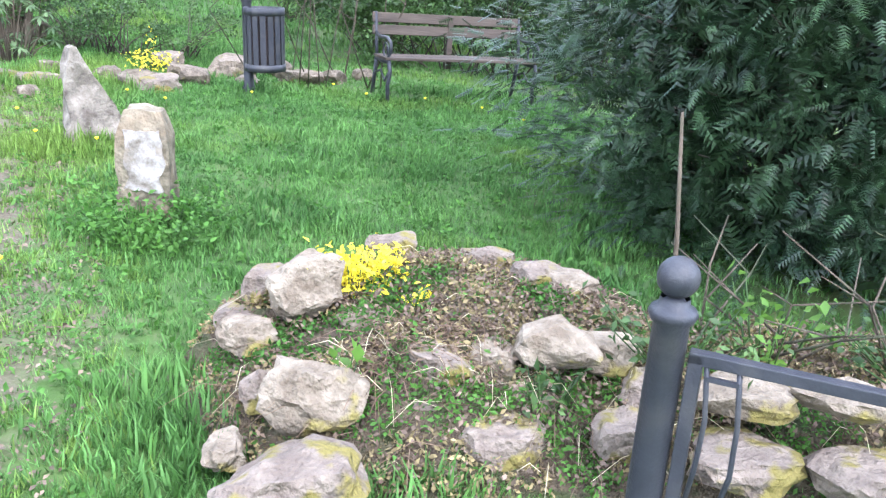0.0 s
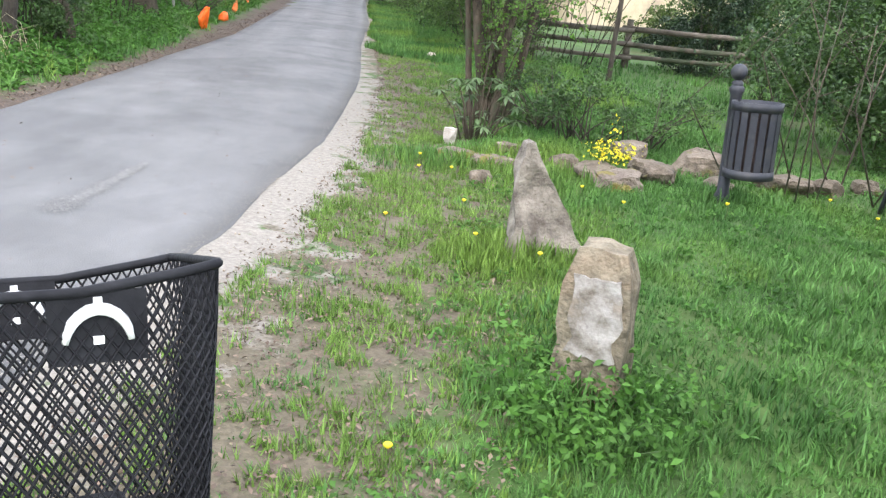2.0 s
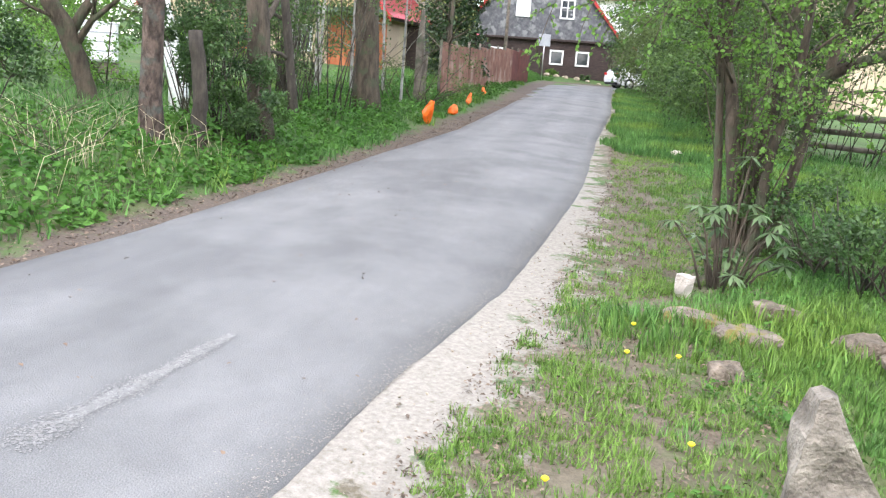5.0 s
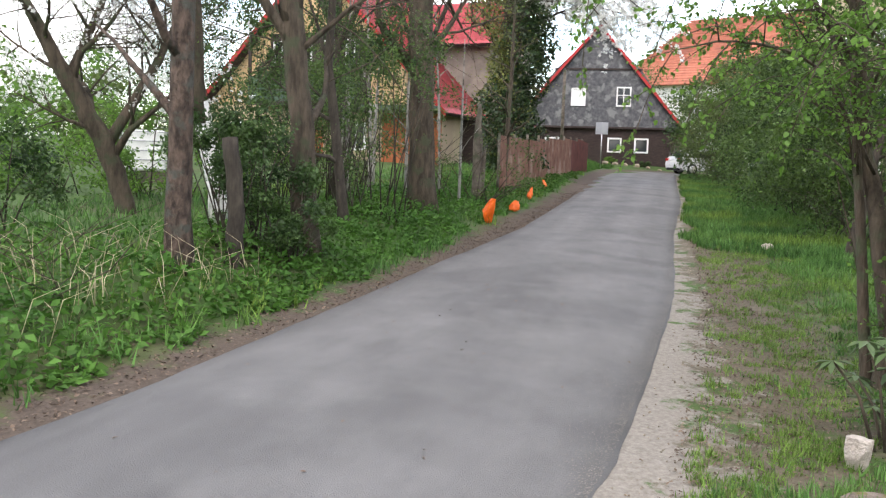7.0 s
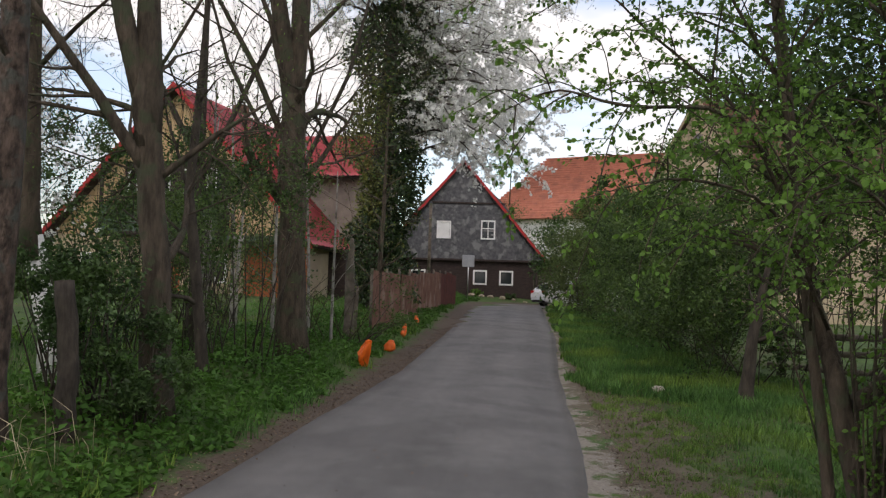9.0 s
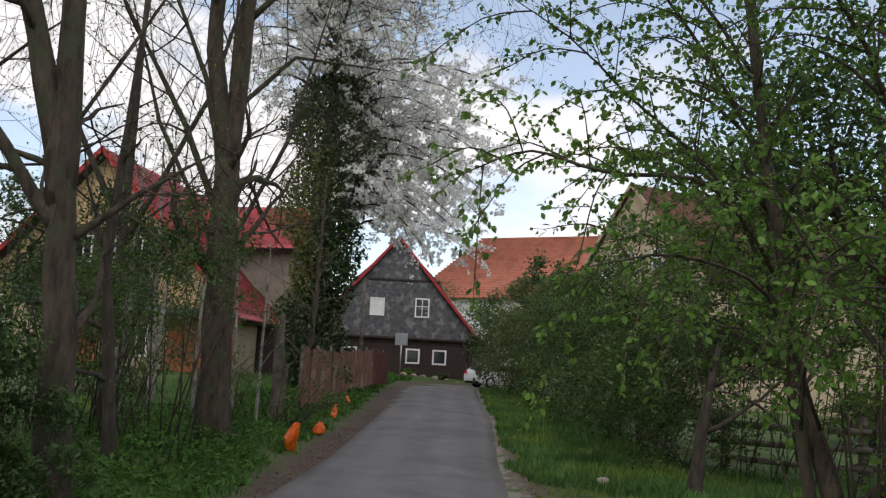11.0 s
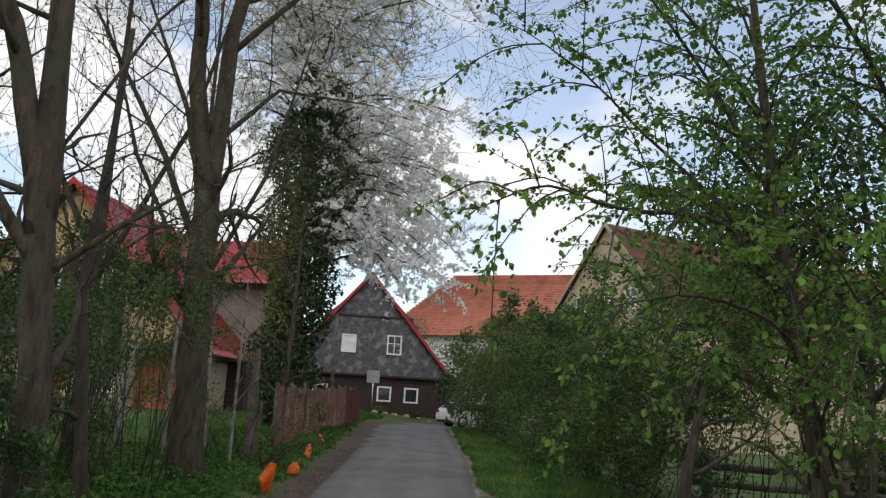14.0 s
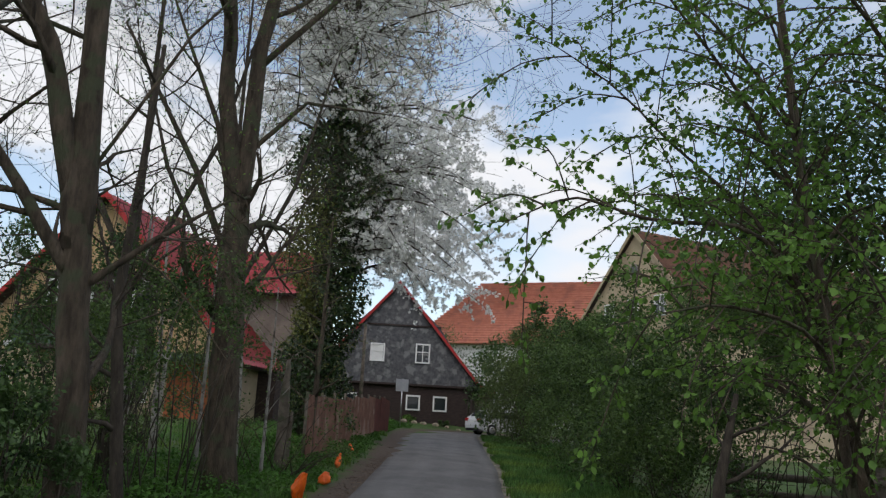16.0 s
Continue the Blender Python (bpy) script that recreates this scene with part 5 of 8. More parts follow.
def slate_house():
    o = empty("slate_cottage", place(-35.2, 51.9, 1.98, 0.77, 0.638), label="old cottage with dark boarded walls, slate gable and red roof edges", category="house")
    box_part("lower_wall", -11.2, -1.5, 0, 9.5, -0.4, 2.75, M_LOG, o, "dark brown boarded wall")
    for k in range(13):
        box_part("wall_board", -11.2, -1.5, -0.03, 0.0, 0.12 + k * 0.2, 0.30 + k * 0.2, M_LOG, o)
    box_part("plinth", -11.3, -1.45, -0.06, 0.3, -0.5, 0.12, M_STONE, o, "stone plinth")
    part("gable", prism(bmesh.new(), [(-11.6, 2.7), (-0.75, 2.7), (-2.95, 5.6), (-3.45, 6.35), (-6.2, 9.0), (-8.95, 6.35), (-9.45, 5.6)], -0.02, 0.25), M_SLATE, o, "slate-hung gable")
    rs = np.random.RandomState(4)
    SV, SF = [], []
    for r in range(24):
        z = 2.75 + r * 0.26
        hw = 5.4 * (9.0 - z) / 6.3 - 0.15
        x = -6.2 - hw
        while x < -6.2 + hw:
            i = len(SV)
            y = -0.03 - rs.uniform(0.0, 0.02)
            SV += [(x, y - 0.02, z), (x + 0.24, y - 0.02, z), (x + 0.24, y, z + 0.28), (x, y, z + 0.28)]
            SF.append((i, i + 1, i + 2, i + 3))
            x += 0.25
    sl = build("slate_cladding", SV, np.array(SF), M_SLATE, o, "weathered dark slates")
    tagged(sl, kind="stuff")
    part("ledge", box(bmesh.new(), -9.0, -3.4, -0.14, 0.0, 6.36, 6.46), M_LOG, o)
    part("ledge", box(bmesh.new(), -11.6, -0.7, -0.3, 0.0, 2.62, 2.74), M_LOG, o)
    for s in (1, -1):
        a, b, c = (-6.2 + s * 5.45, 2.75), (-6.2, 9.15), (-6.2 + s * 6.4, 2.4)
        roof_slope("roof_slope", o, a[0], a[1], b[0], b[1], -0.35, 9.8, M_REDROOF, 18)
        roof_slope("roof_foot", o, c[0], c[1], a[0], a[1] - 0.02, -0.35, 9.8, M_REDROOF, 3)
        part("verge_board", prism(bmesh.new(), [(a[0], a[1] - 0.12), (a[0], a[1] + 0.12), (b[0], b[1] + 0.14), (b[0], b[1] - 0.12)], -0.42, -0.36), M_REDTRIM, o, "red painted verge board")
        part("verge_board", prism(bmesh.new(), [(c[0], c[1] - 0.1), (c[0], c[1] + 0.1), (a[0], a[1] + 0.12), (a[0], a[1] - 0.12)], -0.42, -0.36), M_REDTRIM, o, "red painted verge board")
    window_unit(o, -3.7, 1.1, 0.9, 0.95, -0.06, 0, 0.1)
    window_unit(o, -5.4, 1.1, 0.9, 0.95, -0.06, 0, 0.1)
    window_unit(o, -9.45, 1.05, 0.95, 0.95, -0.06, 0, 0.1)
    window_unit(o, -4.97, 4.05, 0.93, 1.25, -0.08, 2)
    window_unit(o, -7.85, 4.05, 0.93, 1.15, -0.08, 2)
    box_part("blind", -7.76, -7.02, -0.075, -0.065, 4.14, 5.1, M_WHITE, o, "white blind")
    for x in (-1.35, 0.0):
        box_part("porch_post", x, x + 0.14, 0.0, 0.14, -0.1, 2.6, M_LOG, o, bevel=0.01)
    box_part("porch_wall", -1.5, 0.2, 1.6, 1.8, -0.3, 2.6, M_GREYWALL, o, "grey wall at the back of the porch")
    box_part("drain_pipe", 0.32, 0.4, -0.2, -0.12, 0.0, 2.4, M_RUSTRED, o)
    for k in range(7):
        box_part("gate_slat", -0.72 + k * 0.12, -0.66 + k * 0.12, -0.5, -0.46, -0.1, 0.75, M_WOODGREY, o)


slate_house()


def cottage_garden():
    m = place(-35.2, 51.9, 1.98, 0.77, 0.638)
    rs = np.random.RandomState(44)
    for k in range(11):
        p = m @ Vector((-9.2 + k * 0.72 + rs.uniform(-0.15, 0.15), -1.5 + rs.uniform(-0.2, 0.2), 0))
        w = rs.uniform(0.28, 0.5)
        b = bmesh.new()
        bmesh.ops.create_icosphere(b, subdivisions=2, radius=0.5)
        for v in b.verts:
            v.co = Vector((v.co.x * w, v.co.y * w * 0.8, v.co.z * w * 0.6)) * (1 + 0.25 * noise.noise(v.co * 3 + Vector((k * 7, 0, 0))))
        st = part("border_stone", b, M_STONE)
        st.location = (p.x, p.y, land1(p.x, p.y) + 0.06)
        tagged(st, "pale field stone edging the cottage's flower bed", "stone", "stones before the cottage")
    for k, (dx, w, h) in enumerate(((-8.6, 0.6, 0.5), (-6.9, 0.45, 0.35), (-5.2, 0.4, 0.4), (-3.0, 0.5, 0.3), (-10.4, 0.9, 1.1))):
        p = m @ Vector((dx, -1.0, 0))
        shrub("flower_bed_shrub", 90 + k, at(p.x, p.y), [(0, 0, h * 0.6, w, w * 0.7, h * 0.6)], 900, 0.09, (M_LEAF, M_LEAF_DARK)[k % 2], "low green shrub before the dark cottage wall", shoots=10)


def honey_house():
    o = empty("honey_wood_house", place(-36.55, 24.9, 1.5, 0.9, 0.436), label="large house with honey-coloured boarded gable and red metal roof", category="house")
    box_part("lower_wall", -6.0, 6.0, 0, 11, -0.5, 3.0, M_BEIGE, o, "beige plaster wall")
    part("gable", prism(bmesh.new(), [(-6.2, 2.9), (6.2, 2.9), (0, 9.1)], 0.0, 0.25), M_YWOOD, o, "honey-coloured boarded gable")
    x = -5.9
    k = 0
    while x < 5.9:
        top = 9.0 - abs(x) - 0.35
        low = 2.9 if abs(x) > 2.6 else 6.2
        if top > low + 0.1:
            box_part("gable_board", x, x + 0.17, -0.03, 0.0, low, top, M_YWOOD, o)
        x += 0.19
        k += 1
    box_part("band", -2.8, 2.8, -0.12, 0.0, 6.05, 6.2, M_YWOOD, o)
    # flat dark sheet on the gable, its colour standing in for a shaded recess
    box_part("balcony_shade_panel", -2.6, 2.6, -0.02, 0.0, 3.0, 6.05, M_LOG, o)
    for x in (-2.3, -1.1, 0.3, 1.5):
        window_unit(o, x, 4.6, 0.85, 1.1, -0.04, 1, 0.07)
    part("canopy", box(bmesh.new(), 0.5, 6.4, -1.6, 0.0, 2.55, 2.75, 0.0), M_GREENMETAL, o, "dull green canopy")
    box_part("porch_wall", 3.4, 6.2, -0.06, 0.0, 0.2, 2.5, M_OXIDE, o, "rust-orange porch wall")
    box_part("porch_wall", -1.2, 0.4, -0.06, 0.0, 0.2, 2.3, M_OXIDE, o, "rust-orange porch wall")
    box_part("balcony_front", -2.9, 2.9, -1.15, -1.07, 2.95, 4.05, M_GREENMETAL, o, "dull green balcony front")
    box_part("balcony_floor", -2.9, 2.9, -1.15, 0.0, 2.8, 2.95, M_LOG, o)
    for k in range(4):
        box_part("balcony_post", -2.9 + k * 1.9, -2.78 + k * 1.9, -1.13, -1.03, 4.05, 6.1, M_LOG, o)
    window_unit(o, 1.6, 0.9, 1.0, 1.2, -0.05)
    window_unit(o, -4.5, 0.9, 1.0, 1.2, -0.05)
    for s in (1, -1):
        roof_slope("roof_slope", o, s * 6.6, 2.5, 0, 9.25, -0.5, 11.2, M_REDROOF, 22)
        part("verge_board", prism(bmesh.new(), [(s * 6.6, 2.35), (s * 6.6, 2.6), (0, 9.35), (0, 9.05)], -0.58, -0.52), M_REDTRIM, o, "red verge board")
    # wing to the right, its ridge across
    box_part("wing_wall", 3.5, 6.8, 4.4, 9.4, -0.5, 6.2, M_GREYWALL, o, "grey plaster wing")
    w = empty("wing_roof")
    w.parent = o
    w.matrix_local = Matrix(((0, 1, 0, 0), (1, 0, 0, 0), (0, 0, 1, 0), (0, 0, 0, 1)))
    roof_slope("wing_slope", w, 3.8, 5.9, 7.0, 8.4, 0.5, 7.2, M_REDROOF, 9, wave=0.3)
    roof_slope("wing_slope", w, 10.2, 5.9, 7.0, 8.4, 0.5, 7.2, M_REDROOF, 9, wave=0.3)
    box_part("lean_to", 4.6, 6.8, 2.6, 4.4, -0.5, 2.4, M_LOG, o, "dark lean-to")
    box_part("chimney", -0.9, -0.3, 6.0, 6.6, 7.8, 9.9, M_OLDTILE, o, "brick chimney", bevel=0.02)


honey_house()
cottage_garden()


def gable_house():
    o = empty("beige_house", place(-24.43, 49.56, 1.0, 0.9, -0.436), label="tall beige rendered house with a steep clay-tiled roof", category="house")
    part("body", prism(bmesh.new(), [(-5.5, -0.5), (5.5, -0.5), (5.5, 6.9), (0, 12.35), (-5.5, 6.9)], 0, 22), M_BEIGE, o, "beige rendered wall")
    for s in (1, -1):
        roof_slope("roof_slope", o, s * 5.9, 6.5, 0, 12.55, -0.25, 22.3, M_OLDTILE, 24)
        part("verge", prism(bmesh.new(), [(s * 5.9, 6.35), (s * 5.9, 6.55), (0, 12.62), (0, 12.35)], -0.3, -0.24), M_BEIGE, o)
    lathe("round_window", [(0.0, -0.02), (0.32, -0.02), (0.32, 0.05), (0.42, 0.05), (0.42, -0.06)], M_GREYWALL, o, "round attic window", 18, Matrix.Translation((-0.1, -0.03, 10.2)) @ pose(0, 0, 0, 90, 0, 0))
    lathe("round_pane", [(0.0, 0.0), (0.31, 0.0)], M_GLASS, o, "", 18, Matrix.Translation((-0.1, -0.06, 10.2)) @ pose(0, 0, 0, 90, 0, 0))
    for x, z in ((-0.55, 7.5), (-2.6, 7.4), (1.6, 7.5), (-2.9, 4.2), (-0.5, 4.2), (1.9, 4.2), (-2.9, 1.2), (1.9, 1.2)):
        window_unit(o, x, z, 0.85, 1.15, -0.06, 2, 0.07)


gable_house()


def long_roof():
    o = empty("long_tiled_house", place(-53.0, 75.7, 2.4, 0.97, 0.243), label="long white building under an orange clay-tiled roof", category="house")
    box_part("body", -3.5, 40, -3.6, 6, -1, 7.8, M_WHITE, o, "white rendered wall")
    bm = bmesh.new()
    e = [bm.verts.new(v) for v in ((-5.2, -4.6, 7.6), (41, -4.6, 7.6), (41, 6.8, 7.6), (-5.2, 6.8, 7.6))]
    r = [bm.verts.new((0.2, 1.1, 14.2)), bm.verts.new((41, 1.1, 14.6))]
    bm.faces.new((e[0], e[1], r[1], r[0]))
    bm.faces.new((e[2], e[3], r[0], r[1]))
    bm.faces.new((e[3], e[0], r[0]))
    bm.faces.new((e[1], e[2], r[1]))
    bm.faces.new(e[::-1])
    part("roof", bm, M_TILEROOF, o, "orange clay-tiled roof")
    for k in range(26):
        f = k / 26
        box_part("tile_course", -5.2 + 5.4 * f, 41, -4.64 + 5.7 * f, -4.5 + 5.7 * f, 7.6 + 6.75 * f, 7.72 + 6.8 * f, M_TILEROOF, o)


long_roof()


# ---- sheet fence along the lane ----
def sheet_fence():
    a, b = Vector((-19.6, 20.3)), Vector((-31.6, 37.6))
    o = empty("sheet_fence", Matrix.Translation((a.x, a.y, land1(a.x, a.y))), label="old fence of rusty brown metal sheets", category="fence")
    rs = np.random.RandomState(8)
    n = 10
    for k in range(n):
        p, q = a.lerp(b, k / n), a.lerp(b, (k + 1) / n)
        d = (q - p)
        L = d.length
        d.normalize()
        z = land1(*p.lerp(q, 0.5)) - land1(a.x, a.y)
        m = 30
        V, F = [], []
        tilt = rs.uniform(-0.03, 0.03)
        h = 1.5 + rs.uniform(-0.06, 0.06)
        for side in (0, 0.02):
            for j in range(m + 1):
                f = j / m
                w = 0.018 * math.sin(j * math.pi / 1.5) + side
                for zz in (0.02, h):
                    x, y = p.x - a.x + d.x * L * f - d.y * (w + tilt * zz), p.y - a.y + d.y * L * f + d.x * (w + tilt * zz)
                    V.append((x, y, z + zz))
        for s in (0, 1):
            o2 = s * 2 * (m + 1)
            for j in range(m):
                i = o2 + 2 * j
                F.append((i, i + 2, i + 3, i + 1))
        build("sheet", V, np.array(F), M_RUST if k < n - 3 else M_RUSTRED, o, "rusty brown sheet" if k < n - 3 else "dark red-brown sheet")
        tubes("post", [([(p.x - a.x - d.y * 0.06, p.y - a.y + d.x * 0.06, z - 0.3), (p.x - a.x - d.y * 0.06, p.y - a.y + d.x * 0.06, z + 1.6)], 0.04)], M_WOODGREY, o, sides=8)


sheet_fence()


def log_fence():
    o = empty("log_fence", Matrix.Translation(at(-8.1, 23.8)) @ Matrix.Diagonal((1.35, 1.35, 1.25, 1)), label="low fence of dark horizontal logs on posts", category="fence")
    for dx, dy, h in ((-1.75, -0.55, 0.95), (0, 0, 1.0), (2.2, 0.55, 1.0), (4.6, 0.9, 1.0)):
        tubes("post", [([(dx, dy, -0.3), (dx + 0.02, dy, h)], [0.075, 0.065])], M_WOODGREY, o, sides=9)
    rs = np.random.RandomState(2)
    for p, q in (((-1.8, -0.6), (0.05, 0.0)), ((0, 0), (2.3, 0.55)), ((2.2, 0.5), (4.7, 0.9))):
        for z, r in ((0.28, 0.05), (0.52, 0.055), (0.8, 0.06)):
            j = rs.uniform(-0.06, 0.06, 2)
            tubes("log", [([(p[0] - 0.1, p[1] - 0.1, z + j[0]), ((p[0] + q[0]) / 2, (p[1] + q[1]) / 2 - 0.09, z + j.mean() - 0.02), (q[0] + 0.1, q[1] - 0.1, z + j[1])], [r, r * 0.95, r * 0.85])], M_WOODGREY, o, sides=8)


log_fence()


# ---- stones ----
def rock_mesh(name, seed, w, d, h, material, flat=5, sub=3, rough=0.05):
    """An angular stone: a ball cut by random planes, then roughened."""
    rs = np.random.RandomState(seed)
    bm = bmesh.new()
    bmesh.ops.create_icosphere(bm, subdivisions=sub, radius=1.0)
    planes = [Vector(rs.normal(size=3)).normalized() for _ in range(flat)] + [Vector((0, 0, 1)), Vector((0, -1, 0.1)).normalized()]
    cuts = [rs.uniform(0.5, 0.8) for _ in planes]
    o = Vector(rs.uniform(-50, 50, 3))
    for v in bm.verts:
        for pl, c in zip(planes, cuts):
            k = v.co.dot(pl) - c
            if k > 0:
                v.co -= pl * k * 0.93
        v.co += v.co.normalized() * (noise.noise(v.co * 2.3 + o) * rough * 2.2 + noise.noise(v.co * 7 + o) * rough)
    xs = [v.co for v in bm.verts]
    lo = Vector([min(c[i] for c in xs) for i in range(3)])
    hi = Vector([max(c[i] for c in xs) for i in range(3)])
    for v in bm.verts:
        v.co = Vector(((v.co.x - (lo.x + hi.x) / 2) / (hi.x - lo.x) * w, (v.co.y - (lo.y + hi.y) / 2) / (hi.y - lo.y) * d, (v.co.z - lo.z) / (hi.z - lo.z) * h))
    return bm


def mossy(name, base1, base2, moss, amount=0.55):
    """Stone with moss on its upper faces and in patches."""
    m = mat(name, base1, base2, 7, 0.95, 0, 0.9, 45, (base1[0] * 0.7, base1[1] * 0.7, base1[2] * 0.7), dist=0.03)
    n, l = nodes_of(m)
    b = n["Principled BSDF"]
    src = b.inputs["Base Color"].links[0].from_socket
    co = n.new("ShaderNodeTexCoord")
    no = n.new("ShaderNodeTexNoise"); no.inputs["Scale"].default_value = 5.5; no.inputs["Detail"].default_value = 8
    l.new(co.outputs["Object"], no.inputs["Vector"])
    ra = n.new("ShaderNodeValToRGB"); ra.color_ramp.elements[0].position = amount; ra.color_ramp.elements[1].position = amount + 0.06
    l.new(no.outputs["Fac"], ra.inputs["Fac"])
    mx = n.new("ShaderNodeMix"); mx.data_type = "RGBA"; mx.inputs["B"].default_value = (*moss, 1)
    l.new(ra.outputs["Color"], mx.inputs["Factor"]); l.new(src, mx.inputs["A"]); l.new(mx.outputs["Result"], b.inputs["Base Color"])
    return m


M_ROCK = mossy("lichened_rock", (0.13, 0.1, 0.07), (0.3, 0.25, 0.19), (0.2, 0.165, 0.05), 0.57)
M_ROCK_MOSS = mossy("mossy_rock", (0.13, 0.1, 0.08), (0.25, 0.205, 0.165), (0.17, 0.14, 0.04), 0.5)
M_MILE = mat("worn_limewashed_sandstone", (0.08, 0.067, 0.045), (0.27, 0.225, 0.16), 9, 0.95, 0, 0.8, 50, (0.2, 0.15, 0.1), dist=0.02)
M_MILEFACE = mat("flaking_whitewash", (0.12, 0.098, 0.074), (0.36, 0.335, 0.305), 11, 0.95, 0, 0.5, 60, (0.24, 0.19, 0.14), dist=0.01)
M_CONE = mat("grey_brown_sandstone", (0.085, 0.07, 0.055), (0.3, 0.262, 0.215), 6, 0.95, 0, 0.9, 60, (0.25, 0.215, 0.175), dist=0.02)
M_DIRT = mat("dry_earth_and_roots", (0.06, 0.042, 0.028), (0.13, 0.1, 0.066), 18, 1.0, 0, 1.0, 90, (0.05, 0.06, 0.022), dist=0.03)
M_DUST = mat("drifted_sand", (0.2, 0.183, 0.16), (0.27, 0.247, 0.215), 20, 0.95, 0, 0.2, 60, island=0.25)
M_SCRAPE = mat("scraped_chalk", (0.175, 0.17, 0.163), (0.225, 0.217, 0.206), 20, 0.95, 0, 0.2, 60, island=0.2)
M_DEADLEAF = mat("dead_leaves", (0.075, 0.05, 0.035), (0.19, 0.138, 0.1), 3, 0.8, 0, 0, 30, island=0.45)


M_DEADSTEM = mat("dead_stem", (0.12, 0.075, 0.05), (0.22, 0.15, 0.1), 5, 0.9, 0, 0, 40, island=0.3)


M_ELDER = mat("ground_elder_leaf", (0.045, 0.12, 0.02), (0.088, 0.195, 0.036), 0.7, 0.55, 0, 0, 30, island=0.4, trans=0.35, spec=0.2)
M_STRAWMOSS = mat("moss_and_litter", (0.13, 0.1, 0.05), (0.24, 0.19, 0.09), 4, 0.9, 0, 0, 40, island=0.4)


def noise2(P, k, o):
    return np.array([noise.noise(Vector((x * k, y * k, o))) for x, y in P])


def stone_bank():
    """Overgrown bank of stones behind the low gate."""
    gz = land1(-0.05, 3.0)
    ob = empty("stone_bank", Matrix.Translation((0, 3.0, gz)), label="overgrown heap of rough field stones with moss and dry stems", category="stone heap")
    xs, ys = np.arange(-1.1, 4.2, 0.045), np.arange(-1.05, 1.25, 0.045)
    X, Y = np.meshgrid(xs, ys, indexing="ij")
    a = np.clip(1 - ((X - 0.0) / 1.0) ** 2 - ((Y - 0.05) / 0.98) ** 2, 0, 1)
    b = np.clip(1 - ((np.abs(X - 2.2)) / 2.3) ** 4 - ((Y + 0.2 - 0.02 * X) / 0.62) ** 2, 0, 1)
    H = np.maximum(0.41 * a ** np.where(Y < -0.05, 0.85, 0.45), 0.34 * b ** 0.7)
    nz = np.array([noise.noise(Vector((x * 5, y * 5, 0))) * 0.05 + noise.noise(Vector((x * 14, y * 14, 3))) * 0.022 for x, y in zip(X.ravel(), Y.ravel())]).reshape(X.shape)
    Z = np.where(H > 0.02, H + nz - 0.05, -0.25)
    n1, n2 = X.shape
    ii, jj = np.meshgrid(np.arange(n1 - 1), np.arange(n2 - 1), indexing="ij")
    q = (ii * n2 + jj).ravel()
    build("earth", np.stack([X.ravel(), Y.ravel(), Z.ravel()], axis=1), np.stack([q, q + n2, q + n2 + 1, q + 1], axis=1), M_DIRT, ob, "dry earth matted with roots", smooth=True)

    def top(x, y):
        i, j = int((x + 1.1) / 0.045), int((y - 3.0 + 1.05) / 0.045)
        return Z[min(max(i, 0), n1 - 1), min(max(j, 0), n2 - 1)]

    stones = [(-0.72, 3.05, 0.14, 0.24, 0.16, 1), (0.72, 2.62, 0.2, 0.2, 0.16, 1), (0.02, 2.62, 0.24, 0.2, 0.12, 1), (0.42, 3.35, 0.33, 0.26, 0.1, 1), (-0.5, 2.97, 0.34, 0.25, 0.27, 0), (-0.69, 2.87, 0.2, 0.2, 0.11, 0), (-0.57, 2.54, 0.15, 0.1, 0.15, 1), (-0.37, 2.47, 0.18, 0.31, 0.21, 0), (-0.39, 2.11, 0.09, 0.4, 0.2, 1),
              (0.19, 2.69, 0.17, 0.15, 0.25, 0), (0.41, 2.67, 0.31, 0.26, 0.17, 0), (0.33, 2.58, 0.15, 0.15, 0.12, 0), (0.08, 2.95, 0.25, 0.19, 0.1, 0), (-0.26, 2.89, 0.26, 0.19, 0.09, 0),
              (0.19, 3.6, 0.3, 0.22, 0.12, 1), (0.52, 3.26, 0.33, 0.21, 0.09, 0), (-0.04, 2.5, 0.11, 0.22, 0.14, 1), (0.23, 2.39, 0.09, 0.25, 0.15, 1), (0.97, 2.45, 0.29, 0.3, 0.1, 0),
              (1.25, 2.36, 0.33, 0.28, 0.11, 0), (0.94, 2.3, 0.14, 0.34, 0.12, 1), (1.28, 2.2, 0.16, 0.3, 0.13, 1), (-0.22, 3.7, 0.31, 0.2, 0.1, 1), (-0.68, 3.13, 0.28, 0.13, 0.15, 1),
              (0.62, 2.45, 0.12, 0.2, 0.14, 1), (-0.15, 2.68, 0.14, 0.16, 0.12, 1), (0.6, 2.75, 0.27, 0.2, 0.12, 0), (1.7, 2.3, 0.2, 0.35, 0.25, 0), (2.2, 2.3, 0.22, 0.4, 0.25, 1), (-0.62, 2.3, 0.05, 0.12, 0.1, 0)]
    for k, (x, y, z, w, h, ms) in enumerate(stones):
        s = part("stone", rock_mesh("stone", 300 + k, w * 1.15, max(w * 0.9, 0.2), h * 1.1, None, 7, 3, 0.085), M_ROCK_MOSS if ms else M_ROCK, ob, smooth=False)
        s.location = (x, y - 3.0, z - h / 2 - gz)
        s.rotation_euler = (0, 0, (k * 37 % 50 - 25) / 60)
    rs = np.random.RandomState(9)
    # matted dry stems
    lines = []
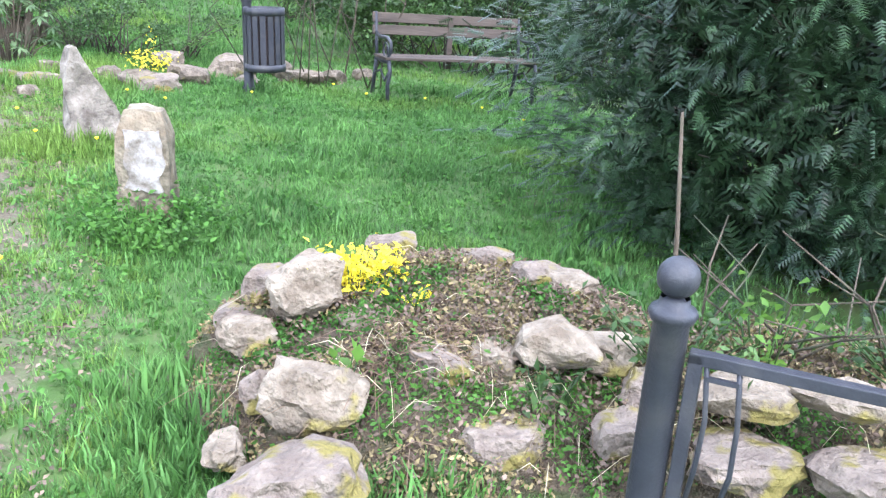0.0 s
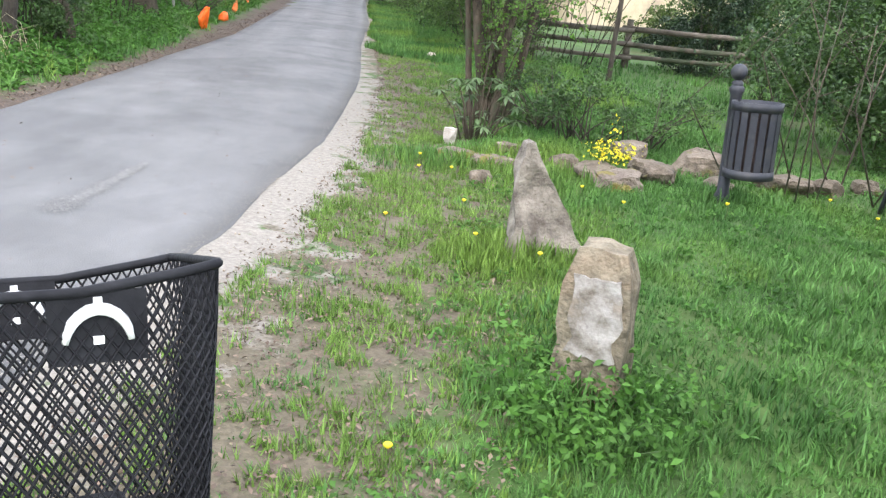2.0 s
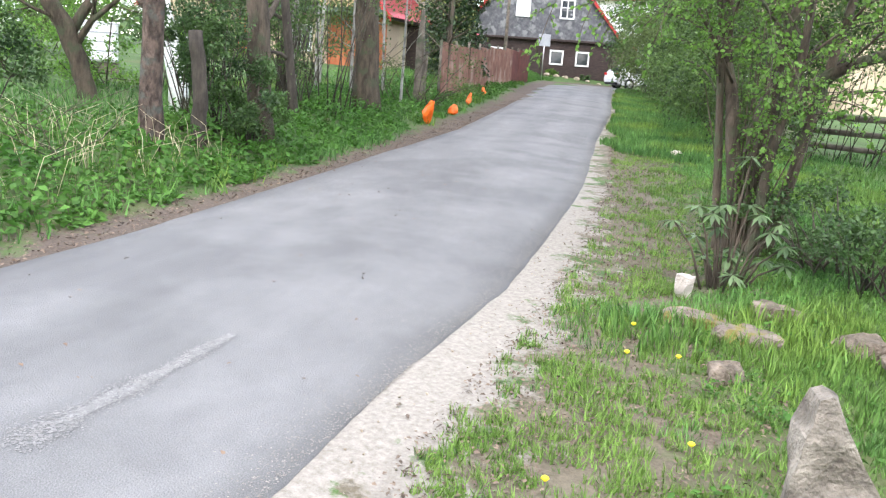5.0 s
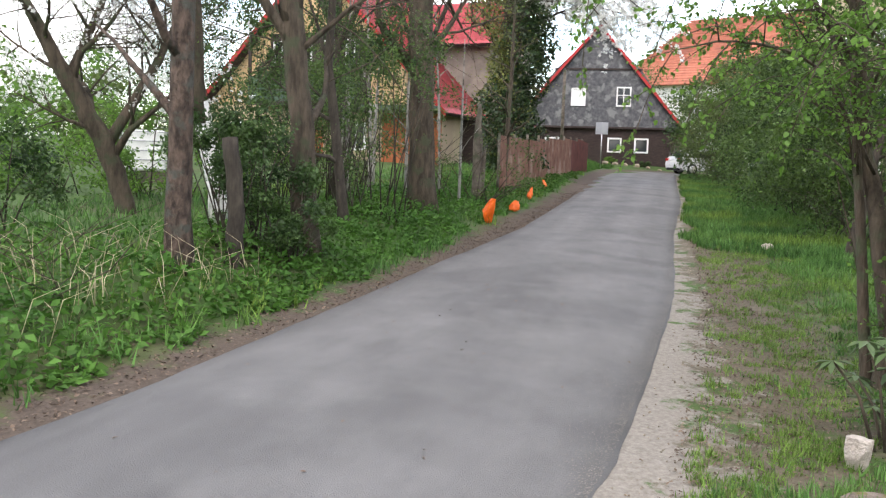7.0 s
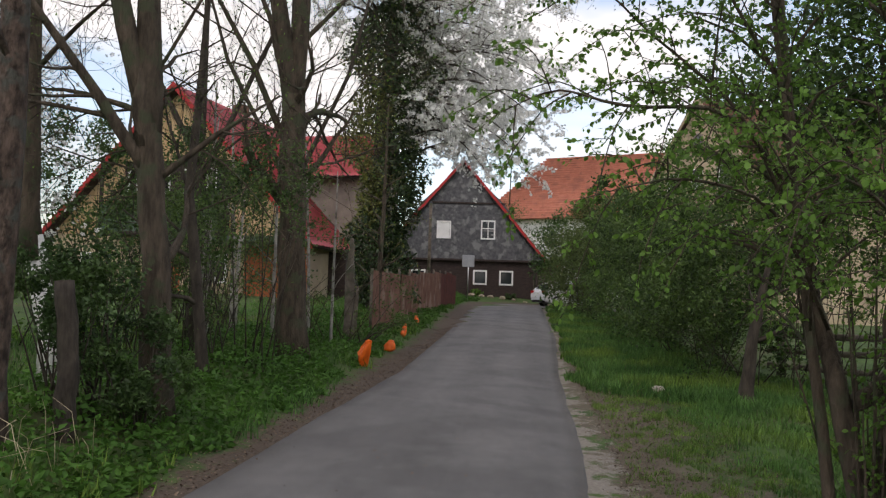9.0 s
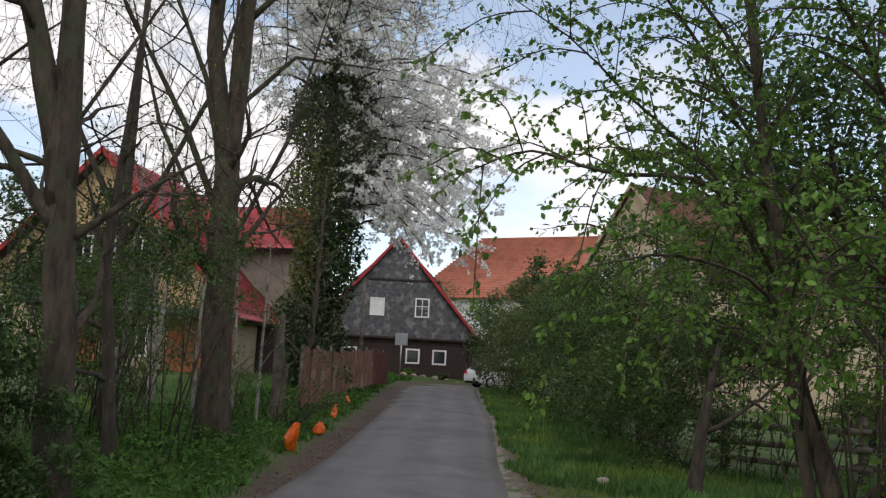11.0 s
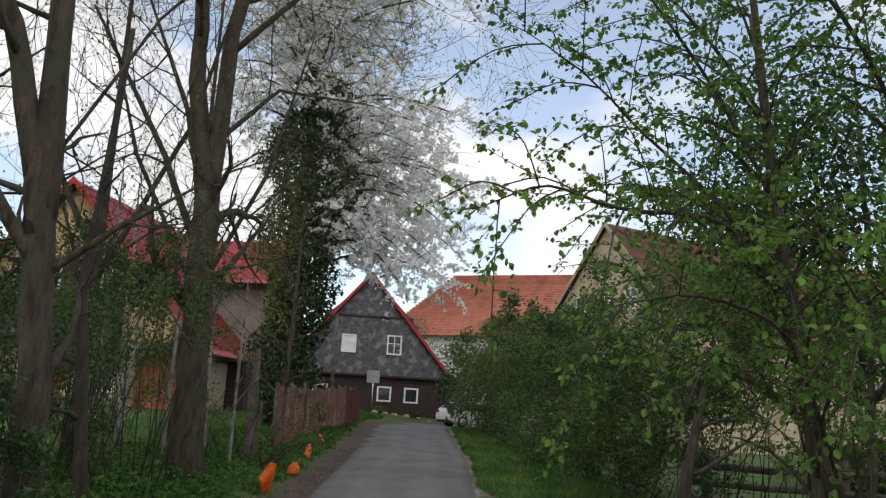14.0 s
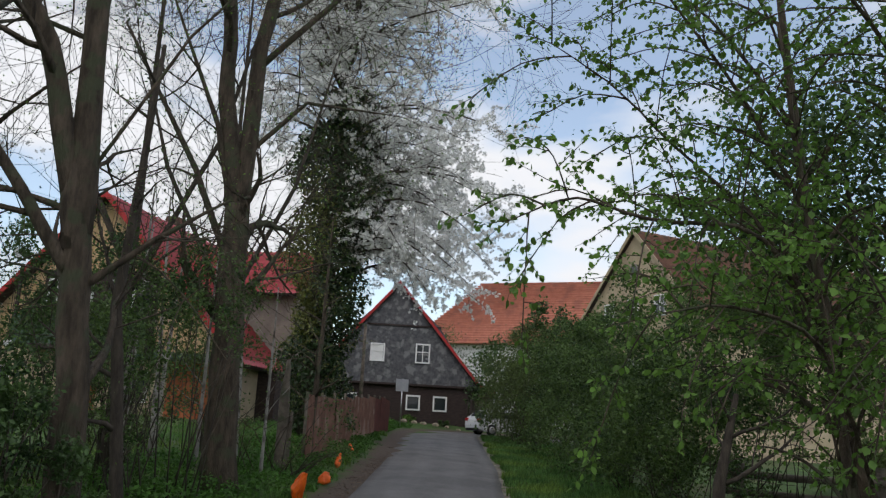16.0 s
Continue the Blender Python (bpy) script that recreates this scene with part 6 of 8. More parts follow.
    for k in range(1000):
        x, y = rs.uniform(-0.75, 1.7), rs.uniform(-0.75, 0.6)
        z = top(x, y + 3.0)
        if z < 0.05:
            continue
        w, ln = rs.uniform(0, 6.28), rs.uniform(0.08, 0.28)
        p = Vector((x, y, z + 0.01))
        e = p + Vector((math.cos(w) * ln, math.sin(w) * ln - 0.05, rs.uniform(-0.08, 0.05)))
        lines.append(([p, p.lerp(e, 0.5) + Vector((0, 0, rs.uniform(0.02, 0.07))), e], [0.0016, 0.0013, 0.0008]))
    for k in range(420):
        x, y = rs.normal(-0.1, 0.17), rs.normal(-0.38, 0.12)
        z = top(x, y + 3.0)
        if z > 0.03:
            w, ln = rs.uniform(0, 6.28), rs.uniform(0.05, 0.2)
            p = Vector((x, y, z + rs.uniform(0.01, 0.06)))
            e = p + Vector((math.cos(w) * ln, math.sin(w) * ln, rs.uniform(-0.1, 0.02)))
            lines.append(([p, p.lerp(e, 0.5) + Vector((0, 0, 0.03)), e], [0.002, 0.0016, 0.001]))
    tagged(tubes("stem_litter", lines[::2], M_DEADSTEM, ob, "dead brown stems", sides=3), kind="stuff")
    tagged(tubes("straw_litter", lines[1::3], M_STRAW, ob, "dry straw-coloured stems", sides=3), kind="stuff")
    n = 62000
    P = np.stack([rs.uniform(-0.95, 2.6, n), rs.uniform(-0.85, 0.95, n)], axis=1)
    zz = np.array([top(x, y + 3.0) for x, y in P])
    dens = np.array([noise.noise(Vector((x * 2.2, y * 2.2, 7))) for x, y in P])
    ok = (zz > 0.02) & (dens > -0.5)
    P, zz = P[ok], zz[ok]
    c = np.stack([P[:, 0], P[:, 1], zz + rs.uniform(0.0, 0.05, len(zz))], axis=1)
    g = (noise2(P, 3.0, 12) > 0.1) | (rs.uniform(size=len(P)) < 0.15)
    tagged(scatter("herb_cover", LEAF_V, LEAF_F, c[g] + np.array([0, 0, 0.012]), frames_for(rs, int(g.sum()), (0, 0, 0.6), 0.8), rs.uniform(0.01, 0.03, int(g.sum())), M_ELDER, ob, "small creeping green herbs"), kind="stuff")
    tagged(scatter("moss_cover", LEAF_V, LEAF_F, c[~g] + np.array([0, 0, 0.006]), frames_for(rs, int((~g).sum()), (0, 0, 0.6), 0.8), rs.uniform(0.01, 0.03, int((~g).sum())), M_STRAWMOSS, ob, "dull ochre moss and litter"), kind="stuff")
    c2 = c[rs.uniform(size=len(c)) < 0.3] + rs.normal(size=3) * 0.02
    tagged(scatter("withered_leaves", LEAF_V, LEAF_F, c2, frames_for(rs, len(c2), (0, 0, 0.4), 0.8), rs.uniform(0.012, 0.03, len(c2)), M_DEADLEAF, ob, "withered brown leaves"), kind="stuff")


stone_bank()


def leafy_plant(name, seed, p, n, spread, h, size, material, label, stalks=8, category="plant", peak=0.0):
    rs = np.random.RandomState(seed)
    ob = empty(name, Matrix.Translation(p), label=label, category=category)
    lines, T = [], []
    for k in range(stalks):
        w, r = rs.uniform(0, 6.28), spread * math.sqrt(rs.uniform(0, 1))
        hh = h * rs.uniform(0.55, 1.0) + (peak if k < 2 else 0)
        e = Vector((math.cos(w) * r * (0.2 if k < 2 and peak else 1), math.sin(w) * r * (0.2 if k < 2 and peak else 1), hh))
        s = e * 0.45
        s.z = 0 - 0.03
        lines.append(([s, s.lerp(e, 0.5), e], [0.004, 0.003, 0.002]))
        for f in np.linspace(0.35, 1.0, 5):
            T.append((s.lerp(e, float(f)), 0))
    tubes("stalk_cluster", lines, M_LEAF_DARK, ob, sides=4)
    leaf_cloud("foliage", rs, T, max(1, n // len(T)), spread * 0.14, size, material, ob)
    return ob


leafy_plant("yellow_stonecrop", 401, (-0.33, 3.08, 0.33), 1000, 0.19, 0.15, 0.03, M_YELLOW, "bright yellow-leaved plant growing on the stone bank", 24)
leafy_plant("yellow_stonecrop", 402, (-0.12, 3.0, 0.33), 60, 0.09, 0.06, 0.03, M_YELLOW, "small yellow-leaved sprigs on the stone bank", 8)
leafy_plant("broad_leaf_seedling", 403, (-0.29, 2.5, 0.2), 20, 0.07, 0.13, 0.075, M_LEAF, "young plant with broad pale green leaves", 4)
leafy_plant("columbine", 404, (0.36, 2.5, 0.2), 70, 0.11, 0.12, 0.05, M_LEAF_DARK, "blue-green lobed plant between the stones", 10)
leafy_plant("young_shrub", 405, (1.15, 2.75, 0.3), 60, 0.3, 0.25, 0.06, M_LEAF, "young shoots with large fresh leaves", 10)
leafy_plant("broad_weeds", 412, at(-1.62, 4.33, -0.02), 1100, 0.46, 0.2, 0.042, M_ELDER, "broad-leaved weeds at the foot of the milestone", 26)
leafy_plant("ground_herbs", 406, (0.85, 2.75, 0.3), 260, 0.35, 0.14, 0.04, M_LEAF_DARK, "green herbs growing under the yew", 22)
leafy_plant("ground_herbs", 407, (1.7, 2.7, 0.3), 260, 0.4, 0.14, 0.04, M_LEAF_DARK, "green herbs growing under the yew", 22)


def bare_shoots(seed, p, n, h, spread, label, r=0.006):
    rs = np.random.RandomState(seed)
    ob = empty("bare_shoots", Matrix.Translation(p), label=label, category="bush")
    for k in range(n):
        w = rs.uniform(0, 6.28)
        hh = h * rs.uniform(0.6, 1.0)
        a = Vector((math.cos(w) * spread * 0.3, math.sin(w) * spread * 0.3, -0.05))
        b = a + Vector((rs.uniform(-0.5, 0.5) * spread, rs.uniform(-0.5, 0.5) * spread, hh * 0.55))
        c = b + Vector((rs.uniform(-0.6, 0.6) * spread, rs.uniform(-0.6, 0.6) * spread, hh * 0.45))
        tubes("shoot", [([a, b, c], [r, r * 0.75, r * 0.4])], M_BARK, ob, sides=5)
        if k % 2:
            d = b + Vector((rs.uniform(-0.4, 0.4), rs.uniform(-0.4, 0.4), 0.18)) * spread
            tubes("shoot", [([b, d], [r * 0.6, r * 0.3])], M_BARK, ob, sides=5)


bare_shoots(501, (1.15, 2.95, 0.3), 8, 0.5, 0.6, "bare grey-brown shoots sprouting from the bank")
bare_shoots(502, (1.75, 2.8, 0.3), 8, 0.6, 0.6, "bare grey-brown shoots sprouting from the bank")
bare_shoots(503, at(-1.85, 9.7), 7, 2.6, 1.3, "tall bare brown shoots behind the litter bin", 0.008)
bare_shoots(504, at(-1.1, 10.3), 6, 2.2, 1.0, "tall bare brown shoots beside the bench", 0.01)
bare_shoots(505, at(-10.6, 6.4), 16, 0.9, 1.4, "tangle of dry pale stems on the verge", 0.006)
bare_shoots(506, at(-17.6, 17.0), 16, 1.9, 1.6, "thicket of dry brown stems by the fence", 0.01)
stk = tubes("stick", [([(0.9, 3.08, 0.2), (0.87, 3.08, 0.6), (0.82, 3.09, 1.08)], [0.011, 0.009, 0.006])], M_BARK, sides=7)
tagged(stk, "dry upright stick standing in the bank", "stick")


M_BED = mossy("brown_bed_stone", (0.1, 0.078, 0.056), (0.25, 0.2, 0.155), (0.13, 0.12, 0.04), 0.58)


def bed_stones():
    data = [(-4.6, 8.8, 0.5, 0.18, 1), (-3.95, 7.95, 0.28, 0.2, 0), (-3.2, 8.75, 0.52, 0.26, 0), (-2.92, 8.55, 0.46, 0.3, 1), (-2.82, 9.2, 0.62, 0.34, 0), (-2.62, 10.2, 0.6, 0.42, 0), (-3.35, 10.1, 0.5, 0.34, 0),
            (-1.8, 10.1, 0.6, 0.28, 0), (-1.42, 10.2, 0.36, 0.28, 0), (-3.6, 8.95, 0.38, 0.24, 0), (-4.3, 9.3, 0.36, 0.18, 0), (-2.3, 9.6, 0.4, 0.22, 0), (-4.15, 8.65, 0.45, 0.17, 1), (-1.1, 10.7, 0.4, 0.25, 0), (-2.2, 10.6, 0.5, 0.3, 0)]
    for k, (x, y, w, h, ms) in enumerate(data):
        s = part("bed_stone", rock_mesh("stone", 700 + k, w, w * 0.75, h * 0.68 + 0.06, None, 9, 3, 0.07), M_ROCK_MOSS if ms else M_BED)
        s.location = at(x, y, -0.09)
        s.rotation_euler = (0, 0, k * 1.3)
        tagged(s, "mossy field stone edging the garden bed" if ms else "rough pale brown field stone edging the garden bed", "stone", "stones of the garden bed")
    s = part("marker_stone", rock_mesh("stone", 790, 0.16, 0.14, 0.24, None, 6, 3), M_STONE_PALE)
    s.location = at(-5.03, 9.3, -0.04)
    tagged(s, "small pale stone at the lane's edge", "stone")
    s = part("marker_stone", rock_mesh("stone", 791, 0.22, 0.18, 0.16, None, 6, 3), M_STONE_PALE)
    s.location = at(-11.0, 18.8, -0.04)
    tagged(s, "small white stone in the grass", "stone")


bed_stones()
leafy_plant("yellow_loosestrife", 411, at(-3.15, 8.95, 0.16), 300, 0.3, 0.16, 0.04, M_YELLOW, "bright yellow-leaved plant among the bed stones", 22, peak=0.24)


def rhododendron():
    rs = np.random.RandomState(15)
    ob = empty("rhododendron", Matrix.Translation(at(-5.0, 9.75)), label="young rhododendron with long drooping grey-green leaves", category="bush")
    P, R = [], []
    for k in range(20):
        a = Vector((rs.uniform(-0.4, 0.4), rs.uniform(-0.3, 0.3), rs.uniform(0.2, 0.7)))
        if k == 0:
            a = Vector((0.1, 0.05, 1.05))
        tubes("stem", [([(a.x * 0.3, a.y * 0.3, -0.05), a * 0.6, a], [0.012, 0.009, 0.006])], M_BARK, ob, sides=5)
        for j in range(10):
            w = j * 0.628 + rs.uniform(-0.2, 0.2)
            d = Vector((math.cos(w), math.sin(w), rs.uniform(-0.9, 0.1))).normalized()
            x = d.cross(Vector((0, 0, 1))).normalized()
            P.append(tuple(a))
            R.append(np.array(Matrix((x, d, x.cross(d))).transposed()))
    scatter("foliage", [(0, 0, 0), (0.16, 0.5, 0.04), (0, 1, -0.1), (-0.16, 0.5, 0.04)], LEAF_F, np.array(P), np.array(R), rs.uniform(0.11, 0.16, len(P)), mat("rhododendron_leaf", (0.07, 0.12, 0.05), (0.13, 0.19, 0.08), 3, 0.4, 0, 0, 30, island=0.25, trans=0.2), ob)


rhododendron()


def milestone():
    ob = empty("milestone", at_pose(-1.66, 4.6, 8), label="old carved milestone with flaking whitewash on its face", category="milestone")
    bm = bmesh.new()
    box(bm, -0.135, 0.135, -0.1, 0.14, -0.15, 0.64)
    bmesh.ops.subdivide_edges(bm, edges=bm.edges[:], cuts=9, use_grid_fill=True)
    for v in bm.verts:
        if v.co.z > 0.5:
            k = (v.co.z - 0.5) / 0.14
            v.co.x *= 1 - 0.3 * k
            v.co.y *= 1 - 0.28 * k
            v.co.z -= abs(v.co.x) * 0.1 * k
        v.co.x *= 1.0 + (0.5 - v.co.z) * 0.1
        o = Vector((v.co.x * 6, v.co.y * 6, v.co.z * 6 + 3))
        v.co += v.co.normalized() * noise.noise(o) * 0.026 + Vector((noise.noise(o * 3), noise.noise(o * 3 + Vector((9, 0, 0))), noise.noise(o * 2))) * 0.012
    part("body", bm, M_MILE, ob)
    bm = bmesh.new()
    box(bm, -0.098, 0.106, -0.112, -0.09, 0.2, 0.53)
    bmesh.ops.subdivide_edges(bm, edges=bm.edges[:], cuts=8, use_grid_fill=True)
    for v in bm.verts:
        o = Vector((v.co.x * 14, 5, v.co.z * 14))
        v.co.y += noise.noise(o) * 0.008
        if v.co.z < 0.22:
            v.co.z += noise.noise(o * 1.5) * 0.03
        v.co.x = v.co.x * (1 + 0.06 * (0.5 - v.co.z)) * (0.93 + 0.3 * noise.noise(Vector((3, v.co.x * 4, v.co.z * 13))))
        if v.co.z > 0.47:
            v.co.z -= 0.05 * abs(noise.noise(Vector((v.co.x * 22, 1, 2))))
    part("inscription_field", bm, M_MILEFACE, ob, "flaking white inscription field")


def at_pose(x, y, rz):
    return pose(x, y, land1(x, y), 0, 0, rz)


milestone()


def cone_stone():
    bm = bmesh.new()
    bmesh.ops.create_cube(bm, size=1.0)
    bmesh.ops.subdivide_edges(bm, edges=bm.edges[:], cuts=11, use_grid_fill=True)
    for v in bm.verts:
        f = v.co.z + 0.5
        k = 1 - f
        w = 0.03 + 0.26 * k
        cx = -0.13 * f + 0.095 * k
        v.co = Vector((cx + v.co.x * 2 * w, v.co.y * (0.09 + 0.26 * k), -0.12 + f * 0.83))
        if f > 0.85:
            v.co.z -= abs(v.co.x - cx) * 0.5
        o = Vector((v.co.x * 5 + 7, v.co.y * 5, v.co.z * 5))
        v.co += Vector((noise.noise(o), noise.noise(o + Vector((5, 0, 0))), 0)) * 0.05 + Vector((noise.noise(o * 3), noise.noise(o * 3 + Vector((0, 5, 0))), 0)) * 0.012
    ob = part("pointed_stone", bm, M_CONE)
    ob.matrix_world = at_pose(-2.66, 6.28, 32)
    tagged(ob, "pointed grey-brown standing stone in the grass", "standing stone")


cone_stone()


# ---- litter bin, bench and gate ----
def litter_bin():
    x, y = -2.09, 8.82
    ob = empty("litter_bin", pose(x, y, land1(x, y), 0, 0, 30) @ pose(0, 0, 0, 0, -2, 0), label="black slatted metal litter bin on a post with a ball top", category="litter bin")
    lathe("post", [(0.055, -0.1), (0.07, 0.0), (0.07, 0.06), (0.05, 0.1), (0.045, 0.9), (0.06, 0.93), (0.06, 0.96), (0.045, 0.98)], M_IRON, ob, "", 18)
    lathe("ball_top", [(0.04, 0.97), (0.05, 1.0), (0.03, 1.02)] + [(0.068 * math.sin(a), 1.085 - 0.068 * math.cos(a)) for a in np.linspace(0.4, math.pi, 10)], M_IRON, ob, "", 18)
    cx, cy, R = 0.115, -0.2, 0.19
    for z, h in ((0.26, 0.07), (0.8, 0.07)):
        lathe("ring", [(R, z), (R + 0.012, z), (R + 0.012, z + h), (R, z + h), (R, z)], M_IRON, ob, "", 28, Matrix.Translation((cx, cy, 0)), smooth=False)
    lathe("floor_plate", [(0.0, 0.275), (R, 0.275), (R, 0.29), (0, 0.29)], M_IRON, ob, "", 28, Matrix.Translation((cx, cy, 0)), smooth=False)
    lathe("liner", [(R - 0.04, 0.3), (R - 0.04, 0.82)], M_LOG, ob, "dark liner", 24, Matrix.Translation((cx, cy, 0)))
    for k in range(16):
        w = 2 * math.pi * k / 16
        m = Matrix.Translation((cx, cy, 0)) @ Matrix.Rotation(w, 4, "Z")
        box_part("slat", R - 0.004, R + 0.004, -0.027, 0.027, 0.3, 0.82, M_IRON, ob, m=m)
    box_part("bracket", 0.0, 0.04, -0.06, 0.0, 0.5, 0.56, M_IRON, ob)
    box_part("bracket", 0.0, 0.04, -0.06, 0.0, 0.76, 0.82, M_IRON, ob)


litter_bin()


def bench():
    ob = empty("park_bench", pose(-0.7, 9.25, land1(-0.6, 9.4) + 0.02, 0, 0, 23), label="park bench with weathered wooden planks and scrolled iron ends", category="bench")
    for x in (0.0, 1.75):
        e = tubes("end_frame", [
            ([(x, 0.0, -0.05), (x, 0.05, 0.16), (x, -0.02, 0.3), (x, 0.04, 0.42)], 0.022),
            ([(x, 0.6, -0.05), (x, 0.52, 0.2), (x, 0.47, 0.42)], 0.022),
            ([(x, 0.02, 0.41), (x, 0.25, 0.4), (x, 0.47, 0.42)], 0.022),
            ([(x, 0.46, 0.4), (x, 0.5, 0.6), (x, 0.56, 0.9)], 0.02),
            ([(x, 0.52, 0.68), (x, 0.35, 0.65), (x, 0.12, 0.66), (x, 0.0, 0.62), (x, -0.01, 0.53), (x, 0.05, 0.47), (x, 0.04, 0.42)], 0.019),
            ([(x, 0.16, 0.43)] + [(x, 0.16 + 0.075 * math.sin(a), 0.53 - 0.075 * math.cos(a)) for a in np.linspace(0.6, 5.4, 9)], 0.011),
            ([(x, 0.03, 0.3), (x, 0.15, 0.2), (x, 0.3, 0.3), (x, 0.5, 0.25)], 0.012),
        ], M_IRON, ob, "scrolled dark iron end", sides=8)
    for k in range(5):
        box_part("seat_plank", -0.04, 1.79, 0.015 + k * 0.092, 0.095 + k * 0.092, 0.43, 0.46, M_WOODBENCH, ob, bevel=0.006)
    for k, z in enumerate((0.54, 0.66, 0.79)):
        if k == 0:
            continue
        box_part("back_plank", -0.04, 1.79, -0.015, 0.02, 0, 0.105, M_WOODBENCH, ob, bevel=0.006, m=Matrix.Translation((0, 0.47 + (z - 0.42) * 0.19, z)) @ pose(0, 0, 0, -11, 0, 0))
    box_part("back_brace", 0.85, 0.91, 0.5, 0.53, 0.3, 0.88, M_WOODBENCH, ob)


bench()


def gate():
    x, y = 0.63, 2.16
    z = land1(x, y)
    ob = empty("iron_gate", pose(x, y, z, 0, 0, -22), label="low dark iron gate hung on a ball-topped post", category="gate")
    lathe("post", [(0.06, -0.1), (0.052, 0.0), (0.05, 0.70), (0.06, 0.71), (0.068, 0.73), (0.06, 0.745), (0.045, 0.75), (0.04, 0.775)], M_IRON, ob, "", 22)
    lathe("ball_top", [(0.03, 0.765)] + [(0.058 * math.sin(a), 0.83 - 0.058 * math.cos(a)) for a in np.linspace(0.35, math.pi, 12)], M_IRON, ob, "", 22)
    box_part("hinge_bar", 0.06, 0.1, -0.02, 0.02, 0.05, 0.63, M_IRON, ob, bevel=0.004)
    box_part("top_rail", 0.06, 1.6, -0.02, 0.02, 0.6, 0.635, M_IRON, ob, bevel=0.004)
    box_part("bottom_rail", 0.06, 1.6, -0.02, 0.02, 0.14, 0.175, M_IRON, ob, bevel=0.004)
    for k in range(3):
        a = 0.11 + k * 0.62
        for s in (0, 0.085):
            tubes("curved_bar", [([(a + s, -0.01, 0.16), (a + s * 1.1 + 0.015, -0.03, 0.3), (a + s + 0.02, -0.03, 0.45), (a + s + 0.005, -0.02, 0.57), (a + s, -0.01, 0.6)], 0.008)], M_IRON, ob, sides=6)
        box_part("bar_tie", a, a + 0.09, -0.03, -0.016, 0.565, 0.578, M_IRON, ob)


gate()


# ---- bicycle with a wire basket ----
M_BLACK = mat("black_plastic", (0.012, 0.012, 0.014), (0.022, 0.022, 0.025), 20, 0.6, 0, 0.1, 90, spec=0.12)
M_RUBBER = mat("tyre_rubber", (0.018, 0.018, 0.019), (0.03, 0.03, 0.032), 20, 0.85, 0, 0.3, 120)
M_REDFRAME = mat("dark_red_lacquer", (0.25, 0.012, 0.016), (0.32, 0.018, 0.02), 5, 0.25, 0.1, 0.02, 60)
M_CHROME = mat("bare_aluminium", (0.55, 0.55, 0.56), (0.68, 0.68, 0.69), 10, 0.3, 1.0, 0.03, 60)
M_LAMP = mat("lamp_glass", (0.75, 0.75, 0.74), (0.85, 0.85, 0.85), 10, 0.1, 0, 0.0, 60)


def torus(name, R, r, material, parent, m, n=48, k=10, label=""):
    V, F = [], []
    for i in range(n):
        a = 2 * math.pi * i / n
        for j in range(k):
            b = 2 * math.pi * j / k
            V.append(m @ Vector(((R + r * math.cos(b)) * math.cos(a), r * math.sin(b), (R + r * math.cos(b)) * math.sin(a))))
    for i in range(n):
        for j in range(k):
            F.append((i * k + j, i * k + (j + 1) % k, ((i + 1) % n) * k + (j + 1) % k, ((i + 1) % n) * k + j))
    return build(name, [tuple(v) for v in V], np.array(F), material, parent, label, True)


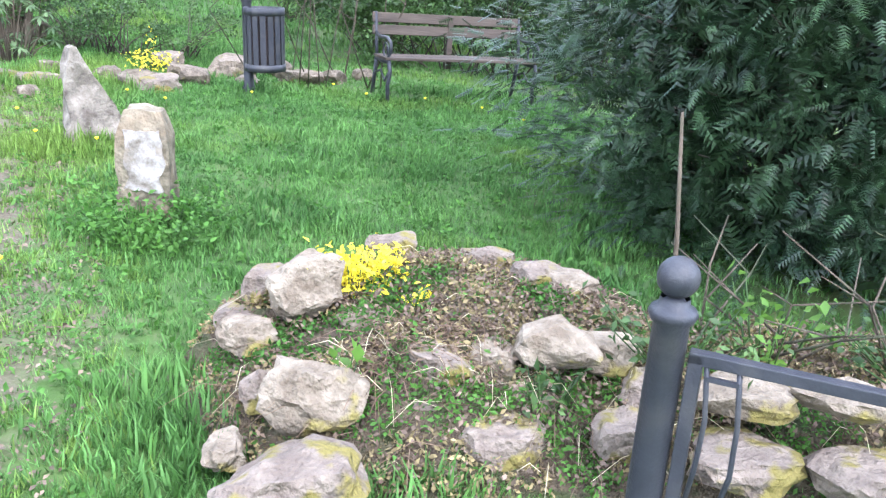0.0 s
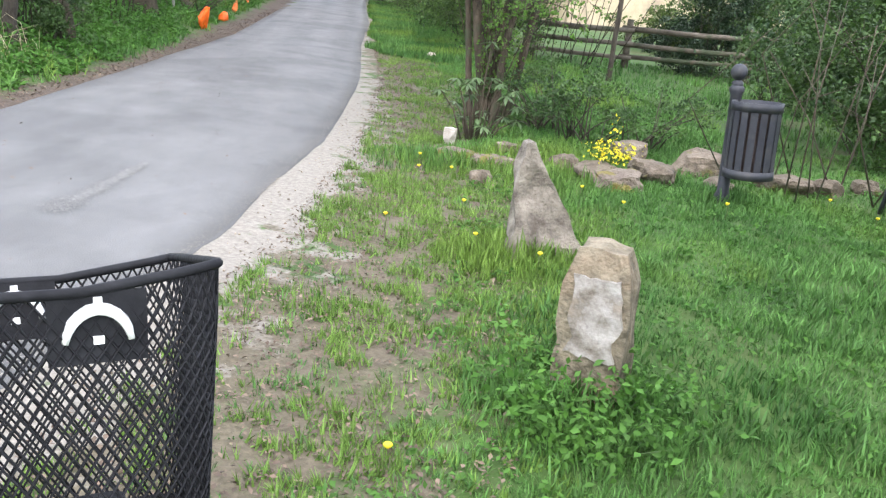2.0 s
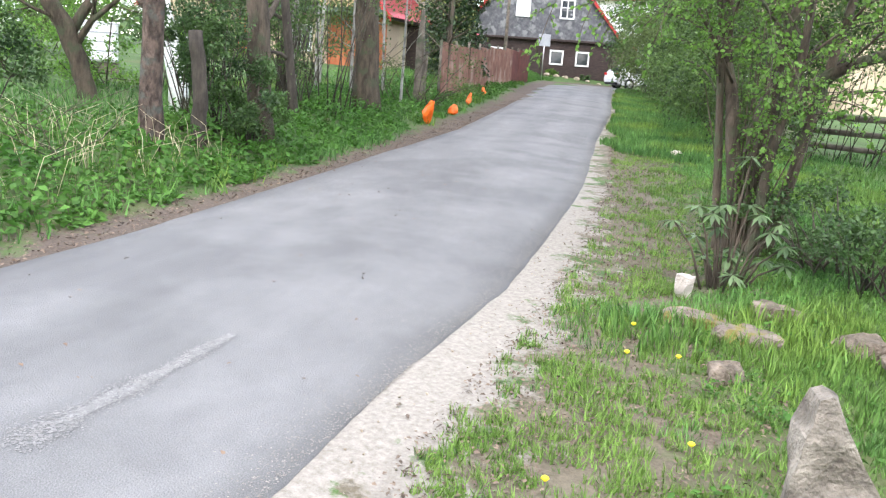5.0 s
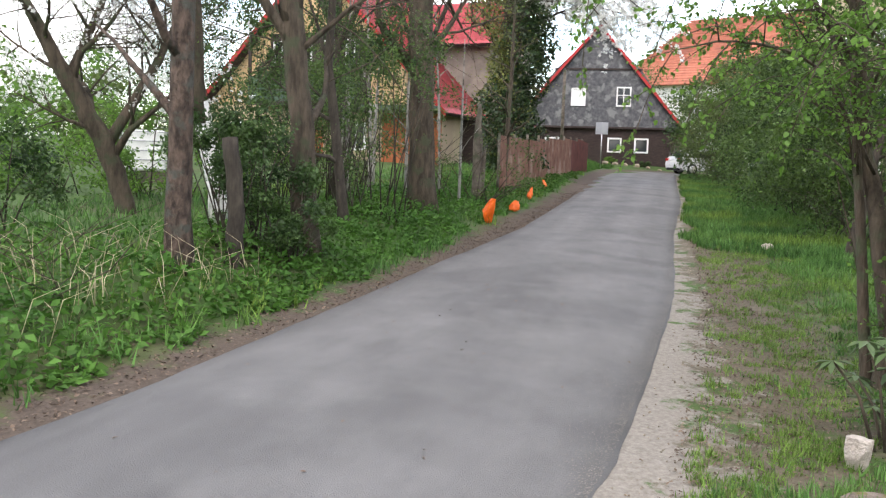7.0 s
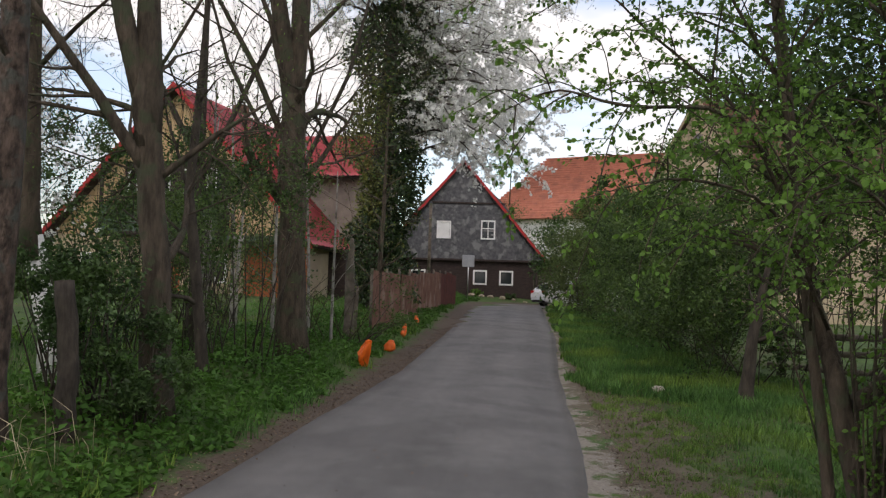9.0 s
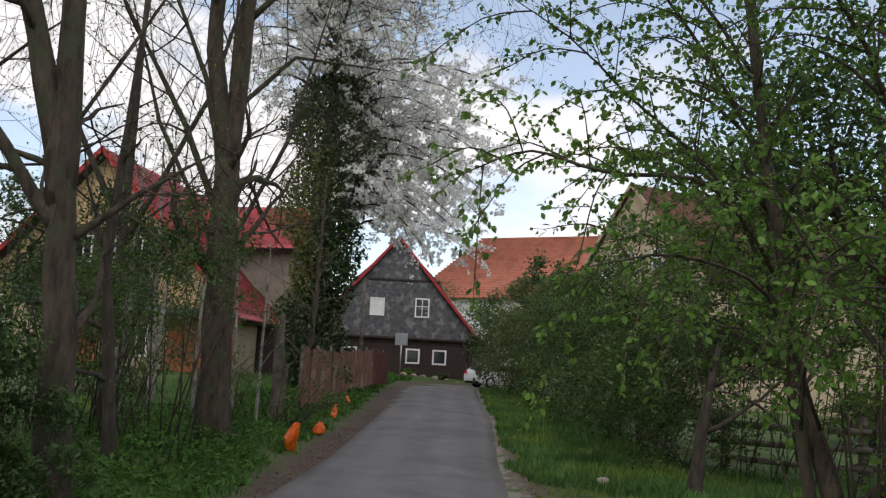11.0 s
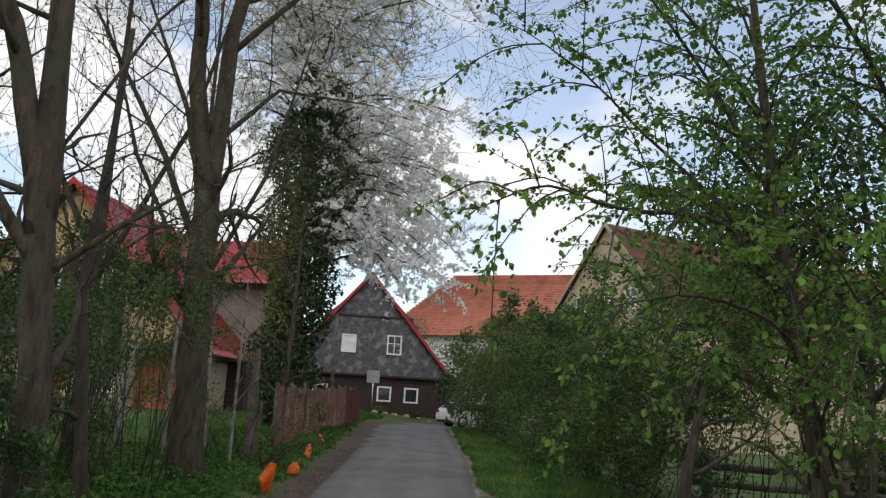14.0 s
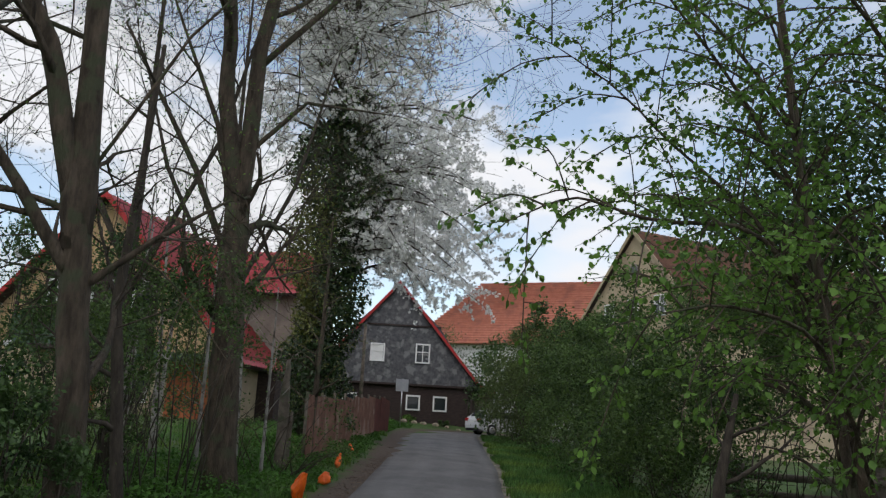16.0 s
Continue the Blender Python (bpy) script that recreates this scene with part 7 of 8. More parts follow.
def bicycle():
    # local x points ahead along the bicycle, z up; origin under the front hub
    gx0, gy0 = -1.26, 1.63
    ob = empty("bicycle", pose(gx0, gy0, land1(gx0, gy0), -15, 0, 58), label="dark red bicycle with a black wire basket on its handlebar", category="bicycle")
    for nm, x in (("front_wheel", 0.0), ("rear_wheel", -1.05)):
        w = empty(nm)
        w.parent = ob
        w.location = (x, 0, 0.355)
        torus("tyre", 0.335, 0.02, M_RUBBER, w, Matrix.Identity(4))
        torus("rim", 0.308, 0.012, M_CHROME, w, Matrix.Identity(4), k=8)
        lathe("hub", [(0.0, -0.05), (0.02, -0.05), (0.016, 0), (0.02, 0.05), (0, 0.05)], M_CHROME, w, "", 12, pose(0, 0, 0, 90, 0, 0))
        for k in range(18):
            a = 2 * math.pi * k / 18
            tubes("spoke", [([(0.015 * math.cos(a + 0.9), 0.03 * (1 if k % 2 else -1), 0.015 * math.sin(a + 0.9)), (0.3 * math.cos(a), 0, 0.3 * math.sin(a))], 0.0016)], M_CHROME, w, sides=4)
        V, F = [], []
        a0, a1 = (0.35, 2.6) if x == 0 else (0.1, 2.8)
        for i in range(25):
            a = a0 + (a1 - a0) * i / 24
            for wdt, rr in ((-0.03, 0.368), (-0.018, 0.38), (0.018, 0.38), (0.03, 0.368)):
                V.append((rr * math.cos(a), wdt, rr * math.sin(a)))
        for i in range(24):
            for j in range(3):
                F.append((i * 4 + j, i * 4 + j + 1, i * 4 + j + 5, i * 4 + j + 4))
        build("mudguard", V, np.array(F), M_REDFRAME, w, "red mudguard", True)
    head_lo, head_hi = Vector((-0.05, 0, 0.68)), Vector((-0.1, 0, 1.03))
    for s in (0.05, -0.05):
        tubes("fork_blade", [([(0, s, 0.355), (-0.02, s, 0.5), (-0.05, s * 0.7, 0.69)], [0.009, 0.012, 0.014])], M_REDFRAME, ob, sides=8)
    tubes("head_tube", [([head_lo, head_hi], 0.021)], M_REDFRAME, ob, "dark red head tube", sides=12)
    tubes("down_tube", [([head_lo + Vector((-0.01, 0, 0.06)), (-0.62, 0, 0.3)], 0.022)], M_REDFRAME, ob, sides=12)
    tubes("top_tube", [([head_lo + Vector((-0.03, 0, 0.24)), (-0.5, 0, 0.55), (-0.72, 0, 0.5)], 0.019)], M_REDFRAME, ob, sides=12)
    tubes("seat_tube", [([(-0.62, 0, 0.3), (-0.78, 0, 0.78)], 0.018)], M_REDFRAME, ob, sides=12)
    tubes("seat_post", [([(-0.78, 0, 0.76), (-0.82, 0, 0.92)], 0.013)], M_CHROME, ob, sides=10)
    for s in (0.05, -0.05):
        tubes("chain_stay", [([(-0.62, s * 0.6, 0.3), (-1.05, s, 0.355)], 0.01)], M_REDFRAME, ob, sides=8)
        tubes("seat_stay", [([(-0.76, s * 0.4, 0.7), (-1.05, s, 0.355)], 0.008)], M_REDFRAME, ob, sides=8)
    sd = part("saddle", box(bmesh.new(), -0.98, -0.72, -0.08, 0.08, 0.9, 0.97, 0.03), M_BLACK, ob, "black saddle")
    tubes("stem", [([head_hi, (-0.08, 0, 1.2), (0.04, 0, 1.29)], 0.017)], M_BLACK, ob, sides=10)
    tubes("handlebar", [([(-0.14, -0.28, 1.29), (-0.02, -0.24, 1.31), (0.04, -0.12, 1.29), (0.04, 0.12, 1.29), (-0.02, 0.24, 1.31), (-0.14, 0.28, 1.29)], 0.0125)], M_BLACK, ob, sides=10)
    for s in (1, -1):
        tubes("grip", [([(-0.07, 0.262 * s, 1.3), (-0.2, 0.295 * s, 1.28)], 0.019)], M_BLACK, ob, sides=12)
        tubes("brake_lever", [([(0.01, 0.19 * s, 1.29), (0.05, 0.24 * s, 1.27), (-0.05, 0.28 * s, 1.25), (-0.15, 0.31 * s, 1.24)], [0.011, 0.009, 0.008, 0.006])], M_BLACK, ob, sides=8)
        part("shifter", box(bmesh.new(), -0.01, 0.07, 0.14 * s - 0.035, 0.14 * s + 0.035, 1.265, 1.325, 0.015), M_BLACK, ob, "black gear shifter")
    for sd2 in (1, -1):
        tubes("thumb_lever", [([(0.03, 0.17 * sd2, 1.31), (0.0, 0.19 * sd2, 1.345), (-0.02, 0.2 * sd2, 1.375), (-0.045, 0.2 * sd2, 1.38)], [0.012, 0.009, 0.012, 0.009])], M_BLACK, ob, "black thumb lever", sides=8)
        tubes("clamp", [([(0.035, 0.1 * sd2, 1.29), (0.035, 0.2 * sd2, 1.3)], 0.021)], M_BLACK, ob, "black lever clamp", sides=12)
    for k, (a, b) in enumerate(((0.14, 0.04), (-0.14, -0.05), (0.1, 0.02), (-0.1, -0.02))):
        tubes("cable", [([(0.05, a, 1.28), (0.1 - 0.02 * k, a * 0.9, 1.2), (0.02, b, 1.04), (-0.04, b, 0.84), (-0.04, b, 0.66)], 0.0035)], M_BLACK, ob, sides=5)
    torus("orange_tie", 0.022, 0.004, M_STRAW, ob, Matrix.Translation((0.04, -0.07, 1.29)), 18, 6, "straw-coloured tie")
    hl = lathe("headlight", [(0.0, -0.06), (0.022, -0.055), (0.028, 0.0), (0.032, 0.045), (0.03, 0.05)], M_BLACK, ob, "black headlight", 16, Matrix.Translation((0.0, 0, 0.86)) @ pose(0, 0, 0, 0, 90, 0))
    lathe("lens", [(0.0, 0.048), (0.03, 0.046)], M_LAMP, hl, "clear lens", 16, Matrix.Translation((0.0, 0, 0.86)) @ pose(0, 0, 0, 0, 90, 0))
    tubes("lamp_bracket", [([(-0.05, 0, 0.72), (-0.01, 0, 0.77), (0.0, 0, 0.835)], 0.006)], M_CHROME, ob, sides=6)
    # basket
    bk = empty("basket")
    bk.parent = ob
    bk.location = (0.235, 0.0, 0.975)
    bk["label"] = "black woven wire basket"
    T, B, H = (0.14, 0.135), (0.118, 0.112), 0.28

    def pt(u, f):
        """Point on the basket's wall: u runs round from 0 to 4, f from floor to rim."""
        c = [(1, 1), (-1, 1), (-1, -1), (1, -1), (1, 1)]
        i = min(int(u), 3)
        t = u - i
        cx, cy = c[i][0] * (1 - t) + c[i + 1][0] * t, c[i][1] * (1 - t) + c[i + 1][1] * t
        k = max(abs(cx), abs(cy), 1e-6)
        q = math.hypot(cx, cy)
        rnd = 1.0 if q < 1.22 else 1.0 - (q - 1.22) * 0.32
        a, b = B[0] + (T[0] - B[0]) * f, B[1] + (T[1] - B[1]) * f
        return Vector((cx * a * rnd, cy * b * rnd, H * f + (0.02 * max(cx, 0) if f > 0.99 else 0)))

    wires = []
    n = 84
    for k in range(n):
        for s in (1, -1):
            pts = []
            for j in range(9):
                f = j / 8
                u = (4 * k / n + s * f * 0.72) % 4
                pts.append(pt(u, f))
            wires.append((pts, 0.0016))
    VV, F4, F3, off = [], [], [], 0
    for pts, r in wires:
        v, f, t = tube_arrays(pts, [r] * len(pts), 3, closed=False)
        VV.append(v); F4.append(f + off)
        off += len(v)
    tagged(build("wire_mesh", np.concatenate(VV), np.concatenate(F4), M_BLACK, bk, "fine black diamond wire mesh"), kind="stuff")
    tubes("rim_wire", [([pt(4 * j / 48 % 4, 1.0) for j in range(49)], 0.0055)], M_BLACK, bk, sides=8)
    tubes("base_wire", [([pt(4 * j / 48 % 4, 0.0) for j in range(49)], 0.004)], M_BLACK, bk, sides=6)
    fl = []
    for k in range(-8, 9):
        fl.append(([(-B[0], k * B[1] / 8.5, 0.0), (B[0], k * B[1] / 8.5, 0.0)], 0.0013))
        fl.append(([(k * B[0] / 8.5, -B[1], 0.0), (k * B[0] / 8.5, B[1], 0.0)], 0.0013))
    tagged(tubes("floor_mesh", fl, M_BLACK, bk, sides=4), kind="stuff")
    part("lock", box(bmesh.new(), -0.07, 0.05, -0.06, 0.03, 0.004, 0.045, 0.015), M_BLACK, bk, "black bundle lying in the basket")
    for s in (-1, 1):
        a, b = T[0] * 0.97, T[1] * 0.97
        m = Matrix.Translation((-0.05 if s > 0 else 0.015, s * (b - 0.002), H - 0.034)) @ pose(0, 0, 0, -7 * s, 0, 0)
        bd = box_part("badge", -0.045, 0.045, -0.003, 0.003, -0.035, 0.035, M_BLACK, bk, "black plastic badge", m=m)
        for ss in (1, -1):
            arch = [(0.03 * math.cos(q), ss * 0.004, -0.018 + 0.036 * math.sin(q)) for q in np.linspace(0.12, math.pi - 0.12, 11)]
            tubes("badge_arch", [([m @ Vector(q) for q in arch], [0.0035, 0.005, 0.006, 0.0065, 0.007, 0.007, 0.007, 0.0065, 0.006, 0.005, 0.0035])], M_WHITE, bd, "white arch mark", sides=5)
            box_part("badge_knob", -0.004, 0.004, ss * 0.0045 - 0.001, ss * 0.0045 + 0.001, 0.02, 0.03, M_WHITE, bd, "white mark", m=m)
            box_part("badge_window", -0.005, 0.005, ss * 0.0045 - 0.001, ss * 0.0045 + 0.001, -0.016, -0.008, M_WHITE, bd, "white mark", m=m)
    part("mount", box(bmesh.new(), -0.19, -0.115, -0.022, 0.022, 0.2, 0.275, 0.01), M_BLACK, bk, "black handlebar mount")
    box_part("release_button", -0.14, -0.12, -0.012, 0.012, 0.285, 0.297, M_REDTRIM, bk, "red release button")


bicycle()


# ---- marker bags, sign, pole, tank and car ----
def orange_bag(seed, x, y, w, h):
    bm = rock_mesh("bag", seed, w, w * 0.75, h, None, 9, 3, 0.03)
    for v in bm.verts:
        f = v.co.z / h
        v.co.x = v.co.x * (1.05 - 0.62 * f) - 0.22 * h * f * f
        v.co.y *= 1.05 - 0.5 * f
        v.co += Vector((noise.noise(v.co * 16), noise.noise(v.co * 16 + Vector((4, 0, 0))), 0)) * 0.02
    ob = part("orange_marker_bag", bm, M_ORANGE)
    ob.location = at(x, y, -0.02)
    ob.rotation_euler = (0.06, -0.16, seed)
    tagged(ob, "bright orange plastic bag drawn over a kerbside stone", "marker", "orange bags along the lane")


for sd, x, y, w, h in ((801, -15.9, 16.4, 0.34, 0.55), (802, -17.6, 18.85, 0.36, 0.3), (803, -19.75, 21.6, 0.24, 0.4), (804, -22.3, 24.9, 0.22, 0.34), (805, -26.9, 30.6, 0.36, 0.46)):
    orange_bag(sd, x, y, w, h)


def road_sign():
    x, y = -35.6, 43.4
    ob = empty("road_sign", Matrix.Translation(at(x, y)), label="grey metal road sign seen from behind on a thin pole", category="road sign")
    tubes("pole", [([(0, 0, -0.2), (0, 0, 2.7)], 0.03)], M_CHROME, ob, sides=8)
    box_part("plate", -0.36, 0.34, -0.05, -0.03, 2.0, 2.68, M_GREYSHEET, ob, "grey back of the plate", bevel=0.01, m=pose(0, 0, 0, 0, 0, 40))


M_GREYSHEET = mat("grey_zinc_sheet", (0.3, 0.31, 0.33), (0.38, 0.39, 0.41), 4, 0.5, 0.4, 0.05, 40)
road_sign()
x, y, z = at(-37.4, 42.0)
ob = empty("utility_pole", Matrix.Translation((x, y, z)), label="plain weathered wooden utility pole by the fence", category="utility pole")
tubes("pole", [([(0, 0, -0.3), (0, 0, 5.4)], [0.11, 0.085])], M_WOODGREY, ob, sides=12)
lathe("cap", [(0.0, 5.5), (0.1, 5.42), (0.1, 5.38)], M_IRON, ob, "", 12)


def tank():
    x, y = -23.6, 12.3
    ob = empty("water_tank", pose(x, y, land1(x, y) + 0.1, 0, 0, -25), label="white plastic water tank in a wire cage", category="water tank")
    part("tank", box(bmesh.new(), -0.58, 0.58, -0.48, 0.48, 0.16, 1.12, 0.06), M_WHITE, ob, "white plastic tank")
    for z in (0.2, 0.42, 0.64, 0.86, 1.08):
        tubes("cage_ring", [([(-0.61, -0.51, z), (0.61, -0.51, z), (0.61, 0.51, z), (-0.61, 0.51, z), (-0.61, -0.51, z)], 0.012)], M_GREYSHEET, ob, sides=5)
    for k in range(9):
        xx = -0.6 + k * 0.15
        tubes("cage_bar", [([(xx, -0.52, 0.16), (xx, -0.52, 1.14)], 0.01)], M_GREYSHEET, ob, sides=5)
    box_part("pallet", -0.6, 0.6, -0.5, 0.5, -0.12, 0.14, M_WOODGREY, ob, "wooden pallet")


tank()

M_CARPAINT = mat("white_car_paint", (0.72, 0.73, 0.74), (0.78, 0.79, 0.8), 0.6, 0.25, 0, 0.0, 60)
M_TAIL = mat("red_tail_lamp", (0.45, 0.01, 0.015), (0.55, 0.02, 0.02), 10, 0.2, 0, 0, 60)


def car():
    x, y = -32.1, 48.7
    ob = empty("car", pose(x, y, float(plane(np.array(x), np.array(y))) + 0.045, 0, 0, 62), label="white hatchback car standing on the lane", category="car")
    # local x ahead; rear at -2.1
    prof = [(-2.1, 0.35), (-2.14, 0.55), (-2.1, 0.85), (-1.98, 0.98), (-1.55, 1.36), (-1.2, 1.43), (-0.2, 1.45), (0.45, 1.32), (1.1, 0.98), (1.9, 0.86), (2.12, 0.65), (2.14, 0.35), (1.75, 0.22), (-1.75, 0.22)]
    bm = bmesh.new()
    rings = []
    for yy, sx, sz in ((-0.9, 0.96, 0.0), (-0.89, 1.0, 0.35), (-0.7, 1.0, 0.97), (0, 1.01, 1.0), (0.7, 1.0, 0.97), (0.89, 1.0, 0.35), (0.9, 0.96, 0.0)):
        ring = []
        for px, pz in prof:
            w = yy
            if pz > 0.95:
                w = yy * (1 - 0.3 * min((pz - 0.95) / 0.5, 1))
            elif pz < 0.4:
                w = yy * 0.96
            ring.append(bm.verts.new((px * sx, w, pz if abs(yy) < 0.8 else pz * 0.985 + 0.008)))
        rings.append(ring)
    n = len(prof)
    for a, b in zip(rings[:-1], rings[1:]):
        for i in range(n):
            bm.faces.new((a[i], b[i], b[(i + 1) % n], a[(i + 1) % n]))
    bm.faces.new(rings[0][::-1])
    bm.faces.new(rings[-1])
    bmesh.ops.recalc_face_normals(bm, faces=bm.faces)
    part("body", bm, M_CARPAINT, ob, "white painted body", smooth=False)
    box_part("rear_window", -0.02, 0.02, -0.56, 0.56, -0.2, 0.22, M_GLASS, ob, "dark rear window", m=Matrix.Translation((-1.79, 0, 1.18)) @ pose(0, 0, 0, 0, 47, 0))
    for s in (1, -1):
        part("side_window", prism(bmesh.new(), [(-1.4, 0.98), (0.85, 0.98), (0.35, 1.3), (-1.1, 1.35)], s * 0.82 - 0.012, s * 0.82 + 0.012), M_GLASS, ob, "dark side windows").rotation_euler = (0, 0, 0)
        part("tail_light", box(bmesh.new(), -2.16, -1.96, s * 0.72 - 0.15, s * 0.72 + 0.15, 0.78, 0.93, 0.02), M_TAIL, ob, "red tail light")
        part("mirror", box(bmesh.new(), 0.7, 0.82, s * 1.0 - 0.09, s * 1.0 + 0.09, 0.95, 1.1, 0.03), M_CARPAINT, ob)
        for xx in (-1.3, 1.32):
            wh = empty("wheel")
            wh.parent = ob
            wh.location = (xx, s * 0.8, 0.31)
            lathe("tyre", [(0.2, -0.1), (0.29, -0.1), (0.315, -0.06), (0.315, 0.06), (0.29, 0.1), (0.2, 0.1)], M_RUBBER, wh, "", 24, pose(0, 0, 0, 90, 0, 0))
            lathe("rim", [(0.0, -0.09), (0.2, -0.1), (0.2, 0.1), (0.0, 0.09)], M_CHROME, wh, "", 24, pose(0, 0, 0, 90, 0, 0))
    box_part("number_plate", -2.16, -2.13, -0.26, 0.26, 0.68, 0.79, M_WHITE, ob, "white number plate")
    box_part("bumper_insert", -2.15, -2.0, -0.7, 0.7, 0.24, 0.38, M_BLACK, ob, "black bumper insert")


car()


# ---- grass, herbs and litter on the ground ----
M_GRASS_Y = mat("yellowish_grass", (0.1, 0.18, 0.035), (0.17, 0.27, 0.062), 1.2, 0.6, 0, 0, 20, island=0.5, trans=0.22, spec=0.15)


def in_bank(P):
    return ((P[:, 0] + 0.08) / 0.85) ** 2 + ((P[:, 1] - 2.95) / 0.8) ** 2 < 1.0


def grass():
    rs = np.random.RandomState(33)
    zones = (("short_lawn_grass", -6.3, 1.6, 1.6, 9.6, 44000, 0.022, 0.05), ("lawn_grass", -8.5, 4.5, 0.3, 13.5, 33000, 0.035, 0.082), ("far_lawn_grass", -10, 4, 13.0, 26, 4500, 0.08, 0.15))
    for name, x0, x1, y0, y1, n, s0, s1 in zones:
        wide = 0.045 if s1 < 0.06 else 0.06
        P = np.stack([rs.uniform(x0, x1, n), rs.uniform(y0, y1, n)], axis=1)
        r = side_distance(P, EDGE_R)
        nz = noise2(P, 1.3, 1) * 0.5 + noise2(P, 4.0, 2) * 0.3
        chance = smooth(0.4, 0.75, r + nz * 0.8) * (0.12 + 0.88 * smooth(1.0, 2.0, r + nz * 1.7))
        ok = (rs.uniform(size=n) < chance) & ~in_bank(P) & ~((P[:, 1] < 2.6) & (P[:, 0] > 0.3))
        P, r = P[ok], r[ok]
        h = rs.uniform(s0, s1, len(P)) * (1 + 0.5 * noise2(P, 0.8, 5) + 0.7 * noise2(P, 2.6, 15)) * (0.75 + 0.35 * smooth(1.0, 2.5, r))
        c = np.stack([P[:, 0], P[:, 1], land(P[:, 0], P[:, 1])], axis=1)
        rot = frames_for(rs, len(P), (0, 0, 1), 0.12)
        sz = np.stack([np.maximum(h, wide), np.maximum(h, wide), h], axis=1)
        low = name != "lawn_grass"
        ob = scatter(name, LOW_V if low else TUFT_V, LOW_F if low else TUFT_F, c, rot, sz, M_GRASS)
        tagged(ob, "uneven fresh green grass of the lawn and verge", "grass", kind="stuff")
    # dark grass between the bare strip and the hedge
    n = 60000
    P = np.stack([rs.uniform(-15.5, -3.0, n), rs.uniform(8.5, 23.0, n)], axis=1)
    r = side_distance(P, EDGE_R)
    ok = (r > 1.9 + 1.7 * noise2(P, 0.9, 31)) & (r < 5.0) & (rs.uniform(size=n) < 0.55)
    P = P[ok]
    c = np.stack([P[:, 0], P[:, 1], land(P[:, 0], P[:, 1])], axis=1)
    h = rs.uniform(0.04, 0.11, len(P)) * (1 + 0.6 * noise2(P, 1.4, 17))
    ob = scatter("lane_side_grass", LOW_V, LOW_F, c, frames_for(rs, len(P), (0, 0, 1), 0.15), np.stack([np.maximum(h, 0.07), np.maximum(h, 0.07), h], axis=1), M_GRASS)
    tagged(ob, "fresh grass between the bare strip and the hedge", "grass", kind="stuff")
    # grass under the hedge, farther along the lane
    line = resample(EDGE_R[9:15], 500)
    n = 15000
    k = rs.randint(0, len(line) - 1, n)
    d = line[k + 1] - line[k]
    d /= np.linalg.norm(d, axis=1, keepdims=True)
    w = 0.15 + 3.2 * rs.uniform(0, 1, n) ** 1.3
    P = line[k] + d * rs.uniform(0, 0.1, (n, 1)) + np.stack([d[:, 1], -d[:, 0]], axis=1) * w[:, None]
    P = P[(w > 0.3 + 0.5 * noise2(P, 0.8, 41)) & (P[:, 1] > 18.0)]
    c = np.stack([P[:, 0], P[:, 1], land(P[:, 0], P[:, 1])], axis=1)
    h = rs.uniform(0.08, 0.2, len(P))
    ob = scatter("hedge_foot_grass", LOW_V, LOW_F, c, frames_for(rs, len(P), (0, 0, 1), 0.15), np.stack([h * 1.1, h * 1.1, h], axis=1), M_GRASS)
    tagged(ob, "rough grass at the foot of the hedge", "grass", kind="stuff")
    # longer grass round the stones
    P, S = [], []
    for x, y, r, n in ((-2.7, 6.03, 0.5, 620), (-4.2, 9.0, 0.8, 420), (-3.3, 8.4, 0.9, 300), (-2.1, 8.9, 0.4, 120), (-1.66, 4.45, 0.5, 320), (-4.6, 8.3, 0.7, 300), (0.1, 9.6, 1.2, 260), (0.3, 4.2, 0.6, 120), (-0.9, 2.7, 0.35, 120), (0.0, 2.15, 0.35, 320), (-0.75, 2.45, 0.3, 160)):
        w, q = rs.uniform(0, 6.28, n), r * np.sqrt(rs.uniform(0.02, 1, n))
        P.append(np.stack([x + np.cos(w) * q, y + np.sin(w) * q], axis=1))
        S.append(rs.uniform(0.12, 0.26, n) * (1.05 - 0.65 * q / r))
    P, S = np.concatenate(P), np.concatenate(S)
    c = np.stack([P[:, 0], P[:, 1], land(P[:, 0], P[:, 1])], axis=1)
    ob = scatter("long_grass", TUFT_V, TUFT_F, c, frames_for(rs, len(P), (0, 0, 1), 0.18), np.stack([S * 0.55, S * 0.55, S], axis=1), M_GRASS)
    tagged(ob, "longer grass standing round the stones", "grass", kind="stuff")
    # left verge
    n = 26000
    P = np.stack([rs.uniform(-32, -6.5, n), rs.uniform(0, 36, n)], axis=1)
    l = -side_distance(P, EDGE_L)
    ok = (l - 0.35 * smooth(17.0, 22.0, -0.58 * P[:, 0] + 0.81 * P[:, 1]) > 0.3 + 0.35 * noise2(P, 1.5, 4)) & (l < 7.0) & (rs.uniform(size=n) < 0.7)
    P, l = P[ok], l[ok]
    h = rs.uniform(0.1, 0.24, len(P))
    c = np.stack([P[:, 0], P[:, 1], land(P[:, 0], P[:, 1])], axis=1)
    ob = scatter("verge_grass", LOW_V, LOW_F, c, frames_for(rs, len(P), (0, 0, 1), 0.2), np.stack([h * 0.8, h * 0.8, h], axis=1), M_GRASS)
    tagged(ob, "rough green grass on the verge under the trees", "grass", kind="stuff")
    # nettles and ground elder
    line = resample(EDGE_L[2:16], 900)
    n = 62000
    k = rs.randint(0, len(line) - 1, n)
    d = line[k + 1] - line[k]
    d /= np.linalg.norm(d, axis=1, keepdims=True)
    w = 0.35 + 3.0 * rs.uniform(0, 1, n) ** 1.6
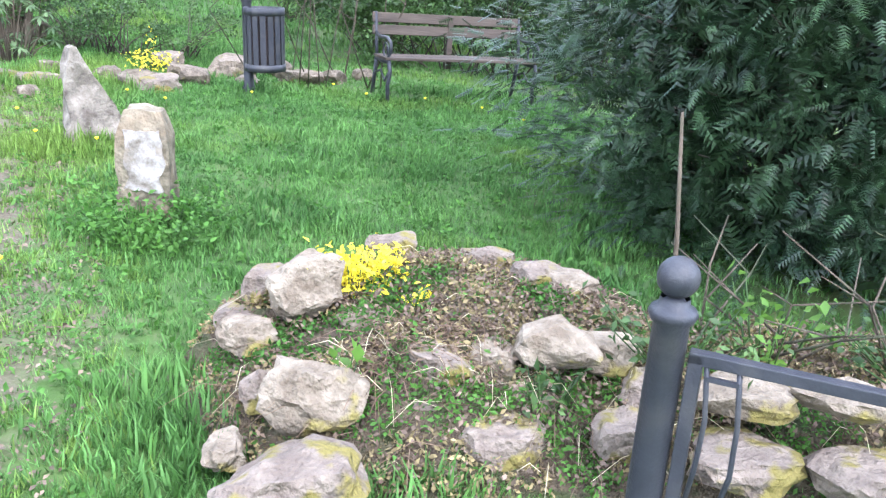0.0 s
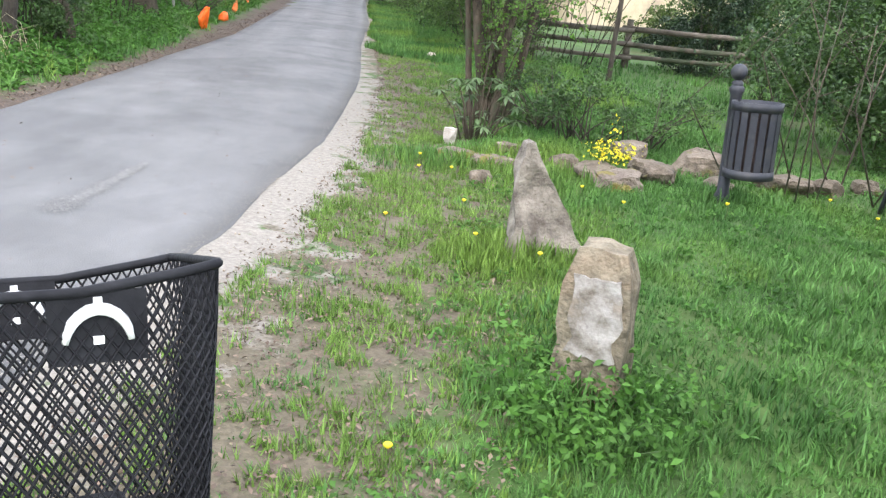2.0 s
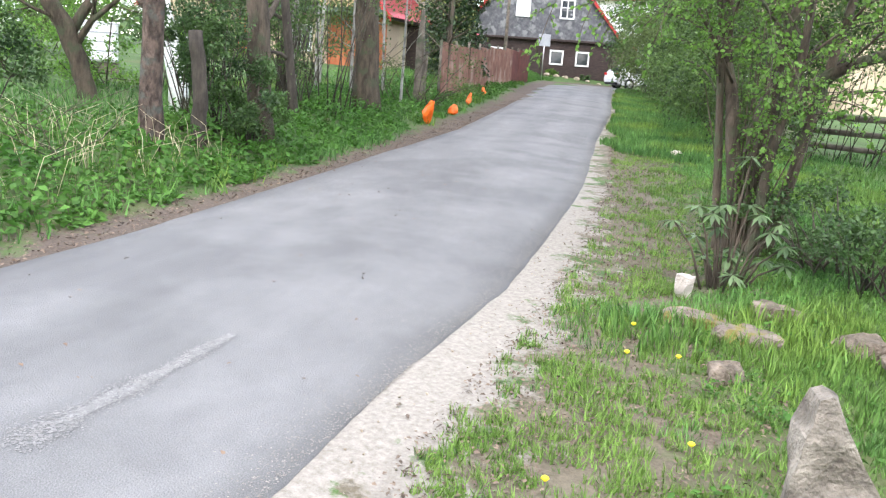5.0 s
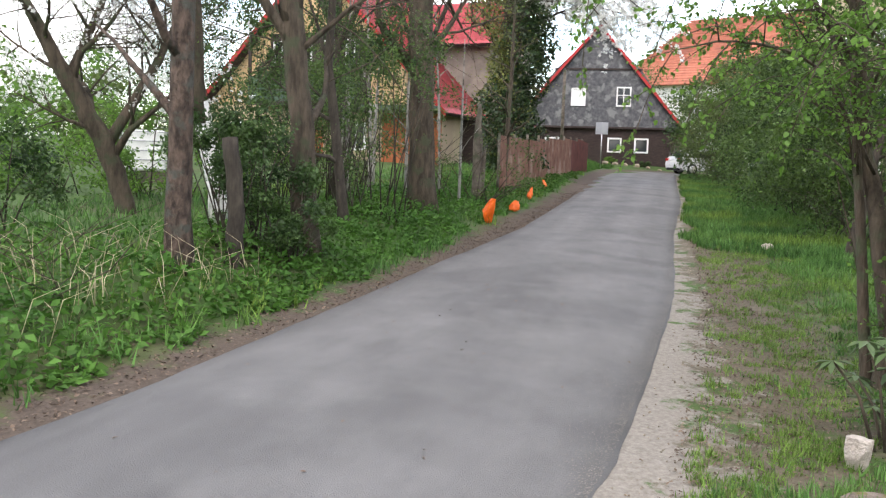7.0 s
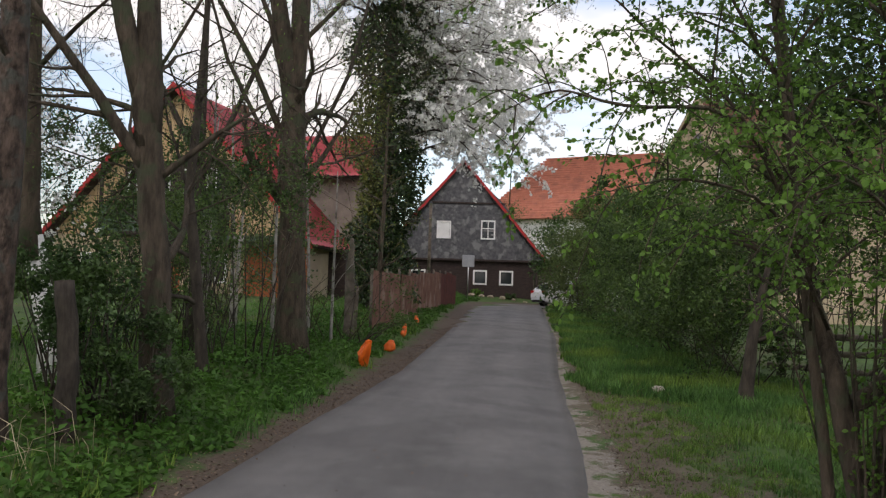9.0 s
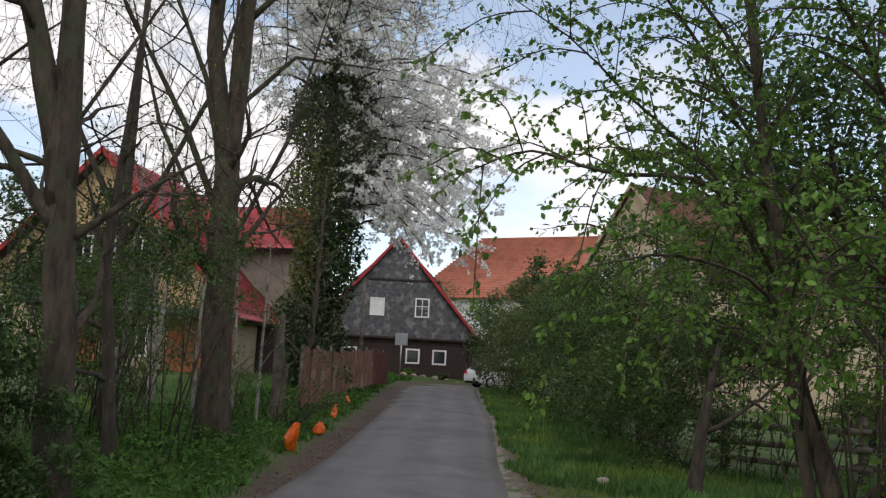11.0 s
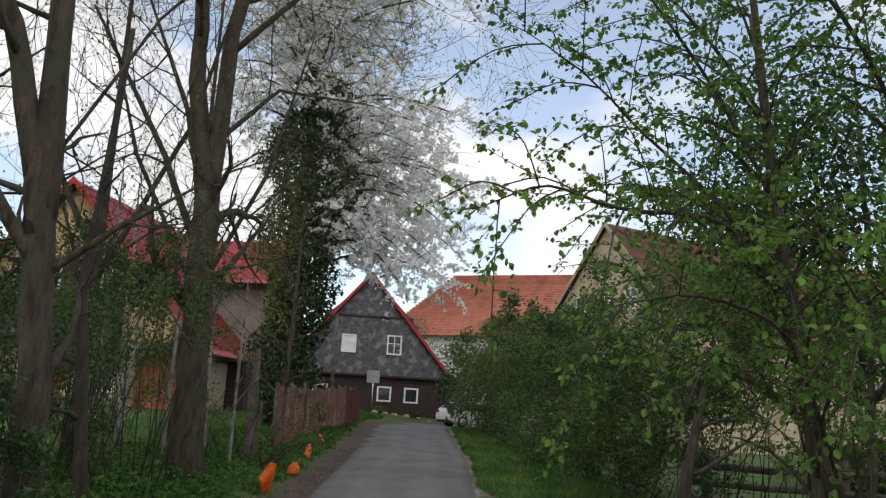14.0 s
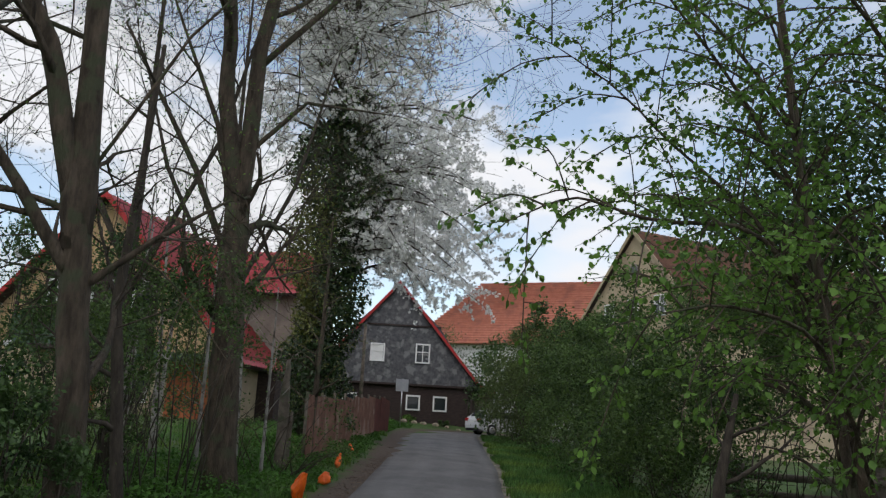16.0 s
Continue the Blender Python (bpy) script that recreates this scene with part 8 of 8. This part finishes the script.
    s = -0.58 * line[k][:, 0] + 0.81 * line[k][:, 1]
    P = line[k] + np.stack([-d[:, 1], d[:, 0]], axis=1) * (w + 0.3 * smooth(17.0, 22.0, s))[:, None]
    nz = noise2(P, 0.8, 9)
    ok = (nz > -0.3) & (w > 0.45 + 0.35 * noise2(P, 1.7, 4))
    P, nz, w = P[ok], nz[ok], w[ok]
    hz = np.sqrt(rs.uniform(0.02, 1, len(P))) * (0.2 + 0.25 * nz) * smooth(0.2, 1.0, w)
    c = np.stack([P[:, 0], P[:, 1], land(P[:, 0], P[:, 1]) + np.maximum(hz, 0.02)], axis=1)
    ob = scatter("ground_elder", LEAF_V, LEAF_F, c, frames_for(rs, len(P), (0, 0, 1), 0.55), rs.uniform(0.05, 0.12, len(P)), M_ELDER)
    tagged(ob, "low leafy green undergrowth along the lane", "undergrowth", kind="stuff")
    # broad weeds in the lawn
    P, Z, S = [], [], []
    for k in range(2100):
        if k < 90:
            w, q = rs.uniform(0, 6.28), rs.uniform(0.1, 0.55)
            x, y, s = -1.66 + math.cos(w) * q, 4.42 + math.sin(w) * q * 0.8, 0.04
        else:
            x, y, s = rs.uniform(-6.5, 1.0), rs.uniform(1.5, 11), rs.uniform(0.028, 0.048)
        if side_distance(np.array([[x, y]]), EDGE_R)[0] < 1.45 + 0.5 * noise.noise(Vector((x * 1.1, y * 1.1, 4))) or in_bank(np.array([[x, y]]))[0]:
            continue
        for j in range(9):
            P.append((x + rs.normal() * s * 0.8, y + rs.normal() * s * 0.8))
            Z.append(rs.uniform(0.02, 0.24 if k < 90 else 0.06))
            S.append(s * rs.uniform(0.6, 1.2))
    P = np.array(P)
    c = np.stack([P[:, 0], P[:, 1], land(P[:, 0], P[:, 1]) + np.array(Z)], axis=1)
    ob = scatter("lawn_weeds", LEAF_V, LEAF_F, c, frames_for(rs, len(P), (0, 0, 1), 0.5), np.array(S), M_ELDER)
    tagged(ob, "broad-leaved weeds growing in the lawn", "weeds", kind="stuff")
    # dead leaves and patchy grass on the bare strip
    def along(n, lo, hi, y1):
        line = resample(EDGE_R[2:13], 600)
        line = line[line[:, 1] < y1]
        k = rs.randint(0, len(line) - 1, n)
        d = line[k + 1] - line[k]
        d /= np.linalg.norm(d, axis=1, keepdims=True)
        return line[k] + d * rs.uniform(-0.1, 0.1, (n, 1)) + np.stack([d[:, 1], -d[:, 0]], axis=1) * rs.uniform(lo, hi, (n, 1))

    P = along(34000, 0.3, 1.9, 22)
    keep = noise2(P, 1.8, 3) > -0.4
    P = P[keep]
    c = np.stack([P[:, 0], P[:, 1], land(P[:, 0], P[:, 1]) + 0.02], axis=1)
    ob = scatter("fallen_leaves", LEAF_V, LEAF_F, c, frames_for(rs, len(P), (0, 0, 1), 0.3), rs.uniform(0.012, 0.034, len(P)), M_DEADLEAF)
    tagged(ob, "withered brown leaves on the bare strip", "fallen leaves", kind="stuff")
    P = along(44000, 0.38, 2.1, 24)
    keep = (0.8 * noise2(P, 1.6, 6) + 0.9 * noise2(P, 6.0, 8)) > 0.1 + 0.16 * smooth(7.0, 11.0, P[:, 1])
    keep |= rs.uniform(size=len(P)) < 0.07
    P = P[keep]
    c = np.stack([P[:, 0], P[:, 1], land(P[:, 0], P[:, 1])], axis=1)
    h = rs.uniform(0.02, 0.075, len(P))
    ob = scatter("strip_grass", LOW_V, LOW_F, c, frames_for(rs, len(P), (0, 0, 1), 0.2), np.stack([np.maximum(h, 0.045), np.maximum(h, 0.045), h], axis=1), M_GRASS_Y)
    tagged(ob, "patchy yellow-green grass on the bare strip", "grass", kind="stuff")
    n = 9000
    P = np.stack([rs.uniform(-12, -2.0, n), rs.uniform(0.3, 16, n)], axis=1)
    r = side_distance(P, EDGE_R)
    ok = (r > 0.06) & (r < 0.75)
    P = P[ok]
    c = np.stack([P[:, 0], P[:, 1], np.maximum(land(P[:, 0], P[:, 1]), plane(P[:, 0], P[:, 1]) * (r[ok] < 0.02) - 9 * (r[ok] >= 0.02)) + 0.004], axis=1)
    oct_v = [(1, 0, 0), (0, 1, 0), (-1, 0, 0), (0, -1, 0), (0, 0, 0.7), (0, 0, -0.7)]
    oct_f = [(0, 1, 4), (1, 2, 4), (2, 3, 4), (3, 0, 4), (1, 0, 5), (2, 1, 5), (3, 2, 5), (0, 3, 5)]
    ob = scatter("grit", oct_v, oct_f, c, frames_for(rs, len(P), (0, 0, 1), 0.4), rs.uniform(0.003, 0.011, len(P)), M_STONE)
    tagged(scatter("sand_litter", LEAF_V, LEAF_F, c[::4] + np.array([0, 0, 0.006]), frames_for(rs, len(c[::4]), (0, 0, 1), 0.25), rs.uniform(0.012, 0.04, len(c[::4])), M_DEADLEAF), "dry bits of leaf and twig on the sand", "litter", kind="stuff")
    tagged(ob, "loose pale grit along the asphalt's edge", "gravel", kind="stuff")
    # dust and sand thinning out over the asphalt, a pale scrape and dark specks on it
    flake_v, flake_f = [(0.5, -0.1, 0), (0.25, 0.4, 0), (-0.35, 0.3, 0), (-0.5, -0.15, 0), (0.05, -0.45, 0)], [(0, 1, 2), (0, 2, 3), (0, 3, 4)]

    def on_road(P):
        dr, dl = np.abs(side_distance(P, EDGE_R)), np.abs(side_distance(P, EDGE_L))
        t = dl / (dr + dl)
        return plane(P[:, 0], P[:, 1]) + 0.05 * (1 - (2 * t - 1) ** 2) + 0.007

    line = resample(EDGE_R[2:12], 900)
    n = 22000
    k = rs.randint(0, len(line) - 1, n)
    d = line[k + 1] - line[k]
    d /= np.linalg.norm(d, axis=1, keepdims=True)
    P = line[k] + d * rs.uniform(0, 0.05, (n, 1))
    reach = 0.1 + 0.22 * np.clip(noise2(P, 1.1, 21) + 0.35, 0.0, 1)
    P = P - np.stack([d[:, 1], -d[:, 0]], axis=1) * (rs.exponential(1.0, n) * reach * 0.45 + 0.02)[:, None]
    P = P[side_distance(P, EDGE_R) > -1.2]
    q = np.array([(-5.05, 4.6), (-5.35, 5.2), (-5.75, 5.9)])
    f = rs.uniform(0, 1, 5200)
    S = np.stack([np.interp(f, (0, 0.5, 1), q[:, 0]), np.interp(f, (0, 0.5, 1), q[:, 1])], axis=1) + rs.normal(size=(5200, 2)) * (0.014 + 0.045 * np.abs(np.sin(f * 9 + 0.6)) * (1.1 - f))[:, None]
    for nm, PP, lo, hi, m, lb in (("road_dust", P, 0.004, 0.011, M_DUST, "pale sand drifted over the asphalt's edge"), ("scrape_mark", S, 0.005, 0.014, M_SCRAPE, "pale scrape along the asphalt")):
        c = np.stack([PP[:, 0], PP[:, 1], on_road(PP)], axis=1)
        ob = scatter(nm, flake_v, flake_f, c, frames_for(rs, len(PP), (0, 0, 1), 0.02), rs.uniform(lo, hi, len(PP)), m)
        tagged(ob, lb, "sand" if nm == "road_dust" else "scrape", kind="stuff")
    n = 500
    P = np.stack([rs.uniform(-12, -2.5, n), rs.uniform(0, 16, n)], axis=1)
    P = P[(side_distance(P, EDGE_R) < -0.15) & (side_distance(P, EDGE_L) > 0.1)]
    c = np.stack([P[:, 0], P[:, 1], on_road(P) + 0.004], axis=1)
    ob = scatter("road_litter", LEAF_V, LEAF_F, c, frames_for(rs, len(P), (0, 0, 1), 0.25), rs.uniform(0.012, 0.04, len(P)), M_DEADSTEM)
    tagged(ob, "small dry leaves and bits lying on the asphalt", "litter", kind="stuff")
    # dry straw on the far verge
    n = 300
    w, q = rs.uniform(0, 6.28, n), np.sqrt(rs.uniform(0, 1, n))
    P = np.stack([-10.2 + np.cos(w) * q * 2.2, 6.7 + np.sin(w) * q * 2.3], axis=1)
    P = P[-side_distance(P, EDGE_L) > 0.8]
    lines = []
    for x, y in P:
        p, a, ln = Vector(at(x, y, -0.03)), rs.uniform(0, 6.28), rs.uniform(0.25, 0.75)
        o = Vector((math.cos(a), math.sin(a), 0)) * rs.uniform(0.2, 0.9)
        lines.append(([p, p + (o * 0.35 + Vector((0, 0, 0.6))) * ln, p + (o + Vector((0, 0, 0.75))) * ln], [0.004, 0.003, 0.0015]))
    tagged(tubes("dry_grass", lines, M_STRAW, sides=3), "pale dry stalks on the verge", "dry grass", kind="stuff")
    # dead leaves along the far edge of the asphalt
    line = resample(EDGE_L[2:13], 900)
    n = 9000
    k = rs.randint(0, len(line) - 1, n)
    d = line[k + 1] - line[k]
    d /= np.linalg.norm(d, axis=1, keepdims=True)
    P = line[k] + np.stack([-d[:, 1], d[:, 0]], axis=1) * np.abs(rs.normal(0.25, 0.22, n))[:, None]
    c = np.stack([P[:, 0], P[:, 1], land(P[:, 0], P[:, 1]) + 0.012], axis=1)
    ob = scatter("edge_leaves", LEAF_V, LEAF_F, c, frames_for(rs, n, (0, 0, 1), 0.35), rs.uniform(0.015, 0.045, n), M_DEADLEAF)
    tagged(ob, "withered leaves drifted along the asphalt's edge", "fallen leaves", kind="stuff")


grass()


def dandelions():
    first = None
    rs = np.random.RandomState(77)
    spots = [(-3.62, 6.0), (-3.45, 6.75), (-3.2, 7.2), (-2.55, 7.6), (-1.9, 8.1), (-2.95, 6.0), (-2.45, 5.85), (-1.95, 3.55), (-4.3, 7.5), (-1.3, 9.3), (-0.3, 9.1), (0.3, 8.9), (-4.1, 7.7), (-3.0, 7.9), (-0.9, 8.9), (0.7, 8.4), (-4.6, 8.0)]
    for x, y in spots:
        m = at_pose(x, y, rs.uniform(0, 360))
        if first is None:
            first = empty("dandelion", m, label="yellow dandelion flower in the grass", category="flower", group="dandelions in the lawn")
            tubes("stalk", [([(0, 0, -0.02), (0.01, 0, 0.06), (0.012, 0.005, 0.12)], 0.003)], M_LEAF_OLIVE, first, sides=5)
            lathe("flower_head", [(0.004, 0.118), (0.013, 0.125), (0.017, 0.132), (0.011, 0.138), (0.0, 0.14)], M_YELLOW, first, "", 12)
        else:
            copy_thing(first, m)


dandelions()
